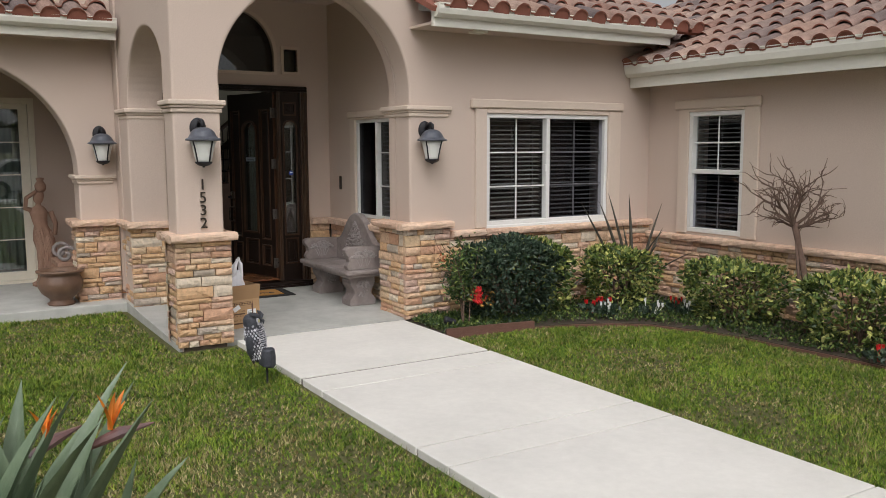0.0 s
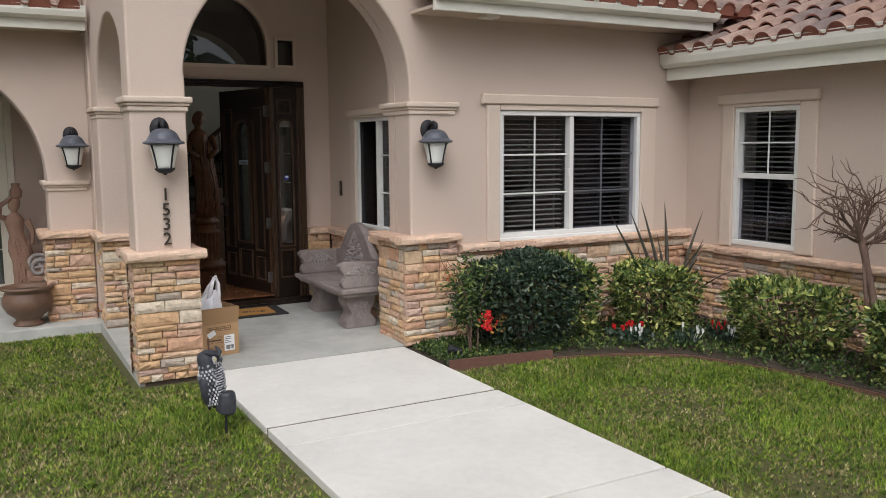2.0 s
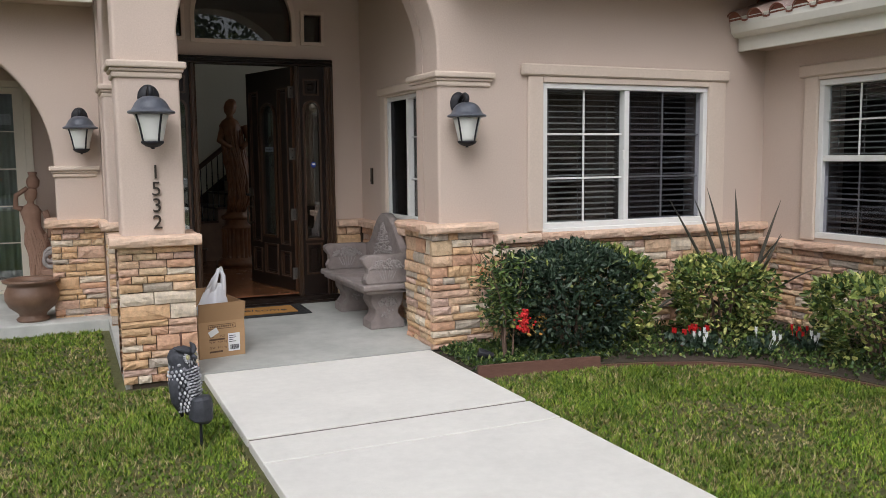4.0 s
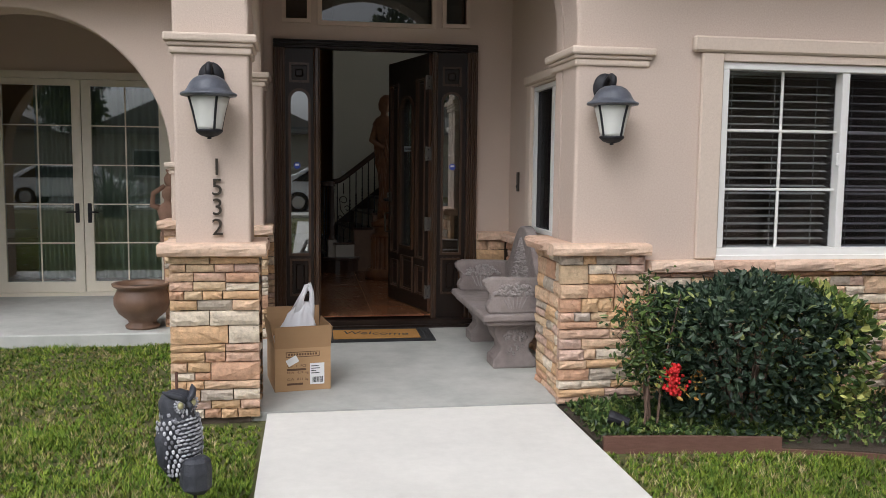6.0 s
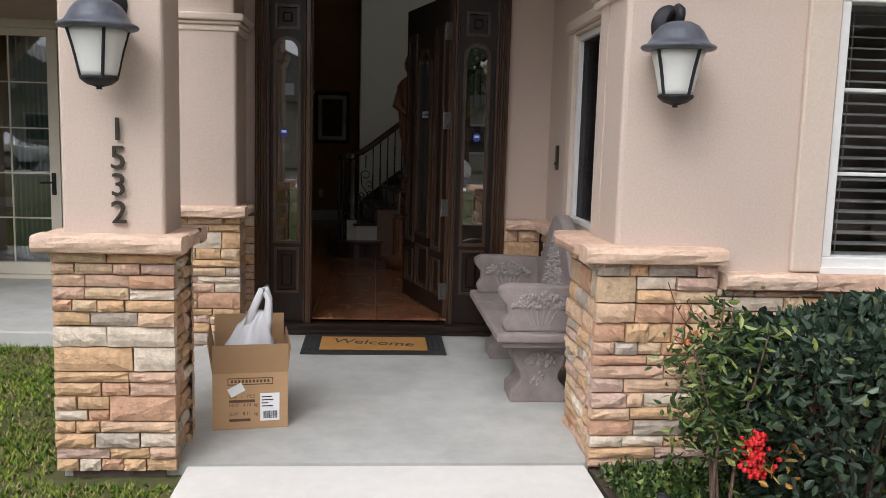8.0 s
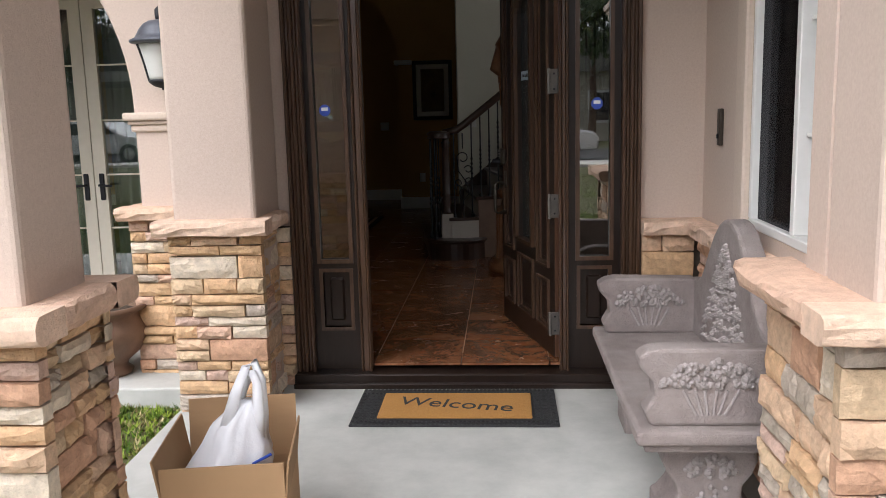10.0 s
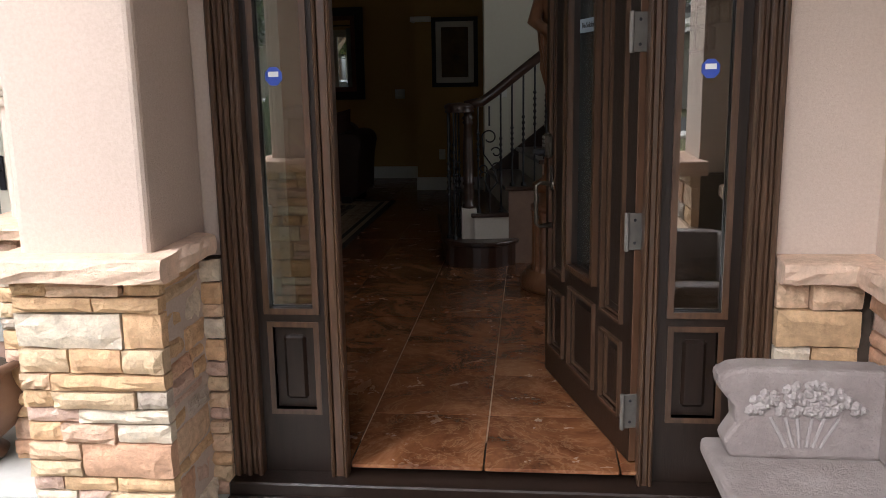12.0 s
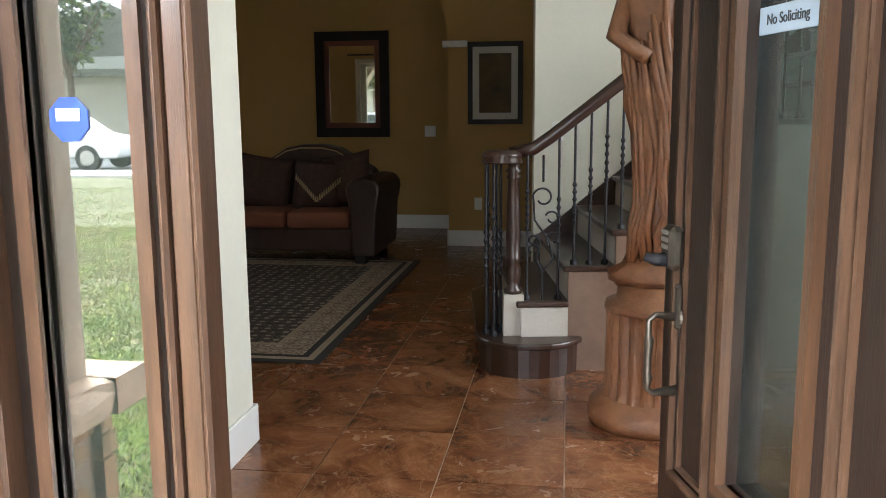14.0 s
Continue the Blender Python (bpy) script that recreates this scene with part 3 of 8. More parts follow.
setting("trim_arch_cap", boxed(2.76, 2.99, PIC_Y - 0.03, PIC_Y + 0.17, 2.0, 2.06, 0.01), M["white"], "small white cornice at the arch spring", "cornice")
ceil = setting("ceiling_hall", boxed(-4, 7.3, 10.99, 19, CEIL, CEIL + 0.1), M["plaster"], "white plaster ceiling", "ceiling")
setting("wall_pilaster", boxed(2.650, 3.034, 10.392, 10.80, -0.06, 2.1, 0.022, 3), M["stucco"], "tan stucco pilaster beside the entrance", "wall")
# baseboards
bb = bmesh.new()
for a in ((2.81, 3.62, PIC_Y - 0.016, PIC_Y - 0.001), (-3.8, 3.6, FAR_Y - 0.016, FAR_Y - 0.001), (HALL_L + 0.021, HALL_L + 0.036, 11.04, 12.816), (2.60, HALL_L + 0.036, 12.817, 12.832), (2.795, 2.809, PIC_Y - 0.016, PIC_Y + 0.14)):
    box(bb, a[0], a[1], a[2], a[3], FLOOR, FLOOR + 0.15, 0.005)
setting("baseboard", bb, M["white"], "white painted baseboard", "baseboard")


# ---- eaves, gutters and roofs ----
def eave(name, p0, p1, z0, h, out, label):
    """A painted fascia board with a round-fronted gutter along it, from p0 to p1 on plan; out points away from the house."""
    d = (Vector(p1) - Vector(p0)).normalized()
    o = Vector(out)
    root = tagged(new(name), label, "eave", kind="structure")
    root.matrix_world = pose(p0[0], p0[1], 0)
    length = (Vector(p1) - Vector(p0)).length
    def prism(loop):
        bm = bmesh.new()
        a = [bm.verts.new((o.x * u, o.y * u, w)) for u, w in loop]
        b = [bm.verts.new((o.x * u + d.x * length, o.y * u + d.y * length, w)) for u, w in loop]
        bm.faces.new(a), bm.faces.new(list(reversed(b)))
        for i in range(len(a)):
            j = (i + 1) % len(a)
            bm.faces.new((a[j], a[i], b[i], b[j]))
        bmesh.ops.recalc_face_normals(bm, faces=list(bm.faces))
        return bm
    part("fascia_board", prism([(0, z0), (0, z0 + h), (-0.04, z0 + h), (-0.04, z0)]), M["fascia"], root)
    g = [(0.004, z0 + h * 0.42), (0.05, z0 + h * 0.44), (0.085, z0 + h * 0.56), (0.10, z0 + h * 0.78), (0.10, z0 + h), (0.108, z0 + h), (0.108, z0 + h + 0.012), (0.004, z0 + h + 0.012)]
    part("gutter", prism(g), M["fascia"], root, "cream half-round gutter")
    part("soffit", prism([(-0.04, z0 + 0.02), (-0.04, z0 + 0.045), (-0.75, z0 + 0.045), (-0.75, z0 + 0.02)]), M["stucco"], root, "tan plaster soffit")
    return root


eave("trim_eave_1", (4.945, 8.05), (8.02, 8.05), 2.84, 0.19, (0, -1, 0), "cream fascia and gutter over the front window")
eave("trim_eave_2", (7.85, -9.0), (7.85, 8.49), 2.39, 0.27, (-1, 0, 0), "cream fascia and gutter of the side wing")
eave("trim_eave_3", (-6.0, 10.62), (2.62, 10.62), 2.84, 0.20, (0, -1, 0), "cream fascia and gutter over the loggia")

# clay pan tiles: one S-shaped tile, laid in courses
TW, TL = 0.245, 0.36


def tile_mesh(stopped):
    """One S-tile: a narrow pan beside a tall barrel; an eave tile has its barrel stopped with red clay."""
    bm = bmesh.new()
    prof = [(0.0, 0.008), (0.03, 0.0), (0.06, 0.004)] + [(0.065 + 0.09 * (1 - math.cos(math.pi * i / 8)), 0.004 + 0.080 * math.sin(math.pi * i / 8)) for i in range(1, 9)]
    t = 0.015
    rows = []
    for y in (0.0, TL + 0.05):
        rows.append([bm.verts.new((x, y, z)) for x, z in prof] + [bm.verts.new((x, y, z - t)) for x, z in reversed(prof)])
    a, b = rows
    for i in range(len(a)):
        j = (i + 1) % len(a)
        bm.faces.new((a[i], a[j], b[j], b[i]))
    n = len(prof)
    for r, flip in ((a, 0), (b, 1)):
        for i in range(n - 1):
            q = (r[i], r[2 * n - 1 - i], r[2 * n - 2 - i], r[i + 1])
            f = bm.faces.new(q if not flip else tuple(reversed(q)))
            f.material_index = 1 if not flip else 0
    if stopped:
        arc = [(x, z - 0.5 * t) for x, z in prof[2:]] + [(prof[-1][0], -0.045), (prof[2][0], -0.045)]
        rings = [[bm.verts.new((x, y, z)) for x, z in arc] for y in (0.012, 0.05)]
        fs = [bm.faces.new(rings[0]), bm.faces.new(list(reversed(rings[1])))]
        fs += [bm.faces.new((rings[0][i], rings[1][i], rings[1][(i + 1) % len(arc)], rings[0][(i + 1) % len(arc)])) for i in range(len(arc))]
        for f in fs:
            f.material_index = 1
    bmesh.ops.recalc_face_normals(bm, faces=list(bm.faces))
    return mesh_from("clay_tile", bm, [M["tile"], M["tile_under"]], False)


TILE, EAVE_TILE = tile_mesh(False), tile_mesh(True)


def roof(name, origin, rz, pitch, cols, courses, label, near=None):
    """Tiles up a slope: origin at the eave's first corner, rz turns the eave's run, near picks the columns built singly."""
    root = tagged(new(name), label, "roof", kind="structure")
    root.matrix_world = Matrix.Translation(origin) @ pose(0, 0, 0, 0, 0, rz) @ pose(0, 0, 0, pitch, 0, 0)
    part("underlay", boxed(-0.1, cols * TW, 0.05, courses * TL, -0.08, -0.03), M["tile_under"], root)
    rng = random.Random(name)
    rest_v, rest_f, rest_m = [], [], []
    for j in range(courses):
        for i in range(cols):
            m = Matrix.Translation((i * TW + rng.uniform(-0.003, 0.003), j * TL, rng.uniform(0, 0.006))) @ pose(0, 0, 0, -5.2, 0, rng.uniform(-0.8, 0.8))
            shape = TILE if j else EAVE_TILE
            if near is None or (near[0] <= i < near[1] and j < near[2]):
                ob = new("clay_tile", shape)
                ob.parent = root
                ob.matrix_local = m
            else:
                k = len(rest_v)
                rest_v += [tuple(m @ v.co) for v in shape.vertices]
                rest_f += [[v + k for v in p.vertices] for p in shape.polygons]
                rest_m += [p.material_index for p in shape.polygons]
    if rest_v:
        me = bpy.data.meshes.new("clay_tiles")
        me.from_pydata(rest_v, [], rest_f)
        me.materials.append(M["tile_far"]), me.materials.append(M["tile_under"])
        me.polygons.foreach_set("material_index", rest_m)
        ob = tagged(new("clay_tiles", me), kind="stuff")
        ob.parent = root
    return root


M["tile_far"] = by_random("clay_tile_far", [(0.0, (0.24, 0.14, 0.108)), (0.25, (0.33, 0.22, 0.17)), (0.5, (0.26, 0.175, 0.145)), (0.75, (0.37, 0.265, 0.21)), (0.9, (0.19, 0.142, 0.128)), (1.0, (0.14, 0.113, 0.108))], 0.85, 0.7, 45, island=True, grain=7, dark=0.68)
# wing roof rises towards +x, its eave runs along y
roof("roof_wing", (7.74, 10.3, 2.635), -90, 23, 60, 12, "mottled red-brown clay tile roof of the side wing", (6, 34, 9))
roof("roof_main", (5.0, 7.93, 3.02), 0, 23, 14, 8, "mottled red-brown clay tile roof over the front window", (0, 14, 4))
roof("roof_loggia", (-6.0, 10.5, 3.035), 0, 23, 35, 7, "mottled red-brown clay tile roof over the loggia", (22, 35, 4))

# small floodlight under the main eave
tagged(part("eave_vent", boxed(5.52, 5.66, 8.2, 8.34, 2.835, 2.862, 0.005), M["fascia"]), "small cream vent under the front eave", "vent", kind="structure")


# ---- doors and windows ----
def strip(bm, axis, d0, d1, u0, u1, w0, w1, bevel=0.004):
    if axis == "y":
        box(bm, u0, u1, d0, d1, w0, w1, bevel, 1)
    else:
        box(bm, d0, d1, u0, u1, w0, w1, bevel, 1)


def one(axis, d0, d1, u0, u1, w0, w1, bevel=0.004):
    bm = bmesh.new()
    strip(bm, axis, d0, d1, u0, u1, w0, w1, bevel)
    return bm


def ring(axis, d0, d1, u0, u1, w0, w1, t, bevel=0.004):
    bm = bmesh.new()
    strip(bm, axis, d0, d1, u0, u1, w0, w0 + t, bevel), strip(bm, axis, d0, d1, u0, u1, w1 - t, w1, bevel)
    strip(bm, axis, d0, d1, u0, u0 + t, w0 + t, w1 - t, bevel), strip(bm, axis, d0, d1, u1 - t, u1, w0 + t, w1 - t, bevel)
    return bm


def pane(name, axis, d, u0, u1, w0, w1, material, parent):
    ob = part(name, one(axis, d, d + 0.004, u0, u1, w0, w1, 0), material, parent)
    ob.visible_shadow = False
    return ob


def blinds(root, axis, d, u0, u1, w0, w1, pitch=0.048):
    """Venetian slats, a little tilted, and their ladder cords."""
    n = int((w1 - w0) / pitch)
    bm = bmesh.new()
    strip(bm, axis, -0.021, 0.021, u0 + 0.01, u1 - 0.01, -0.0015, 0.0015, 0)
    me = mesh_from("slat", bm, M["blind"])
    for i in range(n):
        ob = new("slat", me)
        ob.parent = root
        tilt = pose(0, 0, 0, 15, 0, 0) if axis == "y" else pose(0, 0, 0, 0, -15, 0)
        shift = Matrix.Translation((0, d, w0 + (i + 0.5) * pitch) if axis == "y" else (d, 0, w0 + (i + 0.5) * pitch))
        mid = Matrix.Translation(((u0 + u1) / 2, 0, 0) if axis == "y" else (0, (u0 + u1) / 2, 0))
        ob.matrix_local = shift @ mid @ tilt @ mid.inverted()
    for k in (0.14, 0.5, 0.86):
        u = u0 + (u1 - u0) * k
        part("blind_cord", one(axis, d - 0.026, d - 0.023, u - 0.002, u + 0.002, w0, w1, 0), M["blind"], root)
    part("headrail", one(axis, d - 0.025, d + 0.025, u0, u1, w1 - 0.04, w1), M["blind"], root)


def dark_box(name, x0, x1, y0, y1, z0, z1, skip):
    """Plain added walls closing off a window; the room's dimness is in their colour."""
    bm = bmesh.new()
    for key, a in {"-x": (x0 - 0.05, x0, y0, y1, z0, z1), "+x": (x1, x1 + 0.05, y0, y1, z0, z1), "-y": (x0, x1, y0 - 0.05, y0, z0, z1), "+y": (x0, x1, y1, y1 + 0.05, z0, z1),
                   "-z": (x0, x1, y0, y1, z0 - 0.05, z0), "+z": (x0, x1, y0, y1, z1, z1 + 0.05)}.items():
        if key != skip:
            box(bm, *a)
    return setting(name, bm, M["painted_dim_room"], "plain added walls behind the window, coloured dark for an unlit room", "wall")


# front slider
u0, u1, w0, w1 = WIN
win = tagged(new("window_1"), "white vinyl sliding window with dark blinds", "window", kind="structure")
part("window_frame", ring("y", WALL_Y - 0.012, WALL_Y + 0.09, u0, u1, w0, w1, 0.045), M["vinyl"], win)
midx = 6.665
part("meeting_stile", one("y", WALL_Y - 0.004, WALL_Y + 0.075, midx - 0.025, midx + 0.025, w0 + 0.045, w1 - 0.045), M["vinyl"], win)
part("window_sill", one("y", WALL_Y - 0.03, WALL_Y + 0.05, u0 - 0.01, u1 + 0.01, w0 - 0.03, w0 + 0.003), M["vinyl"], win)
# right sash muntins: the screen's dimming is put into a dark colour
for a, b, tone in ((u0 + 0.045, midx - 0.025, "vinyl"), (midx + 0.025, u1 - 0.045, "screen")):
    yy = WALL_Y + 0.035 if tone == "vinyl" else WALL_Y + 0.055
    tone = M["vinyl"] if tone == "vinyl" else M["blind"]
    part("muntin", one("y", yy, yy + 0.012, (a + b) / 2 - 0.008, (a + b) / 2 + 0.008, w0 + 0.045, w1 - 0.045, 0.002), tone, win)
    for k in (1, 2):
        z = w0 + 0.045 + (w1 - w0 - 0.09) * k / 3
        part("muntin", one("y", yy - 0.003, yy + 0.015, a, b, z - 0.008, z + 0.008, 0.002), tone, win)
pane("pane", "y", WALL_Y + 0.060, u0 + 0.04, midx, w0 + 0.04, w1 - 0.04, M["pane_dark"], win)
pane("pane", "y", WALL_Y + 0.080, midx, u1 - 0.04, w0 + 0.04, w1 - 0.04, M["pane_dark"], win)
SCREEN_GLASS = glass("screened_pane", (0.84, 0.84, 0.88), 0.92, 0.0, 0.01, 0.2)
pane("insect_screen", "y", WALL_Y + 0.03, midx + 0.026, u1 - 0.045, w0 + 0.045, w1 - 0.045, SCREEN_GLASS, win)
part("latch", one("y", WALL_Y - 0.02, WALL_Y + 0.0, midx - 0.05, midx - 0.028, 1.45, 1.53, 0.006), M["vinyl"], win)
blinds(win, "y", WALL_Y + 0.14, u0 + 0.02, midx - 0.01, w0 + 0.02, w1 - 0.02)
blinds(win, "y", WALL_Y + 0.14, midx + 0.01, u1 - 0.02, w0 + 0.02, w1 - 0.02)
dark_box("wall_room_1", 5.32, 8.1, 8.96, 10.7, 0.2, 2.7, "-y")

# plaster surround
def surround(name, axis, face, out, u0, u1, w0, w1, sides, gap, head, lips, label):
    """Flat plaster bands at the sides and over the head, and a proud head moulding that overhangs them."""
    bm = bmesh.new()
    d0, d1 = sorted((face - out * 0.032, face + out * 0.002))
    strip(bm, axis, d0, d1, u0 - sides[0], u0 - 0.001, w0 - 0.02, w1 + gap, 0.008), strip(bm, axis, d0, d1, u1 + 0.001, u1 + sides[1], w0 - 0.02, w1 + gap, 0.008)
    strip(bm, axis, d0 + 0.001, d1, u0 - 0.001, u1 + 0.001, w1 + 0.001, w1 + gap, 0.004)
    d0, d1 = sorted((face - out * 0.05, face + out * 0.002))
    strip(bm, axis, d0, d1, u0 - sides[0] - lips[0], u1 + sides[1] + lips[1], w1 + gap + 0.001, w1 + gap + head, 0.012)
    return setting(name, bm, M["trim"], label, "trim")


surround("trim_window_1", "y", WALL_Y, 1, u0, u1, w0, w1, (0.14, 0.19), 0.05, 0.095, (0.06, 0.025), "pale plaster surround of the front window")
# wing single-hung
u0, u1, w0, w1 = VWIN
win = tagged(new("window_2"), "white single-hung window with dark panes", "window", kind="structure")
part("window_frame", ring("x", WING_X - 0.012, WING_X + 0.08, u0, u1, w0, w1, 0.05), M["vinyl"], win)
zc = (w0 + w1) / 2 + 0.01
part("meeting_rail", one("x", WING_X - 0.006, WING_X + 0.07, u0 + 0.05, u1 - 0.05, zc - 0.025, zc + 0.025), M["vinyl"], win)
part("muntin", one("x", WING_X + 0.03, WING_X + 0.042, (u0 + u1) / 2 - 0.007, (u0 + u1) / 2 + 0.007, zc + 0.025, w1 - 0.05, 0.002), M["vinyl"], win)
part("muntin", one("x", WING_X + 0.027, WING_X + 0.045, u0 + 0.05, u1 - 0.05, (zc + w1) / 2 - 0.02, (zc + w1) / 2 - 0.006, 0.002), M["vinyl"], win)
# lower muntins are coloured dark in place of dimming by the screen
part("muntin", one("x", WING_X + 0.05, WING_X + 0.06, (u0 + u1) / 2 - 0.006, (u0 + u1) / 2 + 0.006, w0 + 0.05, zc - 0.025, 0.002), M["blind"], win)
part("muntin", one("x", WING_X + 0.048, WING_X + 0.063, u0 + 0.05, u1 - 0.05, (zc + w0) / 2 - 0.006, (zc + w0) / 2 + 0.006, 0.002), M["blind"], win)
pane("pane", "x", WING_X + 0.055, u0 + 0.04, u1 - 0.04, zc, w1 - 0.04, M["pane_dark"], win)
pane("pane", "x", WING_X + 0.066, u0 + 0.04, u1 - 0.04, w0 + 0.04, zc, M["pane_dark"], win)
pane("insect_screen", "x", WING_X + 0.03, u0 + 0.05, u1 - 0.05, w0 + 0.05, zc - 0.025, SCREEN_GLASS, win)
blinds(win, "x", WING_X + 0.12, u0 + 0.02, u1 - 0.02, w0 + 0.02, w1 - 0.02)
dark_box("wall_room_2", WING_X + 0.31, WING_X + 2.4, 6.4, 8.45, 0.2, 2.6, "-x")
surround("trim_window_2", "x", WING_X, 1, u0, u1, w0, w1, (0.19, 0.145), 0.03, 0.105, (0.02, 0.055), "pale plaster surround of the wing window")
# porch side window
u0, u1, w0, w1 = SWIN
win = tagged(new("window_3"), "dark porch window with white frame", "window", kind="structure")
part("window_frame", ring("x", PORCH_R - 0.006, PORCH_R + 0.08, u0, u1, w0, w1, 0.035), M["vinyl"], win)
part("meeting_stile", one("x", PORCH_R, PORCH_R + 0.06, 9.52, 9.56, w0 + 0.035, w1 - 0.035), M["vinyl"], win)
pane("pane", "x", PORCH_R + 0.05, u0 + 0.03, u1 - 0.03, w0 + 0.03, w1 - 0.03, M["pane_dark"], win)
pane("insect_screen", "x", PORCH_R + 0.02, 9.56, u1 - 0.036, w0 + 0.036, w1 - 0.036, M["mesh_screen"], win)
blinds(win, "x", PORCH_R + 0.11, u0 + 0.02, 9.53, w0 + 0.02, w1 - 0.02)
for k in (1, 2):
    z = w0 + (w1 - w0) * k / 3
    part("muntin", one("x", PORCH_R + 0.03, PORCH_R + 0.042, u0 + 0.035, 9.52, z - 0.007, z + 0.007, 0.002), M["vinyl"], win)
surround("trim_window_3", "x", PORCH_R, 1, u0, u1, w0, w1, (0.13, 0.13), 0.02, 0.075, (0.03, 0.03), "pale plaster surround of the porch window")

# transom lights over the entrance
win = tagged(new("window_4"), "arched transom window with two square side lights", "window", kind="structure")
bm = slab([(u + 0.035 * (1 if u > AX else -1), w - 0.035 if w < 2.61 else w + 0.03) for u, w in trans], [trans], DOOR_Y - 0.03, DOOR_Y + 0.06)
part("arch_frame", bm, M["trim"], win)
for r in (sqL, sqR):
    a, b, c, d = r[0][0], r[1][0], r[0][1], r[2][1]
    part("square_frame", slab(rect(a - 0.032, b + 0.032, c - 0.032, d + 0.032), [r], DOOR_Y - 0.03, DOOR_Y + 0.06), M["trim"], win)
    pane("pane", "y", DOOR_Y + 0.04, a, b, c, d, M["dimmed_transom_pane"], win)
bm = bmesh.new()
extrude_poly(bm, trans, DOOR_Y + 0.04, DOOR_Y + 0.044)
ob = part("arch_pane", bm, M["dimmed_transom_pane"], win)
ob.visible_shadow = False

# ---- entrance door set ----
def lite_loop(u0, u1, w0, w1, rise):
    c = (u0 + u1) / 2
    return [(u0, w0), (u1, w0), (u1, w1 - rise)] + arc(c, w1 - rise, (u1 - u0) / 2, rise, 0, 180, 12)[1:-1] + [(u0, w1 - rise)]


def grow(loop, c, s):
    """The outline pushed out by s from its middle."""
    us, ws = [u for u, w in loop], [w for u, w in loop]
    cu, cw = (min(us) + max(us)) / 2, (min(ws) + max(ws)) / 2
    hu, hw = (max(us) - min(us)) / 2, (max(ws) - min(ws)) / 2
    return [(cu + (u - cu) * (hu + s) / hu, cw + (w - cw) * (hw + s) / hw) for u, w in loop]


def moulding(loop, t, d0, d1):
    return slab(grow(loop, 0, t), [loop], d0, d1)


def raised_panel(root, u0, u1, w0, w1, y, name="panel"):
    p = part(name, one("y", y, y + 0.02, u0, u1, w0, w1, 0.002), M["mahogany"], root)
    part("moulding", moulding(rect(u0, u1, w0, w1), 0.018, y - 0.022, y + 0.01), M["moulding"], p)
    bm = one("y", y - 0.012, y + 0.01, u0 + 0.03, u1 - 0.03, w0 + 0.03, w1 - 0.03, 0.010)
    part("field", bm, M["mahogany"], p)


FY = 10.735
door_set = tagged(new("door_1"), "dark mahogany entrance frame with two glazed sidelights", "door frame", kind="structure")
for a, b in ((3.098, 3.190), (4.700, 4.790)):
    bm = bmesh.new()
    for k in range(5):
        w = (b - a) / 5
        strip(bm, "y", FY + (0.0, 0.014, 0.004, 0.016, 0.008)[k], FY + 0.16, a + k * w + 0.0006, a + (k + 1) * w, 0.06, DTOP - 0.065, 0.005)
    part("casing", bm, M["moulding"], door_set)
bm = bmesh.new()
for k in range(4):
    strip(bm, "y", FY + (0.0, 0.012, 0.004, 0.014)[k], FY + 0.16, 3.098, 4.790, DTOP - 0.064 + k * 0.0165, DTOP - 0.064 + (k + 1) * 0.0165 - 0.0005, 0.005)
part("head_casing", bm, M["mahogany"], door_set)
for a, b, deep in ((3.420, 3.475, 0.068), (4.407, 4.452, 0.085)):
    ml = part("mullion", one("y", FY + 0.020, FY + deep, a + 0.012, b - 0.012, 0.10, DTOP - 0.065, 0.004), M["worn_wood"], door_set, "worn brown mullion")
    for u0, u1 in ((a, a + 0.0115), (b - 0.0115, b)):
        part("bead", one("y", FY + 0.010, FY + deep, u0, u1, 0.10, DTOP - 0.065, 0.005), M["moulding"], ml)
part("threshold", one("y", 10.69, 11.04, 3.09, 4.80, 0.02, 0.125, 0.006), M["mahogany"], door_set)
part("sill_strip", one("y", 10.668, 10.70, 3.09, 4.80, 0.05, 0.085, 0.006), M["mahogany"], door_set)
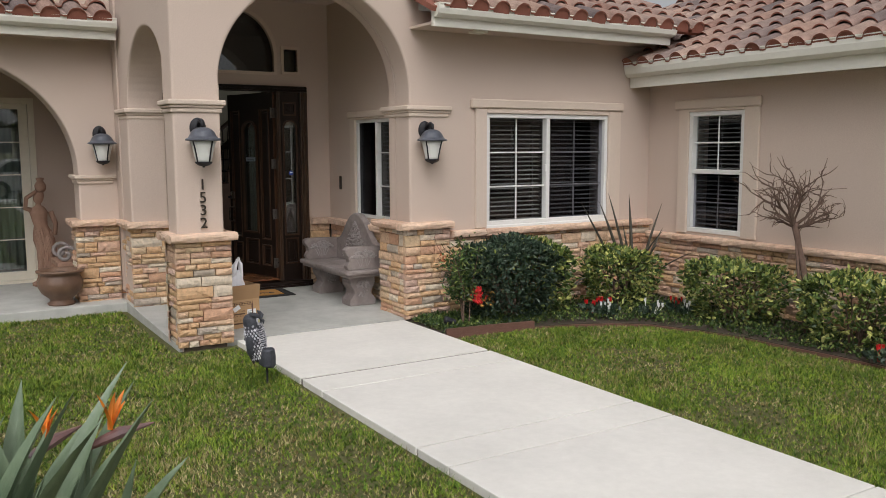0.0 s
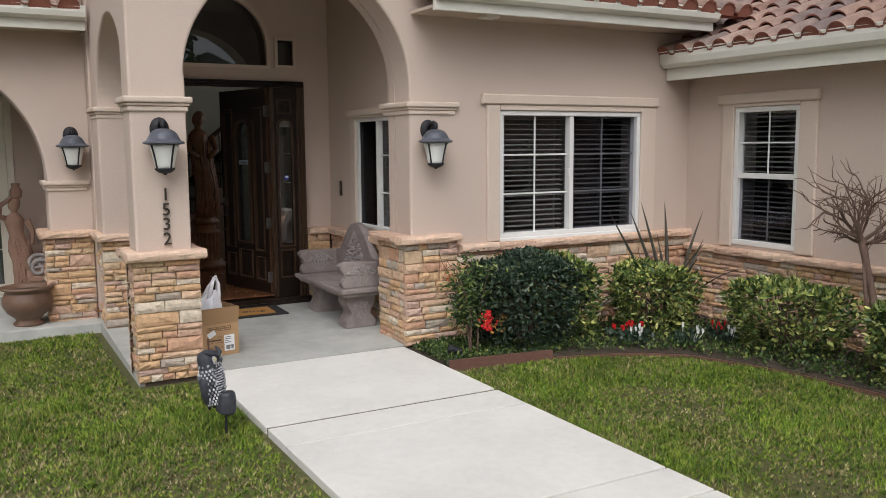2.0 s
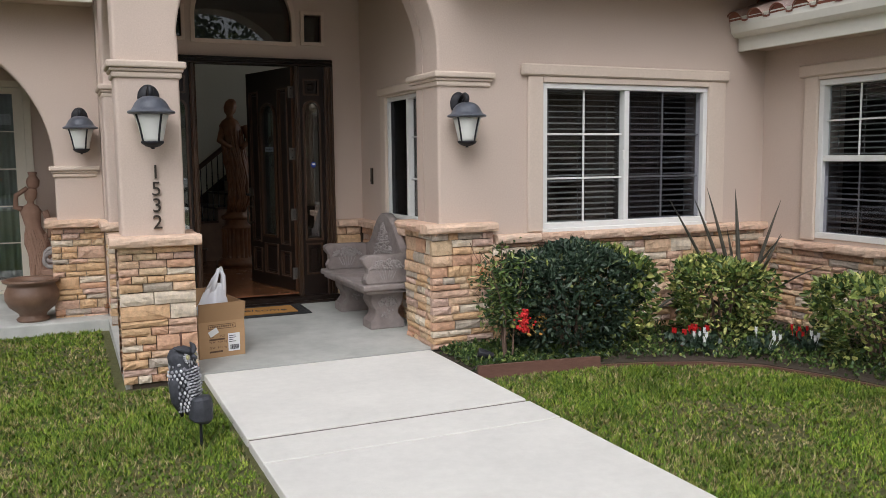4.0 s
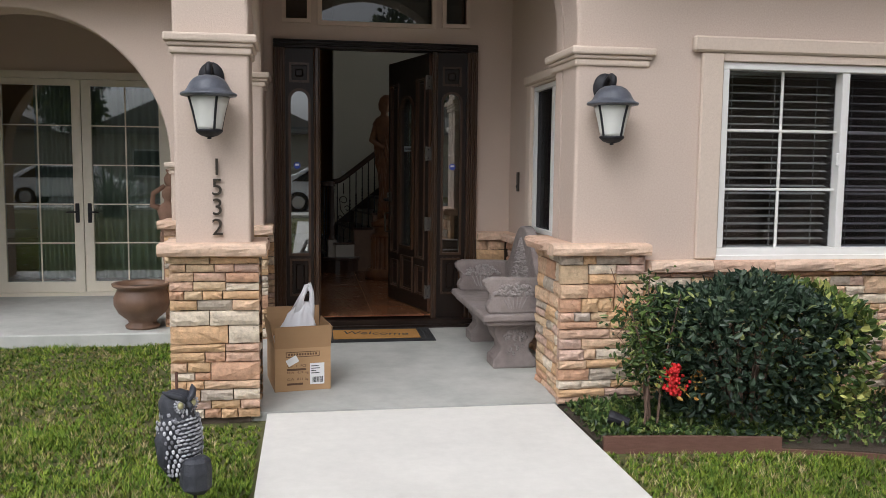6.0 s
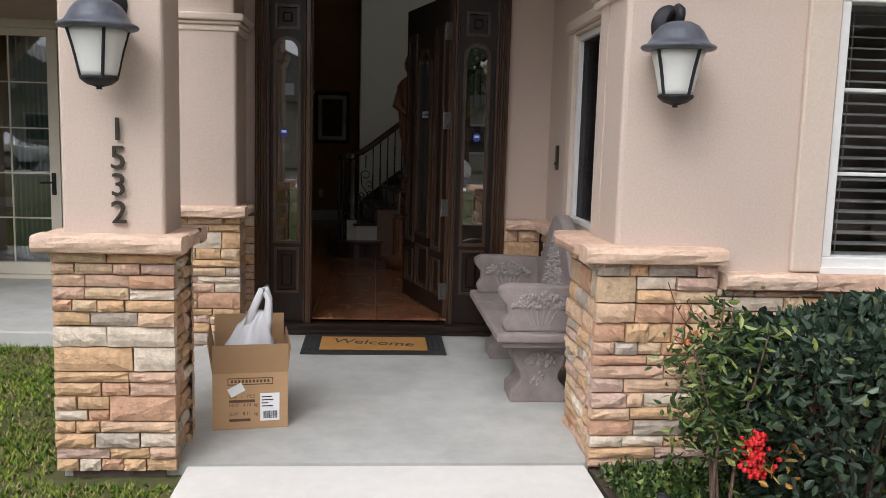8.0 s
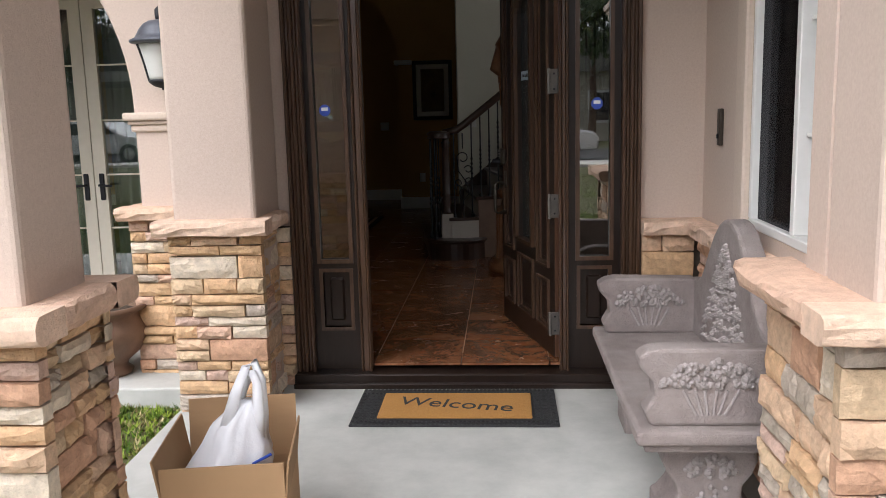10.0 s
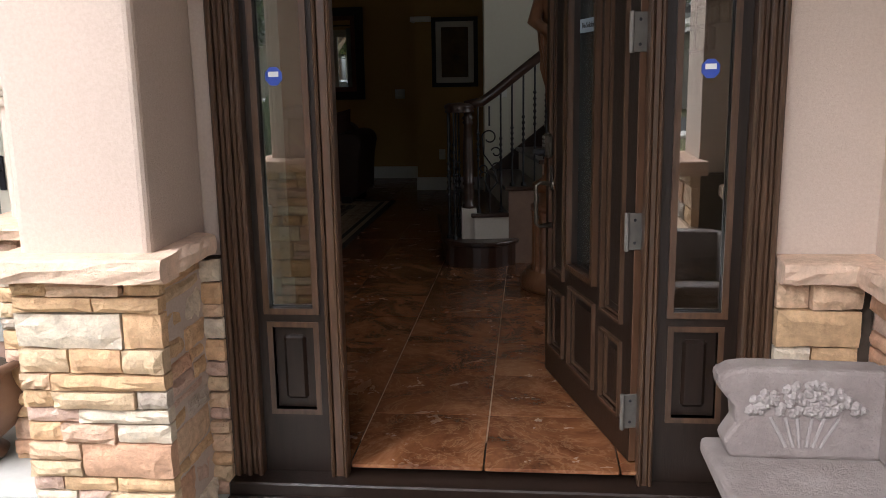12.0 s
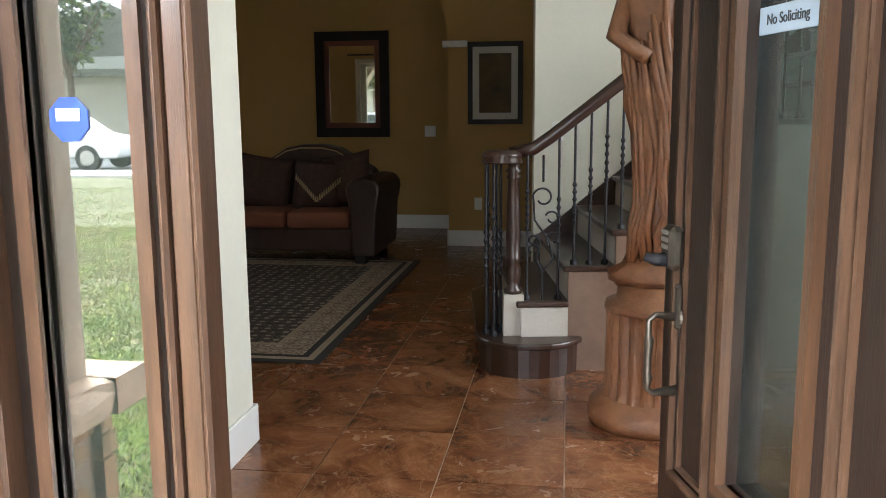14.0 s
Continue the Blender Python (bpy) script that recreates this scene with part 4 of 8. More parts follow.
for a, b in ((3.191, 3.419), (4.453, 4.699)):
    c = (a + b) / 2
    g0, g1 = c - 0.071, c + 0.071
    lite = lite_loop(g0, g1, 0.69, 2.03, 0.085)
    low, up = rect(g0 + 0.004, g1 - 0.004, 0.345, 0.625), rect(g0 + 0.008, g1 - 0.008, 2.115, 2.24)
    sl = part("sidelight", slab(rect(a, b, 0.126, DTOP - 0.066), [lite, low, up], FY + 0.05, FY + 0.085), M["mahogany"], door_set)
    part("lite_moulding", moulding(lite, 0.020, FY + 0.040, FY + 0.062), M["moulding"], sl)
    raised_panel(door_set, g0 + 0.004, g1 - 0.004, 0.345, 0.625, FY + 0.07, "lower_panel")
    raised_panel(door_set, g0 + 0.008, g1 - 0.008, 2.115, 2.24, FY + 0.07, "upper_panel")
    bm = bmesh.new()
    extrude_poly(bm, lite, FY + 0.066, FY + 0.070)
    ob = part("glass_lite", bm, M["door_pane"], sl)
    ob.visible_shadow = False
    bm = bmesh.new()
    extrude_poly(bm, [(c + (-0.022 if a < 4 else 0.012) + 0.028 * math.cos(radians(22.5 + 45 * k)), 1.42 + 0.03 * math.sin(radians(22.5 + 45 * k))) for k in range(8)], FY + 0.0628, FY + 0.0653)
    st = part("sticker", bm, M["blue"], sl, "blue octagonal alarm sticker")
    part("sticker_bar", one("y", FY + 0.0608, FY + 0.0623, c + (-0.038 if a < 4 else -0.004), c + (-0.006 if a < 4 else 0.028), 1.418, 1.434, 0), M["paper"], sl, "white bar on the sticker")

# the leaf, built closed along -x from the hinge, then swung in
HINGE = (4.387, 10.845)
LW, LT, LZ0, LZ1 = 0.935, 0.05, 0.165, 2.375
leaf = thing("door_leaf", HINGE[0], HINGE[1], 0, "open dark mahogany entrance door with a tall glass lite", "door", rz=-74.3)
b_lite = lite_loop(-0.60, -0.335, 0.70, 2.03, 0.12)
holes = [b_lite, rect(-0.60, -0.335, 0.30, 0.60), rect(-0.855, -0.685, 0.62, 2.17), rect(-0.855, -0.685, 0.30, 0.54), rect(-0.25, -0.08, 0.62, 2.17), rect(-0.25, -0.08, 0.30, 0.54)]
part("slab", slab(rect(-LW, 0, LZ0, LZ1), holes, 0.0, LT), M["mahogany"], leaf)
part("edge_strip", one("y", 0.002, LT - 0.002, -0.001, 0.004, LZ0, LZ1, 0.001), M["raw_edge"], leaf, "worn orange-brown hinge edge")
for h in holes[1:]:
    a, b, c, d = h[0][0], h[1][0], h[0][1], h[2][1]
    p = part("panel", one("y", 0.015, 0.035, a, b, c, d, 0.002), M["mahogany"], leaf)
    part("moulding", moulding(h, 0.010, -0.014, 0.02), M["moulding"], p)
    part("inner_moulding", moulding(grow(h, 0, -0.012), 0.010, 0.004, 0.02), M["moulding"], p)
    part("field", one("y", 0.004, 0.046, a + 0.03, b - 0.03, c + 0.03, d - 0.03, 0.010), M["mahogany"], p)
bm = bmesh.new()
extrude_poly(bm, b_lite, 0.023, 0.027)
g = part("glass_lite", bm, M["leaf_pane"], leaf)
g.visible_shadow = False
part("lite_moulding", moulding(b_lite, 0.022, -0.022, 0.01), M["worn_wood"], leaf, "worn brown glass moulding")
part("lite_moulding_inside", moulding(b_lite, 0.022, LT - 0.01, LT + 0.02), M["mahogany"], leaf)
for z in (0.34, 0.93, 1.53, 2.13):
    hg = part("hinge", one("y", -0.024, 0.050, -0.002, 0.0075, z - 0.058, z + 0.058, 0.002), M["hinge"], leaf, "dull bronze hinge")
    bm = bmesh.new()
    tube(bm, [(0.006, -0.026, z - 0.06), (0.006, -0.026, z + 0.06)], 0.008, 10)
    part("knuckle", bm, M["hinge"], hg)
    for dy, dz in ((0.000, -0.036), (0.028, 0.0), (0.000, 0.036)):
        bm = bmesh.new()
        tube(bm, [(0.007, dy, z + dz), (0.0095, dy, z + dz)], [0.0055, 0.004], 8)
        part("screw", bm, M["iron"], hg)
# pull handle and keypad lock on the street side
bm = bmesh.new()
hx = -0.858
tube(bm, [(hx, 0.0, 0.975), (hx, -0.05, 0.982), (hx, -0.066, 0.970), (hx, -0.066, 0.935), (hx, -0.064, 0.925), (hx, -0.066, 0.89), (hx, -0.066, 0.85), (hx, -0.064, 0.84), (hx, -0.066, 0.815), (hx, -0.052, 0.803), (hx, -0.0, 0.808)], [0.012, 0.007, 0.007, 0.008, 0.012, 0.009, 0.009, 0.012, 0.007, 0.007, 0.014], 10)
part("pull_handle", bm, M["old_bronze"], leaf, "aged bronze pull handle", True)
bm = bmesh.new()
lathe(bm, [(0.028, 0), (0.026, 0.006), (0.01, 0.01)], 16)
bmesh.ops.rotate(bm, verts=bm.verts, matrix=Matrix.Rotation(radians(90), 3, "X"))
bmesh.ops.translate(bm, verts=bm.verts, vec=(hx, 0, 0.975))
part("handle_rose", bm, M["old_bronze"], leaf)
part("escutcheon", one("y", -0.010, 0.0, hx - 0.024, hx + 0.024, 0.95, 1.05, 0.006), M["old_bronze"], leaf)
lk = part("keypad_lock", one("y", -0.035, 0.0, hx - 0.030, hx + 0.030, 1.083, 1.18, 0.012), M["old_bronze"], leaf, "dark keypad lock")
for k in range(3):
    part("key_button", one("y", -0.038, -0.034, hx - 0.018, hx + 0.018, 1.128 + k * 0.016, 1.139 + k * 0.016, 0.002), M["steel"], lk)
bm = bmesh.new()
tube(bm, [(hx, -0.03, 1.105), (hx, -0.055, 1.105), (hx - 0.012, -0.075, 1.11)], [0.016, 0.014, 0.010], 12)
part("lock_knob", bm, M["iron"], lk, "black lock knob", True)
bm = bmesh.new()
tube(bm, [(hx, LT, 1.13), (hx, LT + 0.05, 1.13)], [0.022, 0.026], 12)
part("thumb_turn", bm, M["iron"], leaf)


def words(name, text, size, m, material, parent, label="", depth=0.002, align="CENTER"):
    """Flat letters in the built-in font, as a mesh."""
    c = bpy.data.curves.new(name, "FONT")
    c.body, c.size, c.extrude, c.align_x, c.align_y = text, size, depth, align, "CENTER"
    tmp = new("tmp", c)
    me = bpy.data.meshes.new_from_object(tmp.evaluated_get(bpy.context.evaluated_depsgraph_get()))
    bpy.data.objects.remove(tmp)
    me.materials.clear()
    me.materials.append(material)
    ob = new(name, me)
    if parent is not None:
        ob.parent = parent
    ob.matrix_local = m
    if label:
        ob["label"] = label
    if len(text) > 1:
        tagged(ob, kind="stuff")
    return ob


part("notice", one("y", 0.0195, 0.0215, -0.595, -0.400, 1.556, 1.604, 0.001), M["notice"], leaf, "pale notice with black lettering")
words("lettering", "No Soliciting", 0.0265, pose(-0.498, 0.0185, 1.58, 90, 0, 0), M["ink"], leaf, "black lettering", 0.0006)

# ---- loggia french doors ----
fd = tagged(new("door_2"), "cream french doors with curtains behind", "door", kind="structure")
part("door_frame", slab([(FD0, 0.05), (FD1, 0.05), (FD1, FDT), (FD0, FDT)], [rect(FD0 + 0.07, FD1 - 0.07, 0.09, FDT - 0.07)], FD_Y - 0.02, FD_Y + 0.12), M["door_cream"], fd)
mid = (FD0 + FD1) / 2
for s in (-1, 1):
    a, b = (FD0 + 0.073, mid - 0.004) if s < 0 else (mid + 0.004, FD1 - 0.073)
    g = rect(a + 0.09, b - 0.10, 0.20, FDT - 0.135) if s > 0 else rect(a + 0.10, b - 0.09, 0.20, FDT - 0.135)
    lf = part("leaf", slab(rect(a, b, 0.093, FDT - 0.073), [g], FD_Y + 0.02, FD_Y + 0.07), M["door_cream"], fd)
    ga, gb, gc, gd = g[0][0], g[1][0], g[0][1], g[2][1]
    part("muntin", one("y", FD_Y + 0.034, FD_Y + 0.05, (ga + gb) / 2 - 0.007, (ga + gb) / 2 + 0.007, gc, gd, 0.002), M["door_cream"], lf)
    for k in range(1, 5):
        part("muntin", one("y", FD_Y + 0.031, FD_Y + 0.053, ga, gb, gc + (gd - gc) * k / 5 - 0.006, gc + (gd - gc) * k / 5 + 0.006, 0.002), M["door_cream"], lf)
    ob = part("glass_lite", one("y", FD_Y + 0.042, FD_Y + 0.046, ga, gb, gc, gd, 0), M["pane"], lf)
    ob.visible_shadow = False
    hx2 = mid + s * 0.06
    bm = one("y", FD_Y + 0.008, FD_Y + 0.02, hx2 - 0.02, hx2 + 0.02, 0.81, 1.01, 0.006)
    tube(bm, [(hx2, FD_Y + 0.01, 0.925), (hx2, FD_Y - 0.04, 0.925), (hx2 + s * 0.1, FD_Y - 0.045, 0.92)], 0.009, 8)
    part("lever_handle", bm, M["iron"], lf, "black lever handle")
# curtains hang in folds behind the doors
for x0, x1 in ((FD0 + 0.40, mid - 0.04), (mid + 0.02, FD1 - 0.02)):
    bm = bmesh.new()
    n = 90
    grid = []
    for j in range(9):
        z = 0.2 + j * 0.27
        grid.append([bm.verts.new((x0 + (x1 - x0) * i / n, 13.10 + 0.03 * math.sin(i * 0.75 + 0.3 * math.sin(j)) * (1.25 - 0.08 * j), z)) for i in range(n + 1)])
    for a, b in zip(grid, grid[1:]):
        for i in range(n):
            bm.faces.new((a[i], a[i + 1], b[i + 1], b[i]))
    cu = part("curtain", bm, M["curtain"], None, "", True)
    so = cu.modifiers.new("thickness", "SOLIDIFY")
    so.thickness = 0.004
    tagged(cu, "grey-green curtain hanging in folds behind glass doors", "curtain", "living room curtains")
bm = bmesh.new()
tube(bm, [(FD0 - 0.1, 13.10, 2.40), (FD1 + 0.1, 13.10, 2.40)], 0.014, 10)
tagged(part("curtain_rod", bm, M["iron"]), "dark curtain rod over the french doors", "curtain rod")
# living room side window: unseen, added to let daylight into the room
win = tagged(new("window_5"), "added unseen living room window with white frame", "window", kind="structure")
part("window_frame", ring("x", -3.92, -3.78, LWIN[0], LWIN[1], LWIN[2], LWIN[3], 0.05), M["vinyl"], win)
part("meeting_stile", one("x", -3.9, -3.8, 15.47, 15.53, LWIN[2] + 0.05, LWIN[3] - 0.05), M["vinyl"], win)
pane("pane", "x", -3.86, LWIN[0] + 0.05, LWIN[1] - 0.05, LWIN[2] + 0.05, LWIN[3] - 0.05, M["pane"], win)
# hall side window
win = tagged(new("window_6"), "white framed hall window", "window", kind="structure")
part("window_frame", ring("x", 7.18, 7.32, HWIN[0], HWIN[1], HWIN[2], HWIN[3], 0.05), M["vinyl"], win)
pane("pane", "x", 7.25, HWIN[0] + 0.05, HWIN[1] - 0.05, HWIN[2] + 0.05, HWIN[3] - 0.05, M["pane"], win)


# ---- porch things ----
def wall_lantern(x, y, z, label):
    """A domed lantern on a round back plate; y is the wall's face, z the lantern's tip."""
    root = thing("wall_lantern", x, y, z, label, "lamp", "porch lanterns")
    cy = -0.15
    bm = bmesh.new()
    lathe(bm, [(0.070, 0), (0.070, 0.01), (0.058, 0.016), (0.052, 0.024), (0.020, 0.03)], 28, sy=1.25)
    bmesh.ops.rotate(bm, verts=bm.verts, matrix=Matrix.Rotation(radians(90), 3, "X"))
    bmesh.ops.translate(bm, verts=bm.verts, vec=(0.0, -0.001, 0.335))
    part("back_plate", bm, M["iron"], root, "", True)
    bm = bmesh.new()
    tube(bm, [(0.0, -0.02, 0.345), (0.0, -0.07, 0.385), (0.0, -0.12, 0.395), (0.0, cy, 0.38), (0.0, cy - 0.006, 0.36), (0.0, cy, 0.325)], [0.018, 0.017, 0.018, 0.02, 0.018, 0.014], 10)
    part("arm", bm, M["iron"], root, "", True)
    bm = bmesh.new()
    lathe(bm, [(0.022, 0.338), (0.05, 0.333), (0.078, 0.318), (0.098, 0.295), (0.112, 0.268), (0.124, 0.250), (0.146, 0.241), (0.149, 0.233), (0.142, 0.226), (0.112, 0.221)], 32, (0, cy, 0))
    part("dome", bm, M["weathered"], root, "weathered black domed cap", True)
    bm = bmesh.new()
    prof = [(0.108, 0.224), (0.098, 0.19), (0.087, 0.15), (0.078, 0.11), (0.070, 0.07), (0.064, 0.045)]
    lathe(bm, prof, 28, (0, cy, 0))
    bmesh.ops.rotate(bm, verts=bm.verts, cent=(0, cy, 0), matrix=Matrix.Rotation(radians(45), 3, "Z"))
    part("shade", bm, M["frosted"], root, "frosted white glass shade", True)
    for k in range(4):
        a = radians(90 * k)
        bm = bmesh.new()
        tube(bm, [(1.03 * r * math.cos(a + radians(28)), cy + 1.03 * r * math.sin(a + radians(28)), h) for r, h in prof], 0.007, 6)
        part("rib", bm, M["iron"], root)
    bm = bmesh.new()
    lathe(bm, [(0.012, 0.0), (0.010, 0.008), (0.045, 0.018), (0.066, 0.034), (0.072, 0.042), (0.070, 0.05), (0.03, 0.052)], 28, (0, cy, 0))
    part("base_cup", bm, M["iron"], root, "", True)
    return root


wall_lantern(2.848, WALL_Y - 0.001, 1.555, "black wall lantern with frosted shade on the numbered column")
wall_lantern(5.10, WALL_Y - 0.001, 1.555, "black wall lantern with frosted shade beside the front window")
wall_lantern(2.475, LOG_Y - 0.001, 1.54, "black wall lantern with frosted shade beside the loggia arch")

nums = thing("house_number", 2.862, WALL_Y - 0.012, 1.0, "dark bronze house number 1532 on tan stucco", "house number")
for ch, z in zip("1532", (1.402, 1.290, 1.180, 1.068)):
    words("digit", ch, 0.132, pose(0.008, 0, z - 1.0, 90, 0, 0), M["number"], nums, "", 0.008)

# doorbell on the side wall
bell = thing("doorbell", PORCH_R - 0.001, 10.465, 1.225, "slim dark bronze doorbell on stucco", "doorbell")
part("bell_plate", boxed(-0.018, 0, -0.022, 0.022, 0, 0.158, 0.004), M["number"], bell)
bm = bmesh.new()
lathe(bm, [(0.011, 0), (0.011, 0.006), (0.006, 0.008)], 14)
bmesh.ops.rotate(bm, verts=bm.verts, matrix=Matrix.Rotation(radians(-90), 3, "Y"))
bmesh.ops.translate(bm, verts=bm.verts, vec=(-0.017, 0, 0.04))
part("button", bm, M["iron"], bell)


def flower_relief(rng, cu, cw, hu, hw, n):
    """Petal buttons, stems and leaves of a carved bouquet, as raised lumps in the plane."""
    out = []
    for _ in range(n):
        a, r = rng.uniform(0.1, math.pi - 0.1), math.sqrt(rng.random())
        out.append((cu + hu * r * math.cos(a), cw + hw * (r * math.sin(a) * 1.0 - 0.1), rng.uniform(0.011, 0.02)))
    return out


def carve(root, lumps, plane, axis, out, stems=None):
    bm = bmesh.new()
    for u, w, r in lumps:
        c = (u, plane, w) if axis == "y" else (plane, u, w)
        sc = (r, 0.009, r) if axis == "y" else (0.009, r, r)
        bmesh.ops.create_icosphere(bm, subdivisions=1, radius=1, matrix=Matrix.LocRotScale(c, None, sc))
        c2 = (u, plane + out * 0.006, w) if axis == "y" else (plane + out * 0.006, u, w)
        sc2 = (r * 0.5, 0.008, r * 0.5) if axis == "y" else (0.008, r * 0.5, r * 0.5)
        bmesh.ops.create_icosphere(bm, subdivisions=1, radius=1, matrix=Matrix.LocRotScale(c2, None, sc2))
    for a, b in stems or ():
        p = [(a[0], plane, a[1]), (b[0], plane, b[1])] if axis == "y" else [(plane, a[0], a[1]), (plane, b[0], b[1])]
        tube(bm, p, 0.005, 5)
    tagged(part("carving", bm, M["relief"], root, "pale flower carving"), kind="stuff")


def stone_bench():
    x0, x1, y0, y1 = 4.535, 5.0, 9.17, 10.47
    zf = porch_z(9.9)
    root = thing("bench", 0, 0, 0, "grey-brown cast stone bench with carved flower panels", "bench")
    root.matrix_world = pose(0, 0, 0)
    rng = random.Random(5)
    bm = bmesh.new()
    box(bm, x0, x1, y0, y1, 0.375, 0.425, 0.016, 3)
    box(bm, x0 + 0.03, x1, y0 + 0.03, y1 - 0.03, 0.345, 0.376, 0.008)
    part("seat", bm, M["bench"], root)
    for k, (ya, yb) in enumerate(((9.22, 9.31), (10.33, 10.42))):
        loop = [(x0 + 0.05, 0.424), (4.965, 0.424), (4.965, 0.665), (4.62, 0.672), (x0 + 0.045, 0.665), (x0 + 0.01, 0.645), (x0 + 0.018, 0.61), (x0 + 0.055, 0.565), (x0 + 0.06, 0.52), (x0 + 0.03, 0.47)]
        bm = bmesh.new()
        extrude_poly(bm, loop, ya, yb)
        arm = part("arm", bm, M["bench"], root)
        soften(arm, 0.012, 2, 40)
        lumps = [(u, w, r * 0.85) for u, w, r in flower_relief(rng, 4.765, 0.555, 0.15, 0.085, 110)]
        stems = [((4.765 + 0.06 * s, 0.54), (4.765 + 0.03 * s, 0.46)) for s in (-1.4, -0.8, -0.3, 0.3, 0.8, 1.4)]
        carve(arm, lumps, ya - 0.001, "y", -1, stems)
    ym = (y0 + y1) / 2
    half = [(0.55, 0.665), (0.46, 0.675), (0.40, 0.70), (0.34, 0.755), (0.28, 0.825), (0.21, 0.895), (0.13, 0.95), (0.06, 0.978), (0.0, 0.985)]
    loop = [(ym + 0.60, 0.424)] + [(ym + d, h) for d, h in [(0.60, 0.655)] + half] + [(ym - d, h) for d, h in reversed(half[:-1])] + [(ym - 0.60, 0.655), (ym - 0.60, 0.424)]
    bm = bmesh.new()
    extrude_poly(bm, loop, 4.955, 5.035, "x")
    back = part("backrest", bm, M["bench"], root)
    soften(back, 0.014, 2, 40)
    lumps = []
    for _ in range(330):
        t = rng.random()
        wmax = 0.36 * (1 - t) ** 0.8
        lumps.append((ym + rng.uniform(-wmax, wmax), 0.47 + 0.42 * t, rng.uniform(0.007, 0.013)))
    carve(back, lumps, 4.953, "x", -1)
    for ya, yb in ((9.30, 9.52), (10.12, 10.34)):
        z0 = porch_z(ya) + 0.002
        w = [(0.155, z0), (0.155, z0 + 0.075), (0.135, z0 + 0.085), (0.10, z0 + 0.13), (0.105, z0 + 0.17), (0.135, z0 + 0.21), (0.15, z0 + 0.25), (0.145, z0 + 0.29), (0.16, 0.346)]
        c = 4.79
        loop = [(c + a, h) for a, h in w] + [(c - a, h) for a, h in reversed(w)]
        bm = bmesh.new()
        extrude_poly(bm, loop, ya, yb)
        foot = part("pedestal_leg", bm, M["bench"], root)
        soften(foot, 0.012, 2, 40)
        carve(foot, flower_relief(rng, c, z0 + 0.21, 0.085, 0.075, 26) + [(c + rng.uniform(-0.05, 0.05), z0 + rng.uniform(0.10, 0.2), 0.011) for _ in range(10)], ya - 0.001, "y", -1)
    return root


stone_bench()


def doormat():
    x0, x1, y0, y1 = 3.45, 4.37, 10.19, 10.64
    root = thing("doormat", 0, 0, porch_z(y0) + 0.003, "tan coir doormat with black rubber border and a greeting", "doormat")
    root.matrix_world = pose(0, 0, porch_z(y0) + 0.003 - 0.026 * y0, math.degrees(math.atan(0.026)), 0, 0)
    part("rubber_border", boxed(x0, x1, y0, y1, 0, 0.010, 0.003), M["rubber"], root)
    bm = bmesh.new()
    n = 46
    for k in range(n):
        x = x0 + 0.012 + (x1 - x0 - 0.024) * k / (n - 1)
        for y in (y0 + 0.015, y0 + 0.05, y1 - 0.05, y1 - 0.015):
            box(bm, x - 0.006, x + 0.006, y - 0.012, y + 0.012, 0.0095, 0.0135)
    for k in range(16):
        y = y0 + 0.08 + (y1 - y0 - 0.16) * k / 15
        for x in (x0 + 0.018, x0 + 0.055, x0 + 0.09, x1 - 0.09, x1 - 0.055, x1 - 0.018):
            box(bm, x - 0.012, x + 0.012, y - 0.006, y + 0.006, 0.0095, 0.0135)
    part("basket_weave", bm, M["rubber"], root, "raised black weave pattern")
    part("coir_pad", boxed(x0 + 0.115, x1 - 0.115, y0 + 0.075, y1 - 0.075, 0.009, 0.019, 0.004), M["coir"], root, "tan coir pile")
    m = pose((x0 + x1) / 2, (y0 + y1) / 2, 0.0195) @ Matrix.Shear("XZ", 4, (0, 0))
    sh = Matrix.Identity(4)
    sh[0][1] = 0.35
    words("greeting", "Welcome", 0.135, m @ sh, M["ink"], root, "black script lettering", 0.0008)
    return root


doormat()


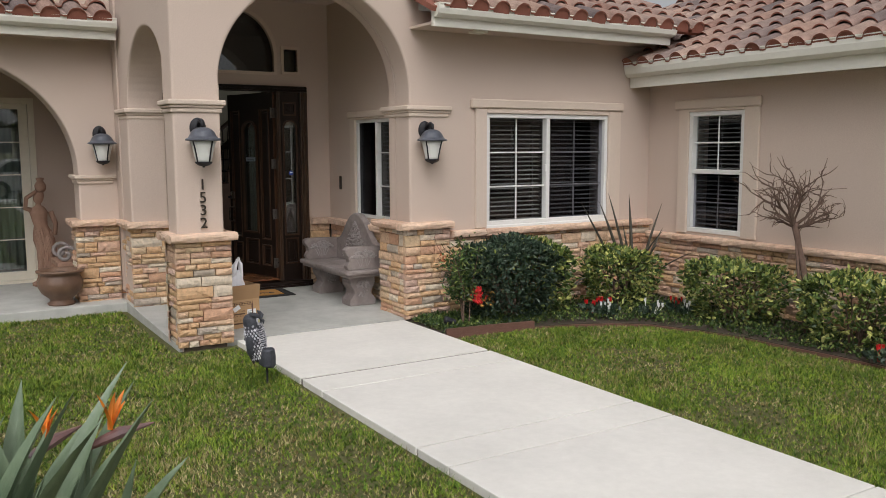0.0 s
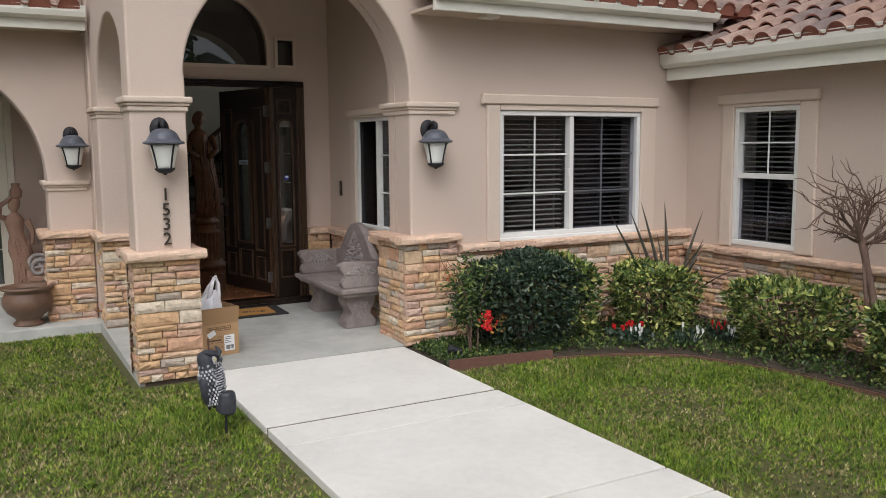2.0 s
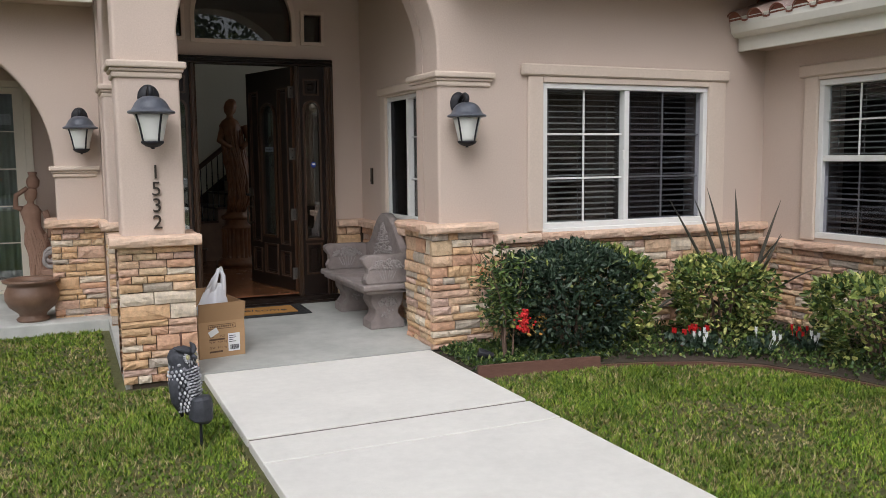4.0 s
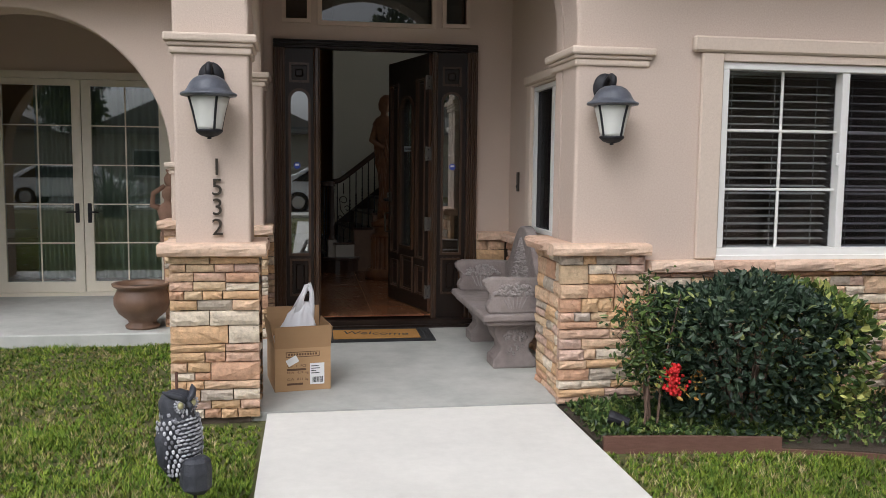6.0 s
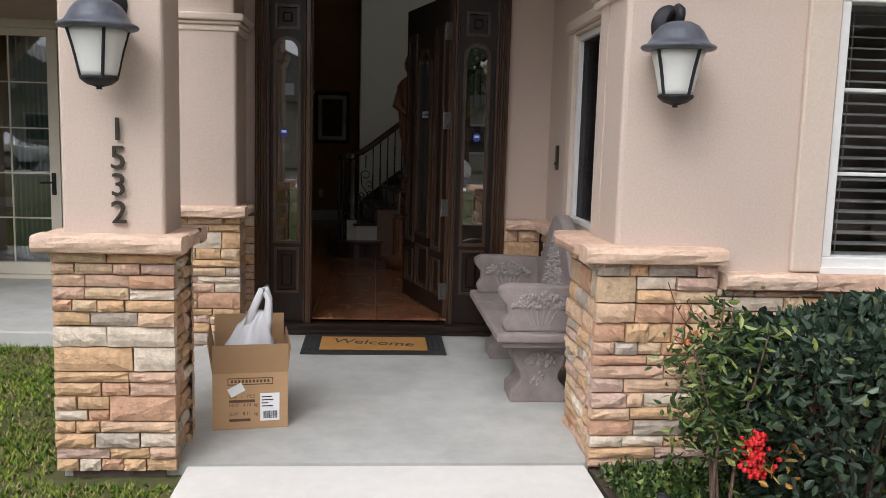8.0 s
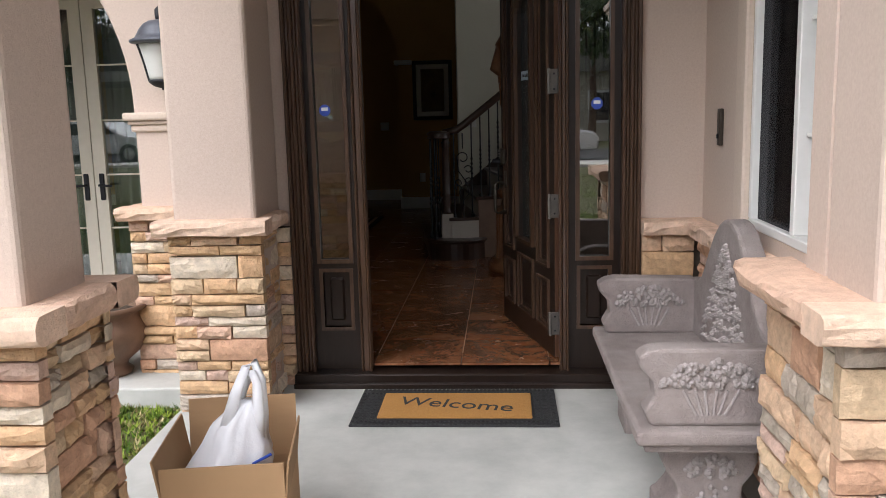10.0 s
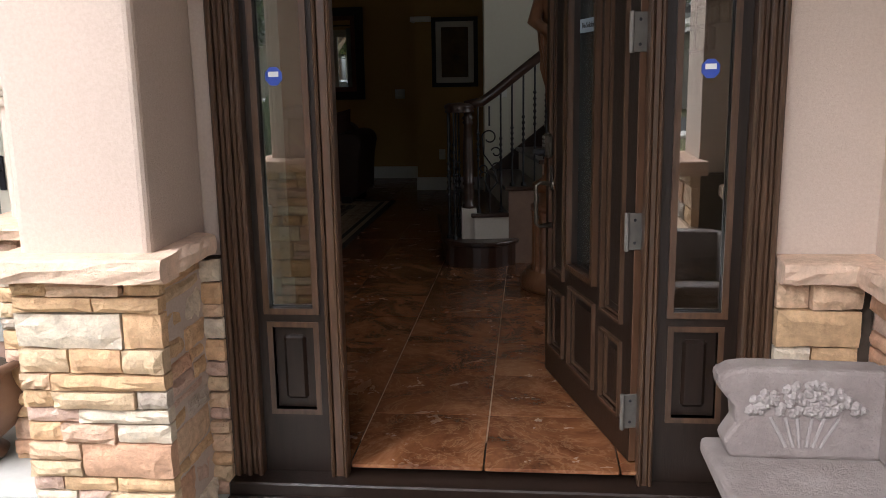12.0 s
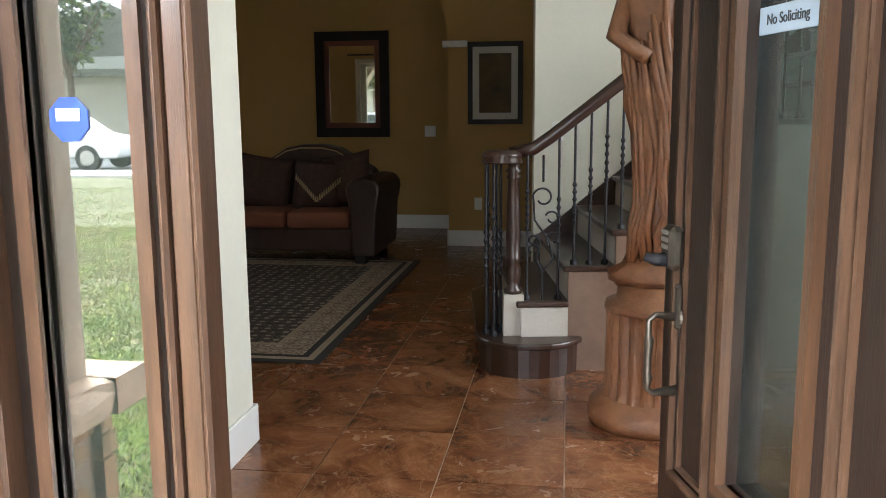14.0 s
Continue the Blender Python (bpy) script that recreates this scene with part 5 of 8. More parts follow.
def parcel():
    x0, x1, y0, y1, z0 = 3.146, 3.495, 8.90, 9.30, 0.016
    root = thing("cardboard_box", 0, 0, 0, "open brown cardboard box with white labels", "box")
    root.matrix_world = Matrix.Translation((3.16, 8.89, 0)) @ pose(0, 0, 0, 0, 0, 9) @ Matrix.Translation((-x0, -y0, 0))
    t, h = 0.006, 0.285
    for a in ((x0, x1, y0, y0 + t, z0, h), (x0, x1, y1 - t, y1, z0, h), (x0, x0 + t, y0 + t, y1 - t, z0, h), (x1 - t, x1, y0 + t, y1 - t, z0, h)):
        part("side_panel", boxed(*a), M["card"], root)
    part("bottom_panel", boxed(x0, x1, y0, y1, z0 - 0.004, z0 + t), M["card_in"], root)
    for name, hinge, axis, ang, size in (("front_flap", ((x0 + x1) / 2, y0 + 0.003, h), "X", 6, (x1 - x0, 0.14)), ("back_flap", ((x0 + x1) / 2, y1 - 0.003, h), "X", -8, (x1 - x0, 0.20)),
                                         ("side_flap", (x0 + 0.003, (y0 + y1) / 2, h), "Y", -9, (y1 - y0, 0.16)), ("side_flap", (x1 - 0.003, (y0 + y1) / 2, h), "Y", 6, (y1 - y0, 0.13))):
        w, l = size
        bm = boxed(-w / 2, w / 2, -0.003, 0.003, 0, l) if axis == "X" else boxed(-0.003, 0.003, -w / 2, w / 2, 0, l)
        f = part(name, bm, M["card_in"] if name != "back_flap" else M["card"], root)
        f.matrix_local = Matrix.Translation(hinge) @ Matrix.Rotation(radians(ang), 4, axis)
    bm = slab(rect(3.215, 3.425, 0.228, 0.262), [rect(3.219, 3.421, 0.232, 0.258)], y0 - 0.0015, y0 + 0.001)
    part("print_frame", bm, M["print"], root, "dark brown printed frame")
    bm = bmesh.new()
    for k in range(11):
        box(bm, 3.230 + k * 0.0168, 3.240 + k * 0.0168, y0 - 0.0015, y0 + 0.001, 0.239, 0.252)
    tagged(part("print_bars", bm, M["print"], root, "dark brown printed mark"), kind="stuff")
    for k, line in enumerate(("Qty   1   PCS", "N.W   4.74  kg", "G.W   8.11  kg")):
        words("print_line", line, 0.022, pose(3.222, y0 - 0.001, 0.172 - k * 0.042, 90, 0, 0), M["print"], root, "dark brown printing", 0.0004, "LEFT")
    bm = bmesh.new()
    for k in range(2):
        box(bm, 3.222, 3.34 - k * 0.02, y0 - 0.0015, y0 + 0.001, 0.143 - k * 0.092, 0.156 - k * 0.092)
    tagged(part("print_bars", bm, M["print"], root), kind="stuff")
    lab = part("shipping_label", boxed(3.365, 3.455, y0 - 0.002, y0 + 0.001, 0.05, 0.185, 0.0005), M["paper"], root, "white shipping label")
    bm = bmesh.new()
    rng = random.Random(3)
    x = 3.380
    while x < 3.44:
        w = rng.choice((0.0015, 0.003, 0.0045))
        box(bm, x, x + w, y0 - 0.003, y0 - 0.0015, 0.062, 0.098)
        x += w + rng.choice((0.0015, 0.003))
    for k in range(4):
        box(bm, 3.372, 3.40 + rng.uniform(0, 0.035), y0 - 0.003, y0 - 0.0015, 0.120 + k * 0.015, 0.125 + k * 0.015)
    part("barcode", bm, M["ink"], lab, "black barcode and lines")
    tag = part("packing_slip", boxed(-0.036, 0.036, -0.002, 0.001, -0.022, 0.022, 0.0005), M["paper"], root, "crooked white sticker")
    tag.matrix_local = pose(3.255, y0 - 0.001, 0.205, 0, -28, 0)
    return root


parcel()


def carrier_bag():
    """A crumpled plastic bag with two loop handles, standing in the carton."""
    root = thing("plastic_bag", 3.27, 9.13, 0.03, "crumpled white plastic carrier bag in the box", "bag")
    bm = bmesh.new()
    prof = [(0.10, 0.0), (0.125, 0.05), (0.13, 0.12), (0.135, 0.20), (0.13, 0.28), (0.115, 0.34), (0.095, 0.39), (0.075, 0.44), (0.05, 0.48), (0.028, 0.51)]
    lathe(bm, prof, 36, (0, 0, 0), 1.0, 1.15, lambda a, z: 1 + 0.09 * math.sin(5 * a + 9 * z) + 0.05 * math.sin(11 * a - 14 * z))
    for v in bm.verts:
        k = max(0, v.co.z - 0.25)
        v.co.x += k * 0.28 + 0.008 * math.sin(40 * v.co.z + 9 * v.co.y)
    part("sack", bm, M["bag"], root, "", True)
    for s, top in ((-1, 0.60), (1, 0.63)):
        bm = bmesh.new()
        tube(bm, [(0.02 + s * 0.01, -0.05 * s, 0.44), (0.055, -0.035 * s, 0.54), (0.085, -0.015 * s, top - 0.01), (0.105, 0.01 * s, top), (0.12, 0.02 * s, 0.57), (0.118, 0.02 * s, 0.47), (0.105, 0.02 * s, 0.38)], [0.026, 0.018, 0.013, 0.013, 0.015, 0.02, 0.028], 8)
        part("bag_handle", bm, M["bag"], root, "", True)
    bm = bmesh.new()
    tube(bm, [(0.115, -0.105, 0.27), (0.118, -0.10, 0.35), (0.16, -0.055, 0.36)], 0.005, 6)
    part("blue_print", bm, M["blue"], root, "blue printed mark")
    return root


carrier_bag()


def owl_decoy():
    """A perched owl behind a black stump, both on one thin stake that comes out at the head."""
    root = thing("owl_decoy", 2.885, 7.11, -0.012, "black and white plastic owl decoy on a stake", "decoy", rz=48)
    lean = Matrix.Translation((0, 0.028, 0.15)) @ pose(0, 0, 0, -9, 0, 0) @ Matrix.Translation((0, 0, -0.15))
    prof = [(0.022, 0.145), (0.045, 0.17), (0.064, 0.22), (0.076, 0.28), (0.080, 0.34), (0.074, 0.39), (0.067, 0.415), (0.072, 0.445), (0.071, 0.475), (0.056, 0.50), (0.028, 0.514), (0.008, 0.517)]
    bm = bmesh.new()
    lathe(bm, prof, 24, (0, 0, 0), 1.0, 0.94)
    for s in (-1, 1):
        tube(bm, [(0.0, -0.070, 0.462), (0.03 * s, -0.070, 0.488), (0.056 * s, -0.045, 0.503), (0.076 * s, -0.018, 0.520)], [0.008, 0.014, 0.014, 0.004], 8)
        tube(bm, [(0.060 * s, -0.002, 0.40), (0.080 * s, 0.004, 0.33), (0.070 * s, 0.016, 0.24), (0.03 * s, 0.034, 0.145)], [0.020, 0.036, 0.034, 0.008], 10)
    tube(bm, [(0, -0.068, 0.462), (0, -0.090, 0.446), (0, -0.084, 0.426)], [0.013, 0.010, 0.003], 8)
    bm.transform(lean)
    part("owl_body", bm, M["owl_dark"], root, "", True)
    rng = random.Random(11)
    bm = bmesh.new()
    def feather(a, z, r, w, h, thick=0.004):
        bmesh.ops.create_icosphere(bm, subdivisions=1, radius=1, matrix=Matrix.LocRotScale((r * math.cos(a), 0.94 * r * math.sin(a), z), Euler((0, 0, a)), (thick, w, h)))
    zs, rs = [p[1] for p in prof], [p[0] for p in prof]
    for j in range(15):
        z = 0.175 + j * 0.0155
        r = float(np.interp(z, zs, rs)) + 0.001
        for i in range(6):
            a = -math.pi / 2 + (i - 2.5 + 0.5 * (j % 2)) * 0.29
            feather(a, z + rng.uniform(-0.002, 0.002), r + 0.001, r * 0.16, 0.0056, 0.006)
    for j in range(12):
        z = 0.18 + j * 0.0195
        r = float(np.interp(z, zs, rs)) + 0.020
        for s in (0, math.pi):
            for i in range(6):
                a = s + (i - 2.5 + 0.5 * (j % 2)) * 0.27
                feather(a, z, r * (1 - 0.05 * abs(i - 2.5)) + 0.002, 0.0075, 0.0105, 0.006)
    for s in (-1, 1):
        for ring_r in (0.019, 0.027):
            for k in range(14):
                t = k * math.pi / 7
                bmesh.ops.create_icosphere(bm, subdivisions=1, radius=1, matrix=Matrix.LocRotScale((0.032 * s + ring_r * math.cos(t), -0.064 + 0.25 * (ring_r - 0.019), 0.455 + ring_r * math.sin(t)), None, (0.0055, 0.004, 0.0055)))
    for k in range(46):
        feather(rng.uniform(0, 6.28), rng.uniform(0.385, 0.43), 0.071, 0.006, 0.009)
    bm.transform(lean)
    fe = part("plumage", bm, M["owl"], root, "pale moulded feather tips")
    tagged(fe, kind="stuff")
    bm = bmesh.new()
    tube(bm, [(0.0, -0.030, 0.118), (0.0, -0.034, 0.13), (0.0, -0.036, 0.19), (0.0, -0.036, 0.235), (0.0, -0.034, 0.25)], [0.056, 0.066, 0.066, 0.060, 0.044], 8)
    lg = part("log_foot", bm, M["owl_dark"], root, "matt black stump under the owl")
    soften(lg, 0.010, 2, 40)
    bm = bmesh.new()
    tube(bm, [(0.0, -0.030, -0.07), (0.0, -0.030, 0.14)], 0.008, 8)
    part("stake", bm, M["iron"], root, "black metal stake")
    bm = bmesh.new()
    tube(bm, [(0.0, 0.070, 0.49), (0.0, 0.072, 0.585)], 0.006, 8)
    part("stake_tip", bm, M["edging"], root, "rusty stake tip above the head")
    for s in (-1, 1):
        bm = bmesh.new()
        bmesh.ops.create_icosphere(bm, subdivisions=2, radius=1, matrix=Matrix.LocRotScale((0.032 * s, -0.064, 0.455), None, (0.015, 0.010, 0.015)))
        bm.transform(lean)
        part("eye", bm, M["coir_eye"], root, "dull yellow eye", True)
    return root


M["coir_eye"] = mat("yellow_eye", (0.45, 0.42, 0.22), (0.5, 0.46, 0.25), 30, 0.3)
owl_decoy()

# loggia: pot, statue, carved scroll seat
def planter(x, y, z):
    root = thing("planter", x, y, z, "squat brown glazed pot on the loggia floor", "plant pot")
    bm = bmesh.new()
    lathe(bm, [(0.13, 0.0), (0.14, 0.02), (0.11, 0.045), (0.12, 0.07), (0.19, 0.13), (0.225, 0.20), (0.225, 0.26), (0.20, 0.315), (0.195, 0.335), (0.235, 0.355), (0.24, 0.375), (0.215, 0.38), (0.19, 0.36), (0.18, 0.33)], 36)
    part("pot", bm, M["terracotta"], root, "", True)
    bm = bmesh.new()
    lathe(bm, [(0.17, 0.325), (0.18, 0.335), (0.10, 0.345), (0.03, 0.35)], 24)
    part("soil", bm, M["soil"], root, "dark potting soil")
    return root


planter(2.0, 10.95, 0.056)


def draped_figure(name, x, y, z, height, material, label, arm_up, seed):
    """A standing draped statue as one plain mesh."""
    bm = bmesh.new()
    h = height
    prof = [(0.115, 0.0), (0.12, 0.03), (0.085, 0.05), (0.075, 0.12), (0.082, 0.25), (0.088, 0.38), (0.098, 0.47), (0.082, 0.56), (0.064, 0.62), (0.074, 0.70), (0.085, 0.76), (0.062, 0.80), (0.028, 0.825), (0.026, 0.845), (0.045, 0.87), (0.052, 0.91), (0.044, 0.95), (0.02, 0.975)]
    lathe(bm, [(r * h, t * h) for r, t in prof], 32, (0, 0, 0), 1.0, 0.78, lambda a, q: 1 + (0.085 * math.sin(9 * a + 7 * q / h) + 0.04 * math.sin(17 * a - 10 * q / h)) * (1 if q < 0.6 * h else 0.25))
    for v in bm.verts:
        t = v.co.z / h
        v.co.x += 0.03 * h * math.sin(t * 6.0) * (1 if t > 0.06 else 0)
    if arm_up:
        tube(bm, [(-0.07 * h, 0, 0.77 * h), (-0.15 * h, -0.01, 0.80 * h), (-0.14 * h, -0.02, 0.90 * h), (-0.045 * h, -0.02, 0.965 * h)], [0.03 * h, 0.026 * h, 0.022 * h, 0.02 * h], 8)
        lathe(bm, [(0.02 * h, 0.95 * h), (0.05 * h, 0.98 * h), (0.055 * h, 1.03 * h), (0.03 * h, 1.07 * h), (0.04 * h, 1.10 * h), (0.02 * h, 1.105 * h)], 16, (0.0, 0, 0))
        tube(bm, [(0.08 * h, 0, 0.76 * h), (0.12 * h, -0.01, 0.64 * h), (0.11 * h, -0.03, 0.52 * h)], [0.028 * h, 0.024 * h, 0.02 * h], 8)
    else:
        for s in (-1, 1):
            tube(bm, [(0.08 * h * s, 0, 0.76 * h), (0.12 * h * s, -0.02 * h, 0.64 * h), (0.04 * h * s, -0.07 * h, 0.58 * h)], [0.03 * h, 0.026 * h, 0.022 * h], 8)
    # falling folds of cloth
    rng = random.Random(seed)
    for k in range(16 if arm_up else 34):
        a = rng.uniform(math.pi * 1.05, math.pi * 1.95)
        t0 = rng.uniform(0.45, 0.6) if k < 20 else rng.uniform(0.6, 0.74)
        pts = []
        for i in range(7):
            t = t0 - (t0 - 0.06) * i / 6
            r = 0.088 * h + 0.004 * h * math.sin(3 * i)
            pts.append((r * math.cos(a + 0.35 * (t0 - t) * rng.choice((-1, 1))) + 0.03 * h * math.sin(t * 6), 0.80 * r * math.sin(a), t * h))
        tube(bm, pts, [0.006 * h] + [0.011 * h] * 5 + [0.006 * h], 6)
    ob = tagged(part(name, bm, material, None, "", True), label, "statue")
    ob.matrix_world = pose(x, y, z)
    return ob


draped_figure("statue", 2.02, 12.45, 0.057, 1.19, M["statue"], "brown clay statue carrying a jug, on the loggia floor", True, 4)


def scroll_seat():
    root = thing("scroll_chair", 2.12, 11.72, 0.056, "brown garden seat with pale carved scroll arms", "chair")
    bm = bmesh.new()
    box(bm, -0.05, 0.40, 0.0, 0.55, 0.30, 0.36, 0.01)
    part("seat", bm, M["statue"], root)
    for y in (0.02, 0.50):
        bm = bmesh.new()
        pts = [(0.05 + (0.11 - 0.012 * k / 2) * math.cos(k * 0.5), y, 0.44 + (0.11 - 0.012 * k / 2) * math.sin(k * 0.5)) for k in range(17)]
        tube(bm, pts, 0.022, 8)
        part("scroll_arm", bm, M["relief"], root, "pale carved scroll", True)
    for x in (-0.02, 0.36):
        for y in (0.04, 0.51):
            bm = bmesh.new()
            lathe(bm, [(0.03, 0.0), (0.04, 0.05), (0.025, 0.15), (0.04, 0.28), (0.04, 0.302)], 12, (x, y, 0))
            part("leg", bm, M["statue"], root, "", True)
    bm = bmesh.new()
    extrude_poly(bm, [(0.02, 0.36), (0.53, 0.36), (0.53, 0.52), (0.40, 0.58), (0.27, 0.60), (0.14, 0.58), (0.02, 0.52)], 0.36, 0.40, "x")
    part("backrest", bm, M["statue"], root)
    return root


scroll_seat()


# ---- planting ----
def leaf_cloud(name, points, normals, length, width, material, rng, fold=0.25, droop=0.3, jitter=0.8):
    """Many small folded leaves, each its own island: a diamond of two bent halves."""
    n = len(points)
    P, N = np.array(points), np.array(normals)
    R = np.random.RandomState(rng)
    d = N + R.normal(0, jitter, (n, 3))
    d[:, 2] -= droop * R.rand(n)
    d /= np.linalg.norm(d, axis=1)[:, None]
    s = np.cross(d, R.normal(0, 1, (n, 3)))
    s /= np.linalg.norm(s, axis=1)[:, None] + 1e-9
    up = np.cross(s, d)
    L = (length * (0.6 + 0.8 * R.rand(n)))[:, None]
    W = (width * (0.7 + 0.6 * R.rand(n)))[:, None]
    v = np.stack([P, P + d * L * 0.32 + s * W * 0.5 + up * W * fold, P + d * L * 0.70 + s * W * 0.42 + up * W * fold, P + d * L,
                  P + d * L * 0.70 - s * W * 0.42 + up * W * fold, P + d * L * 0.32 - s * W * 0.5 + up * W * fold], 1).reshape(-1, 3)
    k = np.arange(n)[:, None] * 6
    f = np.concatenate([np.hstack([k, k + 1, k + 2, k + 3]), np.hstack([k, k + 3, k + 4, k + 5])])
    me = bpy.data.meshes.new(name)
    me.from_pydata(v.tolist(), [], f.tolist())
    me.materials.append(material)
    return me


def bush(x, y, rx, ry, h, material, label, seed, n=2600, leaf=(0.055, 0.03), boxy=2.6, z=-0.03):
    root = thing("shrub", x, y, z, label, "shrub", "bed shrubs")
    R = random.Random(seed)
    bm = bmesh.new()
    for _ in range(9):
        a, r = R.uniform(0, 6.28), R.uniform(0.3, 0.8)
        tube(bm, [(0.04 * math.cos(a), 0.04 * math.sin(a), -0.02), (rx * r * 0.5 * math.cos(a), ry * r * 0.5 * math.sin(a), h * 0.45), (rx * r * math.cos(a), ry * r * math.sin(a), h * 0.85)], [0.012, 0.008, 0.004], 5)
    tagged(part("stem_tangle", bm, M["bark"], root), kind="stuff")
    pts, nrm = [], []
    for _ in range(n):
        a = R.uniform(0, 2 * math.pi)
        q = R.random()
        t = q ** 0.75
        c = math.cos(a), math.sin(a)
        rr = (abs(c[0]) ** boxy + abs(c[1]) ** boxy) ** (-1 / boxy)
        prof = min(1.0, 0.72 + 0.5 * t) * (1 - max(0, t - 0.78) ** 2 * 9)
        inner = 1 - 0.35 * R.random() ** 2.2
        bump = 1 + 0.11 * math.sin(3 * a + seed) + 0.07 * math.sin(7 * a + 5 * t + seed) + R.gauss(0, 0.04)
        if R.random() < 0.33:
            rad, t = math.sqrt(R.random()), 0.93 + 0.09 * R.random()
            px, py = rx * rr * c[0] * rad * 0.93, ry * rr * c[1] * rad * 0.93
            nn = (0.4 * c[0] * rad, 0.4 * c[1] * rad, 1)
            pz = h * (t - 0.10 * rad ** 3 + 0.04 * math.sin(9 * px + seed) + 0.04 * math.sin(11 * py))
        else:
            px, py = rx * rr * c[0] * prof * inner * bump, ry * rr * c[1] * prof * inner * bump
            pz = h * (0.04 + 0.94 * t)
            nn = (c[0], c[1], 0.35)
        pts.append((px, py, pz))
        nrm.append(nn)
    ob = new("foliage", leaf_cloud("foliage", pts, nrm, leaf[0], leaf[1], material, seed))
    ob.parent = root
    return root


bush(5.80, 7.98, 0.54, 0.36, 0.79, M["shrub_dark"], "dense dark green shrub beside the stone pier", 1, 7200, (0.048, 0.028))
bush(6.22, 8.02, 0.28, 0.34, 0.74, M["shrub_lime"], "yellow-green clipped shrub under the front window", 2, 1700, (0.055, 0.03))
bush(7.14, 7.86, 0.37, 0.34, 0.64, M["shrub_lime"], "yellow-green rounded shrub in the corner bed", 3, 2600, (0.055, 0.03))
bush(7.58, 6.72, 0.36, 0.52, 0.60, M["shrub_lime"], "yellow-green shrub under the wing window", 4, 3000, (0.055, 0.03))
bush(7.60, 5.42, 0.36, 0.50, 0.62, M["shrub_lime"], "yellow-green shrub beside the bare small tree", 5, 3000, (0.055, 0.03))
bush(7.62, 4.2, 0.36, 0.5, 0.66, M["shrub"], "green shrub along the wing wall", 6, 2000, (0.055, 0.03))

# bed soil with a low creeping cover, behind a redwood edging
edge = [(4.87, 7.72), (5.3, 7.67), (5.79, 7.59), (6.2, 7.47), (6.55, 7.31), (6.83, 7.06), (7.02, 6.6), (7.12, 6.2), (7.20, 5.4), (7.22, 4.6), (7.22, 3.0), (7.22, -4)]
bm = slab(edge + [(WING_X, -4), (WING_X, WALL_Y), (4.86, WALL_Y)], [], -0.06, -0.012, "z")
setting("ground_bed", bm, M["soil"], "dark moist soil of the planting bed", "soil")
bm = bmesh.new()
for (ax, ay), (bx, by) in zip(edge, edge[1:-1]):
    d = Vector((bx - ax, by - ay, 0)).normalized()
    o = Vector((-d.y, d.x, 0)) * 0.014
    q = [Vector((ax, ay, 0)) - o, Vector((bx, by, 0)) - o, Vector((bx, by, 0)) + o, Vector((ax, ay, 0)) + o]
    lo, hi = [bm.verts.new((p.x, p.y, -0.05)) for p in q], [bm.verts.new((p.x, p.y, 0.04 if ax < 5.7 else -0.02)) for p in q]
    bm.faces.new(hi)
    for i in range(4):
        bm.faces.new((lo[i], lo[(i + 1) % 4], hi[(i + 1) % 4], hi[i]))
setting("trim_bed_edging", bm, M["edging"], "weathered redwood edging board of the bed", "edging")
R = random.Random(21)
pts, nrm = [], []
while len(pts) < 9500:
    x, y = R.uniform(4.88, 7.9), R.uniform(5.0, 8.42)
    lim = np.interp(x, [4.8, 5.3, 5.79, 6.2, 6.55, 6.83, 7.02, 7.12, 7.2], [7.74, 7.69, 7.61, 7.49, 7.33, 7.08, 6.6, 6.2, 5.4]) if x < 7.2 else 4.9
    if y < lim + 0.03:
        continue
    if x > 5.9 and R.random() < 0.75:
        continue
    pts.append((x, y, -0.005 + 0.05 * R.random()))
    nrm.append((0, -0.3, 1))
tagged(new("ground_cover", leaf_cloud("ground_cover", pts, nrm, 0.031, 0.021, M["shrub"], 9, jitter=0.9)), "low creeping green ground cover in the bed", "ground cover", kind="stuff")


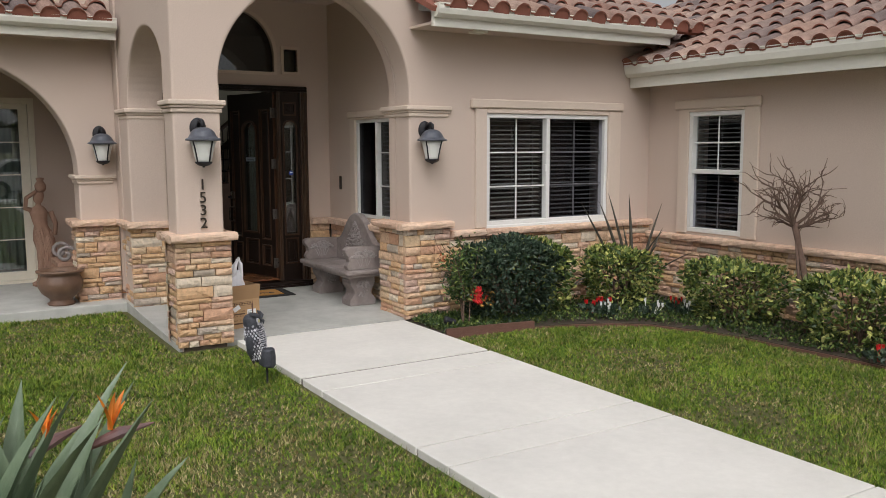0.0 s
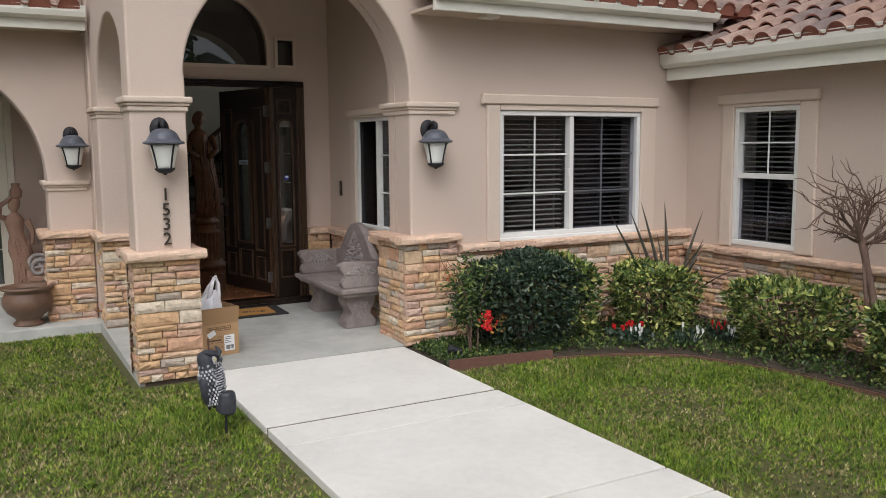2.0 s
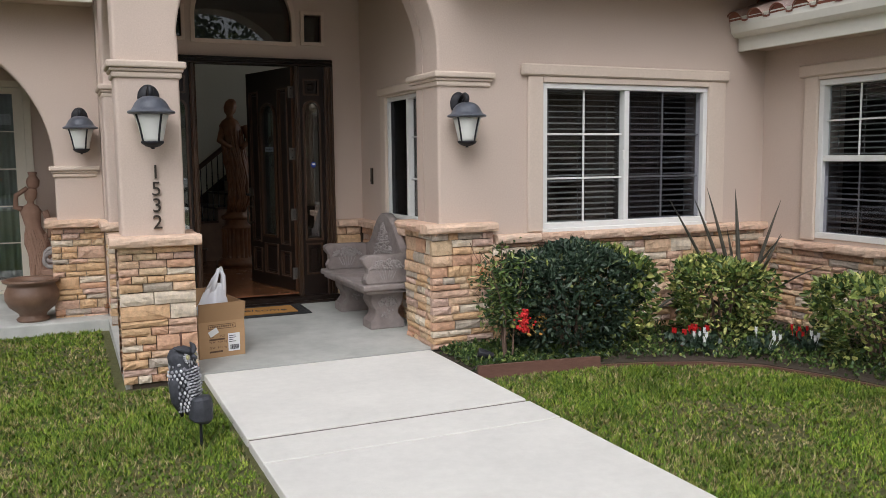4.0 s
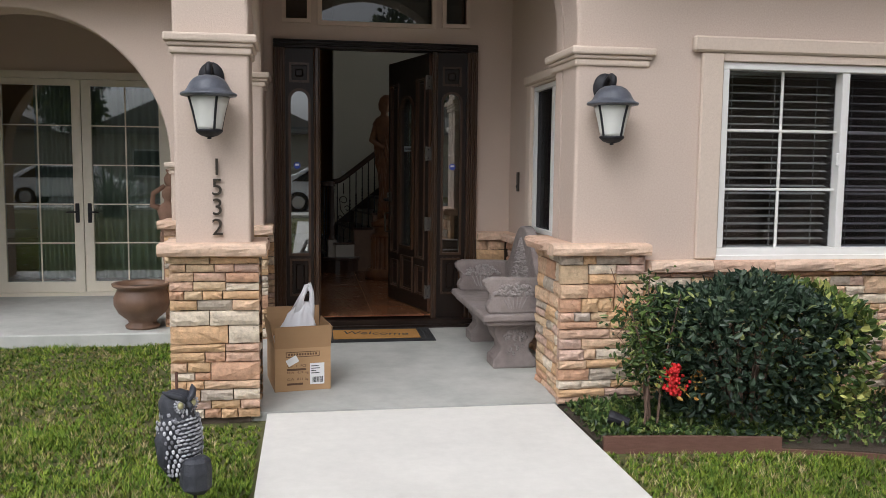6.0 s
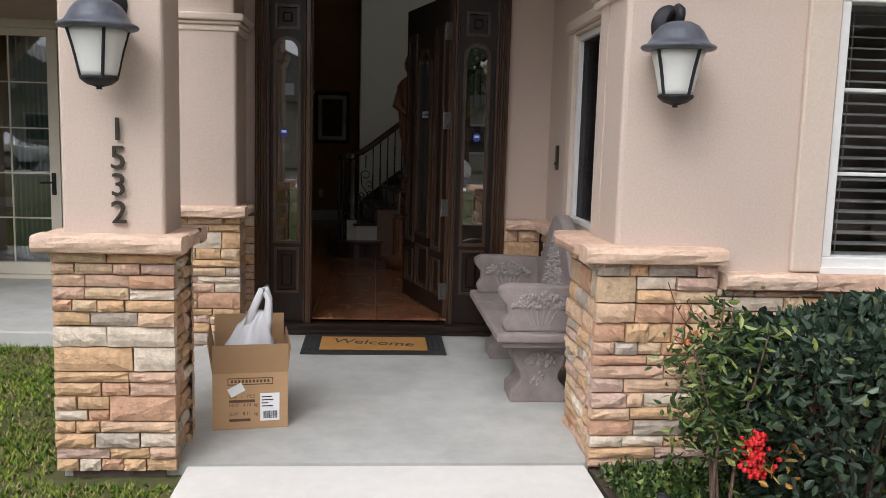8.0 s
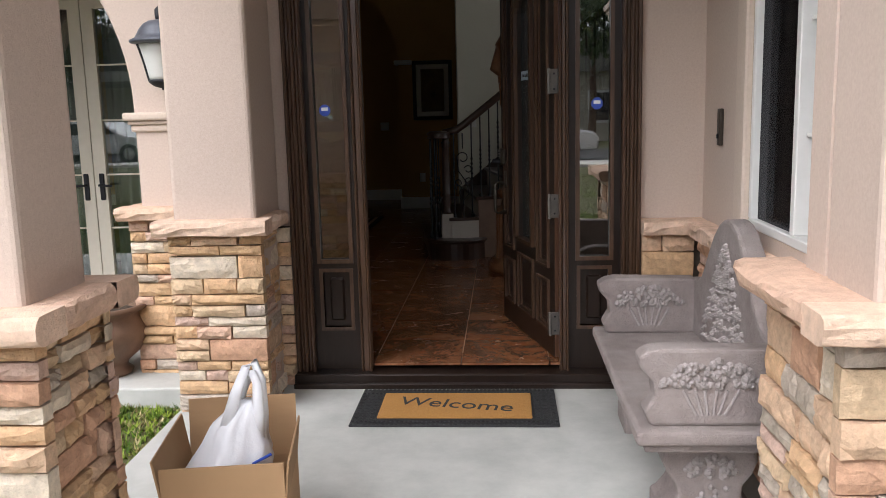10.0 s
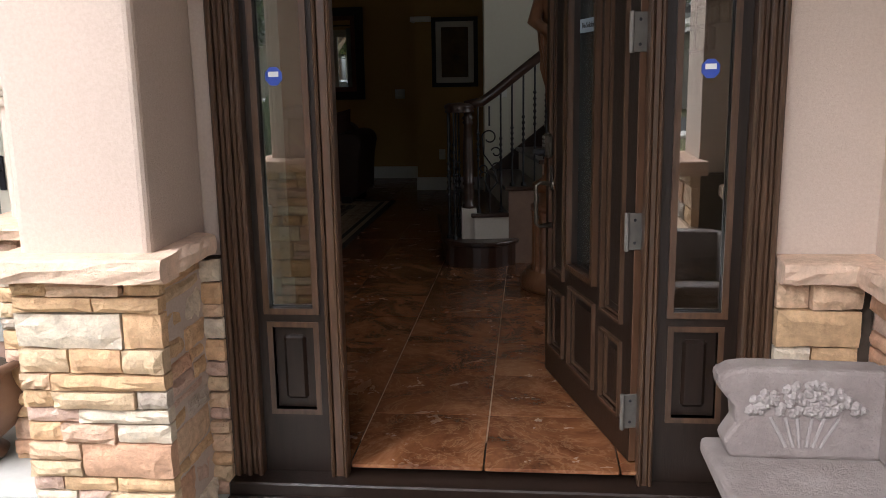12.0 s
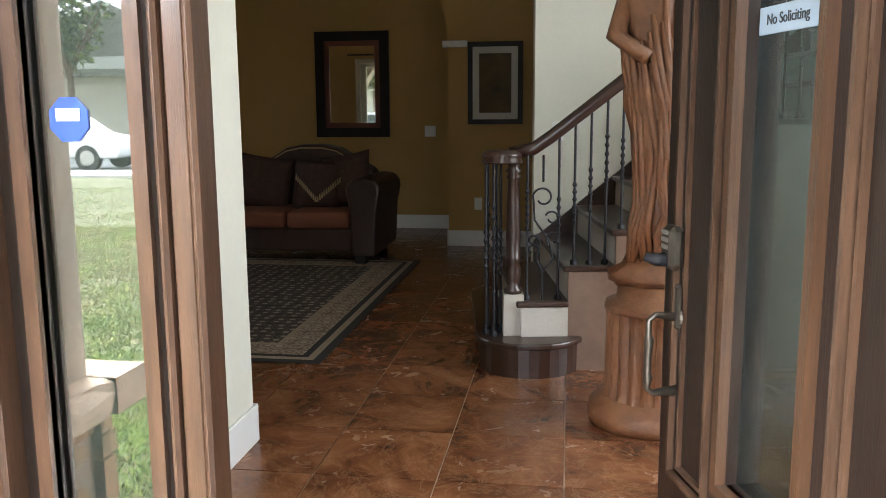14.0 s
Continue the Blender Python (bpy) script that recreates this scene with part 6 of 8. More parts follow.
def nandina(x, y):
    """Airy dark shrub stems with narrow leaflets and a cluster of red berries."""
    root = thing("nandina", x, y, -0.02, "airy green shrub with red berries by the stone pier", "shrub")
    R = random.Random(8)
    pts, nrm = [], []
    for k in range(7):
        a = R.uniform(0, 6.28)
        top = (0.16 * math.cos(a), 0.12 * math.sin(a), R.uniform(0.62, 0.86))
        path = [(0.04 * math.cos(a), 0.04 * math.sin(a), -0.02), (0.06 * math.cos(a + 0.6), 0.06 * math.sin(a + 0.6), 0.35), top]
        bm = bmesh.new()
        tube(bm, path, [0.008, 0.006, 0.003], 6)
        part("stem", bm, M["bark"], root)
        for _ in range(180):
            t = R.uniform(0.25, 1.0)
            c = Vector(path[1]).lerp(Vector(top), max(0, (t - 0.4) / 0.6))
            b = R.uniform(0, 6.28)
            pts.append((c.x + R.gauss(0, 0.07), c.y + R.gauss(0, 0.07), c.z + R.gauss(0, 0.05)))
            nrm.append((math.cos(b), math.sin(b), 0.2))
    ob = new("foliage", leaf_cloud("foliage", pts, nrm, 0.046, 0.017, M["shrub"], 31, droop=0.6))
    ob.parent = root
    bm = bmesh.new()
    for _ in range(120):
        t = R.random()
        w = 0.055 * (1 - abs(t - 0.4))
        bmesh.ops.create_icosphere(bm, subdivisions=1, radius=R.uniform(0.008, 0.012), matrix=Matrix.Translation((0.08 + R.gauss(0, w * 0.55), -0.12 + R.gauss(0, w * 0.5), 0.24 + 0.17 * t)))
    ob = part("berries", bm, M["red"], root, "bright red berry cluster")
    tagged(ob, kind="stuff")
    pts = [(0.16 + R.gauss(0, 0.06), -0.10 + R.gauss(0, 0.05), 0.22 + R.random() * 0.16) for _ in range(30)]
    ob = new("dry_leaves", leaf_cloud("dry_leaves", pts, [(0.2, -0.5, -0.6)] * 30, 0.05, 0.02, M["dry_leaf"], 33))
    ob.parent = root
    return root


M["dry_leaf"] = by_random("rusty_leaf", [(0.0, (0.35, 0.16, 0.03)), (0.6, (0.5, 0.28, 0.06)), (1.0, (0.40, 0.34, 0.10))], 0.6, 0, island=True, grain=4)
M["rust_leaf"] = by_random("red_rust_leaf", [(0.0, (0.36, 0.09, 0.035)), (0.6, (0.48, 0.17, 0.07)), (1.0, (0.42, 0.24, 0.10))], 0.6, 0, island=True, grain=4)
nandina(5.21, 7.93)

# thin vine climbing the pier's face
bm = bmesh.new()
R = random.Random(14)
for k in range(5):
    p = Vector((5.25 + 0.05 * k, 8.37, 0.35))
    pts = [p.copy()]
    for i in range(6):
        p += Vector((R.uniform(-0.09, 0.05), R.uniform(-0.006, 0.004), R.uniform(0.02, 0.12)))
        pts.append(p.copy())
    tube(bm, pts, 0.0022, 4)
vine = thing("vine", 0, 0, 0, "thin reddish vine with rusty leaves clinging to stone", "vine")
tagged(part("runner", bm, M["edging"], vine), kind="stuff")
pts = [(5.24 + R.uniform(-0.06, 0.12), 8.352 + R.uniform(-0.006, 0.006), 0.60 + R.gauss(0, 0.025)) for _ in range(34)]
ob = new("rusty_leaf_spray", leaf_cloud("rusty_leaf_spray", pts, [(0.1, -0.5, -0.3)] * 34, 0.034, 0.016, M["rust_leaf"], 35))
ob.parent = vine
tagged(ob, kind="stuff")


def blade(bm, base, heading, lean, length, width, curl, n=8, trough=0.25):
    """A strap leaf: a folded strip that rises, leans out and tapers to a point."""
    c, s = math.cos(heading), math.sin(heading)
    p = Vector(base)
    ang = radians(90 - lean)
    rows = []
    for i in range(n + 1):
        t = i / n
        w = width * (0.55 + 0.9 * t - 1.45 * t ** 2.6) * 0.9 + 0.0006
        d = Vector((c * math.cos(ang), s * math.cos(ang), math.sin(ang)))
        side = Vector((-s, c, 0))
        up = side.cross(d) * -1
        rows.append([bm.verts.new(p - side * w + up * w * trough * 2), bm.verts.new(p), bm.verts.new(p + side * w + up * w * trough * 2)])
        p = p + d * (length / n)
        ang -= radians(curl) / n
    for a, b in zip(rows, rows[1:]):
        bm.faces.new((a[0], a[1], b[1], b[0])), bm.faces.new((a[1], a[2], b[2], b[1]))


def flax(x, y):
    root = thing("flax", x, y, -0.02, "bronze flax with stiff sword leaves in the corner bed", "plant")
    R = random.Random(17)
    for hd, lean, ln, curl in ((180, 31, 1.36, 3), (186, 25, 1.30, 4), (178, 16, 1.30, 4), (190, 3, 1.22, 3), (-8, 17, 1.17, 4), (4, 27, 0.95, 8), (184, 34, 1.2, 105), (172, 40, 0.95, 80), (-85, 20, 1.0, 25), (-60, 30, 0.9, 40), (-110, 26, 0.95, 30), (100, 8, 0.9, 5)):
        bm = bmesh.new()
        blade(bm, (R.gauss(0, 0.02), R.gauss(0, 0.02), 0), radians(hd), lean, ln, 0.036, curl)
        lf = part("leaf", bm, M["flax"], root, "", True)
        so = lf.modifiers.new("thickness", "SOLIDIFY")
        so.thickness = 0.003
    return root


flax(7.52, 8.05)


def bare_tree(x, y):
    """A leafless standard: one crooked trunk, gnarled limbs that sweep up to one side, and bare twigs."""
    root = thing("tree", x, y, -0.03, "leafless small tree with a tangle of twigs", "tree")
    R = random.Random(12)
    bm = bmesh.new()
    tube(bm, [(0, 0, 0), (0.0, 0.03, 0.3), (0.0, 0.08, 0.6), (0.0, 0.15, 0.85), (0.0, 0.20, 1.04)], [0.036, 0.030, 0.027, 0.026, 0.034], 10)
    tube(bm, [(-0.03, 0.0, 0.0), (-0.04, 0.07, 0.35), (-0.035, 0.12, 0.62), (-0.01, 0.17, 0.9)], [0.018, 0.016, 0.015, 0.012], 8)
    part("trunk", bm, M["twig"], root, "", True)
    bm = bmesh.new()

    def limb(p, d, length, r, depth, wild):
        pts, rs = [p.copy()], [r]
        n = 6
        for i in range(n):
            d = (d + Vector((R.gauss(0, wild), R.gauss(0, wild), R.gauss(0.02, wild * 0.8)))).normalized()
            p = p + d * length / n
            pts.append(p.copy())
            rs.append(r * (1 - 0.11 * (i + 1)))
            if depth > 0 and i in (1, 2, 4, 5):
                side = Vector((R.gauss(0, 0.6), R.gauss(0, 0.7), R.gauss(0.12, 0.45)))
                limb(p, (d * 0.8 + side).normalized(), length * R.uniform(0.5, 0.85), r * 0.56, depth - 1, wild)
        tube(bm, pts, rs, 6)

    for dx, dy, dz, ln in ((0.1, 0.75, 0.9, 0.50), (-0.3, 0.55, 0.9, 0.48), (0.2, 0.30, 1.0, 0.52), (-0.1, 0.05, 1.0, 0.50), (0.1, -0.55, 0.75, 0.42), (-0.2, -0.8, 0.5, 0.40), (0.3, -0.9, 0.28, 0.36), (0.0, 0.95, 0.25, 0.26), (-0.5, 0.6, 0.5, 0.34), (0.45, 0.2, 0.8, 0.42)):
        limb(Vector((R.gauss(0, 0.01), 0.20 + 0.02 * dy, 0.98 + 0.07 * R.random())), Vector((dx, dy, dz)).normalized(), ln * 0.76, 0.0165, 2, 0.24)
    tagged(part("twig_tangle", bm, M["twig"], root, "tangled bare twigs"), kind="stuff")
    return root


bare_tree(7.62, 5.87)


def cyclamen(x, y, colour, label, seed):
    root = thing("flower", x, y, -0.01, label, "flower", "bed flowers")
    R = random.Random(seed)
    pts = [(R.gauss(0, 0.06), R.gauss(0, 0.06), R.uniform(0.02, 0.10)) for _ in range(70)]
    ob = new("foliage", leaf_cloud("foliage", pts, [(0, 0, 1)] * 70, 0.05, 0.04, M["shrub_dark"], seed))
    ob.parent = root
    for k in range(R.randint(4, 6)):
        px, py, pz = R.gauss(0, 0.05), R.gauss(0, 0.05) - 0.03, R.uniform(0.10, 0.15)
        bm = bmesh.new()
        tube(bm, [(px * 0.6, py * 0.6, 0.02), (px, py, pz)], 0.002, 4)
        for j in range(5):
            a = j * 1.257
            blade(bm, (px, py, pz), a, 14, 0.044, 0.015, 12, 3)
        part("bloom", bm, M[colour], root)
    return root


for k, (x, y, c) in enumerate(((6.62, 7.50, "white_petal"), (7.02, 7.30, "white_petal"), (7.36, 7.14, "white_petal"), (6.72, 7.66, "red"), (6.82, 7.70, "red"), (7.42, 7.30, "red"), (6.6, 7.72, "red"), (7.22, 4.95, "red"))):
    cyclamen(x, y, c, "white cyclamen in the bed edge" if c != "red" else "red cyclamen in the bed edge", 40 + k)

# small spike light in the bed
sp = thing("garden_spotlight", 5.02, 7.90, 0.0, "small black garden spotlight on the bed soil", "lamp")
bm = bmesh.new()
tube(bm, [(0, 0, -0.03), (0, 0, 0.05)], 0.008, 8)
part("spike", bm, M["iron"], sp)
bm = bmesh.new()
tube(bm, [(-0.05, 0.02, 0.085), (-0.03, 0.012, 0.08), (0.05, -0.02, 0.055)], [0.034, 0.036, 0.026], 14)
part("lamp_head", bm, M["iron"], sp)


def bird_of_paradise(x, y):
    root = thing("bird_of_paradise", x, y, -0.04, "bird of paradise plant with grey-green leaves and orange flowers", "plant")
    R = random.Random(23)
    for k in range(64):
        bm = bmesh.new()
        h = R.uniform(0, 6.28)
        lean, ln = R.uniform(2, 14), R.uniform(1.0, 1.34)
        if k % 6 == 0:
            h, lean = R.uniform(-0.5, 0.5), R.uniform(14, 19)
        bx, by = R.gauss(-0.06, 0.10), R.gauss(0, 0.10)
        st = ln * 0.45
        a = radians(90 - lean * 0.6)
        tip = (bx + st * math.cos(h) * math.cos(a), by + st * math.sin(h) * math.cos(a), st * math.sin(a))
        tube(bm, [(bx, by, 0), tip], [0.011, 0.008], 6)
        blade(bm, tip, h, lean, ln * 0.57, R.uniform(0.044, 0.064), R.uniform(6, 30), 10, 0.35)
        part("leaf", bm, M["strelitzia"], root, "", True)
    for bx, by, h, ln in ((0.15, 0.12, 0.05, 1.07), (0.04, 0.10, 0.6, 1.06), (-0.3, -0.1, 3.4, 1.2)):
        bm = bmesh.new()
        tip = (bx + 0.08 * math.cos(h), by + 0.08 * math.sin(h), ln)
        tube(bm, [(bx, by, 0), tip], [0.011, 0.008], 6)
        fl = part("stalk", bm, M["strelitzia"], root)
        bm = bmesh.new()
        tube(bm, [tip, (tip[0] + 0.07 * math.cos(h), tip[1] + 0.07 * math.sin(h), ln + 0.02), (tip[0] + 0.15 * math.cos(h), tip[1] + 0.15 * math.sin(h), ln + 0.03)], [0.010, 0.015, 0.002], 8)
        part("spathe", bm, M["spathe"], fl, "grey-purple pointed spathe")
        for j in range(4):
            bm = bmesh.new()
            blade(bm, (tip[0] + 0.05 * math.cos(h), tip[1] + 0.05 * math.sin(h), ln + 0.03), h + R.uniform(-0.7, 0.7) + (3.14 if j == 0 else 0), R.uniform(5, 40), R.uniform(0.06, 0.10), 0.012, 10, 5)
            part("petal", bm, M["orange"], fl, "orange petal")
    return root


bird_of_paradise(0.86, 3.05)


# ---- lawn: mown blades, thicker where the camera passes ----
def lawn(name, label, zones, seed):
    R = np.random.RandomState(seed)
    V, F, D = [], [], []
    base = 0
    for x0, x1, y0, y1, dens, inside in zones:
        n = int((x1 - x0) * (y1 - y0) * dens)
        x, y = R.uniform(x0, x1, n), R.uniform(y0, y1, n)
        ok = inside(x, y)
        patch = np.sin(x * 2.3 + 1.7 * np.sin(y * 1.1)) * np.sin(y * 2.9 + 1.3 * np.sin(x * 1.7)) + 0.5 * np.sin(7 * x + 3 * y) * np.sin(6 * y - 2 * x)
        ok &= R.rand(n) < np.clip(0.78 + 0.3 * patch, 0.25, 1)
        x, y, patch = x[ok], y[ok], patch[ok]
        n = len(x)
        thin = 1 / (1 + np.exp(3.0 * (y - 6.1))) / (1 + np.exp(4.0 * (x - 2.5)))
        mott = np.sin(5.1 * x + 2.2 * np.sin(3.7 * y)) * np.sin(4.3 * y + 1.9 * np.sin(2.9 * x)) + 0.8 * np.sin(17 * x + 5 * np.sin(9 * y)) * np.sin(15 * y + 4 * np.sin(11 * x))
        dry = R.rand(n) < np.clip(0.17 + 0.36 * thin + 0.20 * mott - 0.1 * patch, 0.02, 0.85)
        K = 5
        h = ((0.014 + 0.024 * R.rand(n)) * np.clip(1.0 + 0.3 * patch, 0.6, 1.5))[:, None] * R.uniform(0.6, 1.15, (n, K))
        a, lean = R.uniform(0, 6.28, (n, K)), R.uniform(0.25, 1.35, (n, K))
        w = R.uniform(0.0018, 0.0036, (n, K)) * (1 + 0.10 * np.clip(y - 4, 0, 8))[:, None]
        c = np.stack([x, y, np.full(n, -0.05)], 1)[:, None]
        side = np.stack([x[:, None] - 2 * w * np.sin(a), y[:, None] + 2 * w * np.cos(a), np.full((n, K), -0.05)], 2)
        tip = np.stack([x[:, None] + h * lean * np.cos(a), y[:, None] + h * lean * np.sin(a), -0.05 + h], 2)
        V.append(np.concatenate([c, side, tip], 1).reshape(-1, 3))
        k = np.arange(n)[:, None] * (2 * K + 1) + base
        j = np.arange(K)[None, :]
        F.append(np.stack([np.broadcast_to(k, (n, K)), k + 1 + j, k + 1 + K + j], 2).reshape(-1, 3))
        D.append(np.repeat(dry, K))
        base += n * (2 * K + 1)
    V, F = np.concatenate(V), np.concatenate(F)
    me = bpy.data.meshes.new(name)
    me.vertices.add(len(V)), me.loops.add(len(F) * 3), me.polygons.add(len(F))
    me.vertices.foreach_set("co", V.ravel())
    me.loops.foreach_set("vertex_index", F.ravel().astype(np.int32))
    me.polygons.foreach_set("loop_start", np.arange(0, len(F) * 3, 3, dtype=np.int32))
    me.polygons.foreach_set("loop_total", np.full(len(F), 3, dtype=np.int32))
    me.update()
    me.materials.append(M["grass"]), me.materials.append(M["straw"])
    me.polygons.foreach_set("material_index", np.concatenate(D).astype(np.int32))
    return tagged(new(name, me), label, "grass", kind="stuff")


def left_side(x, y):
    return (x < WALK0 - 0.008 * np.sin(23 * y)) & ((y < 10.7) & ((x < 2.55) | (y < 8.40)) | (x < 2.1)) & (y < 10.68)


def right_side(x, y):
    lim = np.interp(x, [4.8, 5.3, 5.79, 6.2, 6.55, 6.83, 7.02, 7.12, 7.19], [7.71, 7.65, 7.57, 7.45, 7.29, 7.04, 6.58, 6.18, 4.5])
    return (x > WALK1 + 0.008 * np.sin(19 * y)) & (y < np.where(x < 7.19, lim, -9))


lawn("grass_left", "mown patchy green lawn with dry spots", [(-2.6, 3.1, 1.6, 5.5, 3600, left_side), (-2.0, 3.1, 5.5, 8.4, 3600, left_side), (-2.6, 2.6, 8.4, 10.7, 2200, left_side), (-9, -2.0, 0, 10.7, 260, left_side), (-6, 3.1, -4, 1.6, 300, left_side)], 3)
lawn("grass_right", "mown patchy green lawn with dry spots", [(4.8, 7.2, 3.2, 7.8, 3600, right_side), (4.8, 7.2, -4, 3.2, 300, right_side)], 4)


# ---- indoor things ----
RISE, RUN, PHI = 0.175, 0.228, 9.0


def staircase():
    """Starter step with a rounded end, winding treads, risers, skirt and a forged balustrade."""
    root = tagged(new("stairs"), "dark wood staircase with pale risers and iron balusters", "staircase", kind="structure")
    c, s = math.cos(radians(PHI)), math.sin(radians(PHI))
    ox, oy = 3.70, 13.845
    def spot(u, v, z):
        return (ox + u * c - v * s, oy + u * s + v * c, z)
    def prism(loop, z0, z1):
        bm = bmesh.new()
        a, b = [bm.verts.new(spot(u, v, z0)) for u, v in loop], [bm.verts.new(spot(u, v, z1)) for u, v in loop]
        bm.faces.new(list(reversed(a))), bm.faces.new(b)
        for i in range(len(a)):
            j = (i + 1) % len(a)
            bm.faces.new((a[i], a[j], b[j], b[i]))
        bmesh.ops.recalc_face_normals(bm, faces=list(bm.faces))
        return bm
    def starter(g):
        return [(0.05 + (0.245 + g) * math.cos(radians(t)), 0.085 + (0.215 + g) * math.sin(radians(t))) for t in range(180, 361, 12)] + [(0.295 + g, 1.1), (-0.175 - g, 1.1)]
    part("starter_riser", prism(starter(0), FLOOR, FLOOR + RISE - 0.03), M["stain"], root, "glossy dark curved riser")
    st = part("starter_tread", prism(starter(0.022), FLOOR + RISE - 0.03, FLOOR + RISE), M["stain"], root)
    soften(st, 0.008, 2, 50)
    part("starter_carpet", prism([(0.30 * 0.2, 0.06), (0.28, 0.06), (0.28, 1.09), (-0.06, 1.09)], FLOOR + RISE, FLOOR + RISE + 0.004), M["white"], root, "pale worn tread top")
    n = 13
    for k in range(1, n):
        z = FLOOR + RISE * k
        u = RUN * (k - 1)
        part("riser", prism([(u, 0.03), (u + 0.02, 0.03), (u + 0.02, 1.12), (u, 1.12)], z + (0.004 if k == 1 else 0), z + RISE - 0.028), M["carpet_shaded_white"], root, "pale riser")
        t = part("tread", prism([(u - 0.025, -0.012), (u + RUN + 0.004, -0.012), (u + RUN + 0.004, 1.115), (u - 0.025, 1.115)], z + RISE - 0.028, z + RISE), M["stain"], root)
        soften(t, 0.007, 2, 50)
        # lowest panel is white; its shade is painted with the greyer tone
        part("side_panel", prism([(u, 0.0), (u + RUN, 0.0), (u + RUN, 0.03), (u, 0.03)], FLOOR + (RISE if k == 1 else 0), z + RISE - 0.028), M["carpet_shaded_white"] if k < 2 else M["side_wood"], root, "closed stair side panel")
    # dark skirt on the wall side
    bm = bmesh.new()
    q = [(0.19, FLOOR + RISE + 0.30), (0.19, FLOOR), (RUN * n, FLOOR + RISE * (n - 1)), (RUN * n, FLOOR + RISE * n + 0.42), (0.21, FLOOR + RISE + 0.34)]
    a = [bm.verts.new(spot(u, 1.10, z)) for u, z in q]
    b = [bm.verts.new(spot(u, 1.125, z)) for u, z in q]
    bm.faces.new(a), bm.faces.new(list(reversed(b)))
    for i in range(5):
        j = (i + 1) % 5
        bm.faces.new((a[j], a[i], b[i], b[j]))
    bmesh.ops.recalc_face_normals(bm, faces=list(bm.faces))
    part("wall_skirt", bm, M["stain"], root, "dark raked skirting board")
    # newel with volute
    nx, ny = -0.035, 0.07
    # white block, with its shade put into a greyer colour
    block = part("newel_block", prism([(nx - 0.05, ny - 0.05), (nx + 0.05, ny - 0.05), (nx + 0.05, ny + 0.05), (nx - 0.05, ny + 0.05)], FLOOR + RISE, FLOOR + RISE + 0.205), M["carpet_shaded_white"], root, "pale newel base block")
    bm = bmesh.new()
    z0 = FLOOR + RISE + 0.205
    lathe(bm, [(0.042, 0), (0.045, 0.02), (0.030, 0.035), (0.036, 0.07), (0.040, 0.12), (0.030, 0.15), (0.042, 0.165), (0.034, 0.18), (0.036, 0.28), (0.032, 0.45), (0.028, 0.56), (0.038, 0.575), (0.028, 0.59), (0.042, 0.605), (0.026, 0.62), (0.034, 0.665)], 20, spot(nx, ny, z0))
    part("newel_post", bm, M["stain"], root, "turned dark newel post", True)
    bm = bmesh.new()
    lathe(bm, [(0.095, 0.0), (0.10, 0.008), (0.092, 0.02), (0.102, 0.036), (0.098, 0.05), (0.075, 0.062), (0.02, 0.066)], 28, spot(nx - 0.055, ny + 0.01, z0 + 0.64))
    part("volute", bm, M["stain"], root, "round dark rail volute", True)
    rail0 = Vector(spot(nx - 0.02, ny, z0 + 0.69))
    slope = RISE / RUN
    pts = [rail0 + Vector((0, 0, -0.005)), Vector(spot(0.06, 0.06, z0 + 0.71)), Vector(spot(0.14, 0.05, z0 + 0.765))]
    for k in range(1, 11):
        pts.append(Vector(spot(0.14 + 0.25 * k, 0.05, z0 + 0.765 + 0.25 * k * slope)))
    bm = bmesh.new()
    tube(bm, pts, 0.032, 12)
    part("handrail", bm, M["stain"], root, "polished dark handrail", True)
    def rail_z(u):
        return z0 + 0.765 + (u - 0.14) * slope if u > 0.14 else z0 + 0.68
    def twisted(u, v, za, zb, twist):
        bm = bmesh.new()
        tube(bm, [spot(u, v, za), spot(u, v, zb)], 0.0065, 6)
        for w in np.linspace(*twist, 6):
            lathe(bm, [(0.006, -0.014), (0.012, 0.0), (0.006, 0.014)], 6, spot(u, v, za + (zb - za) * w))
        lathe(bm, [(0.017, 0.0), (0.017, 0.018), (0.009, 0.026)], 4, spot(u, v, za))
        return part("baluster", bm, M["iron"], root, "black twisted iron baluster")
    for i, (du, dv) in enumerate(((-0.135, -0.005), (-0.12, 0.07), (-0.075, 0.085), (-0.10, -0.05), (-0.06, 0.02))):
        twisted(nx + du, ny + dv, FLOOR + RISE, z0 + 0.645, (0.45, 0.75) if i % 2 else (0.35, 0.6))
    for k in range(1, 10):
        for j in range(3):
            u = RUN * (k - 1) + 0.03 + j * RUN / 3
            if k == 1 and j == 1:
                continue
            twisted(u, 0.045, FLOOR + RISE * (k + 1), rail_z(u), ((0.35, 0.6), (0.5, 0.75), (0.3, 0.55))[(j + k) % 3])
    # scrolled panel
    u0 = 0.03 + RUN / 3
    zb, zt = FLOOR + RISE * 2, rail_z(u0)
    bm = bmesh.new()
    tube(bm, [spot(u0, 0.045, zt), spot(u0, 0.045, zt - 0.13)], 0.006, 6)
    tube(bm, [spot(u0, 0.045, zb), spot(u0, 0.045, zb + 0.14)], 0.006, 6)
    def curl(cu, cz, r, a0, a1, shrink=0.45, n=18):
        return [spot(cu + r * (1 - shrink * i / n) * math.cos(radians(a0 + (a1 - a0) * i / n)), 0.045, cz + r * (1 - shrink * i / n) * math.sin(radians(a0 + (a1 - a0) * i / n))) for i in range(n + 1)]
    m = (zb + zt) / 2
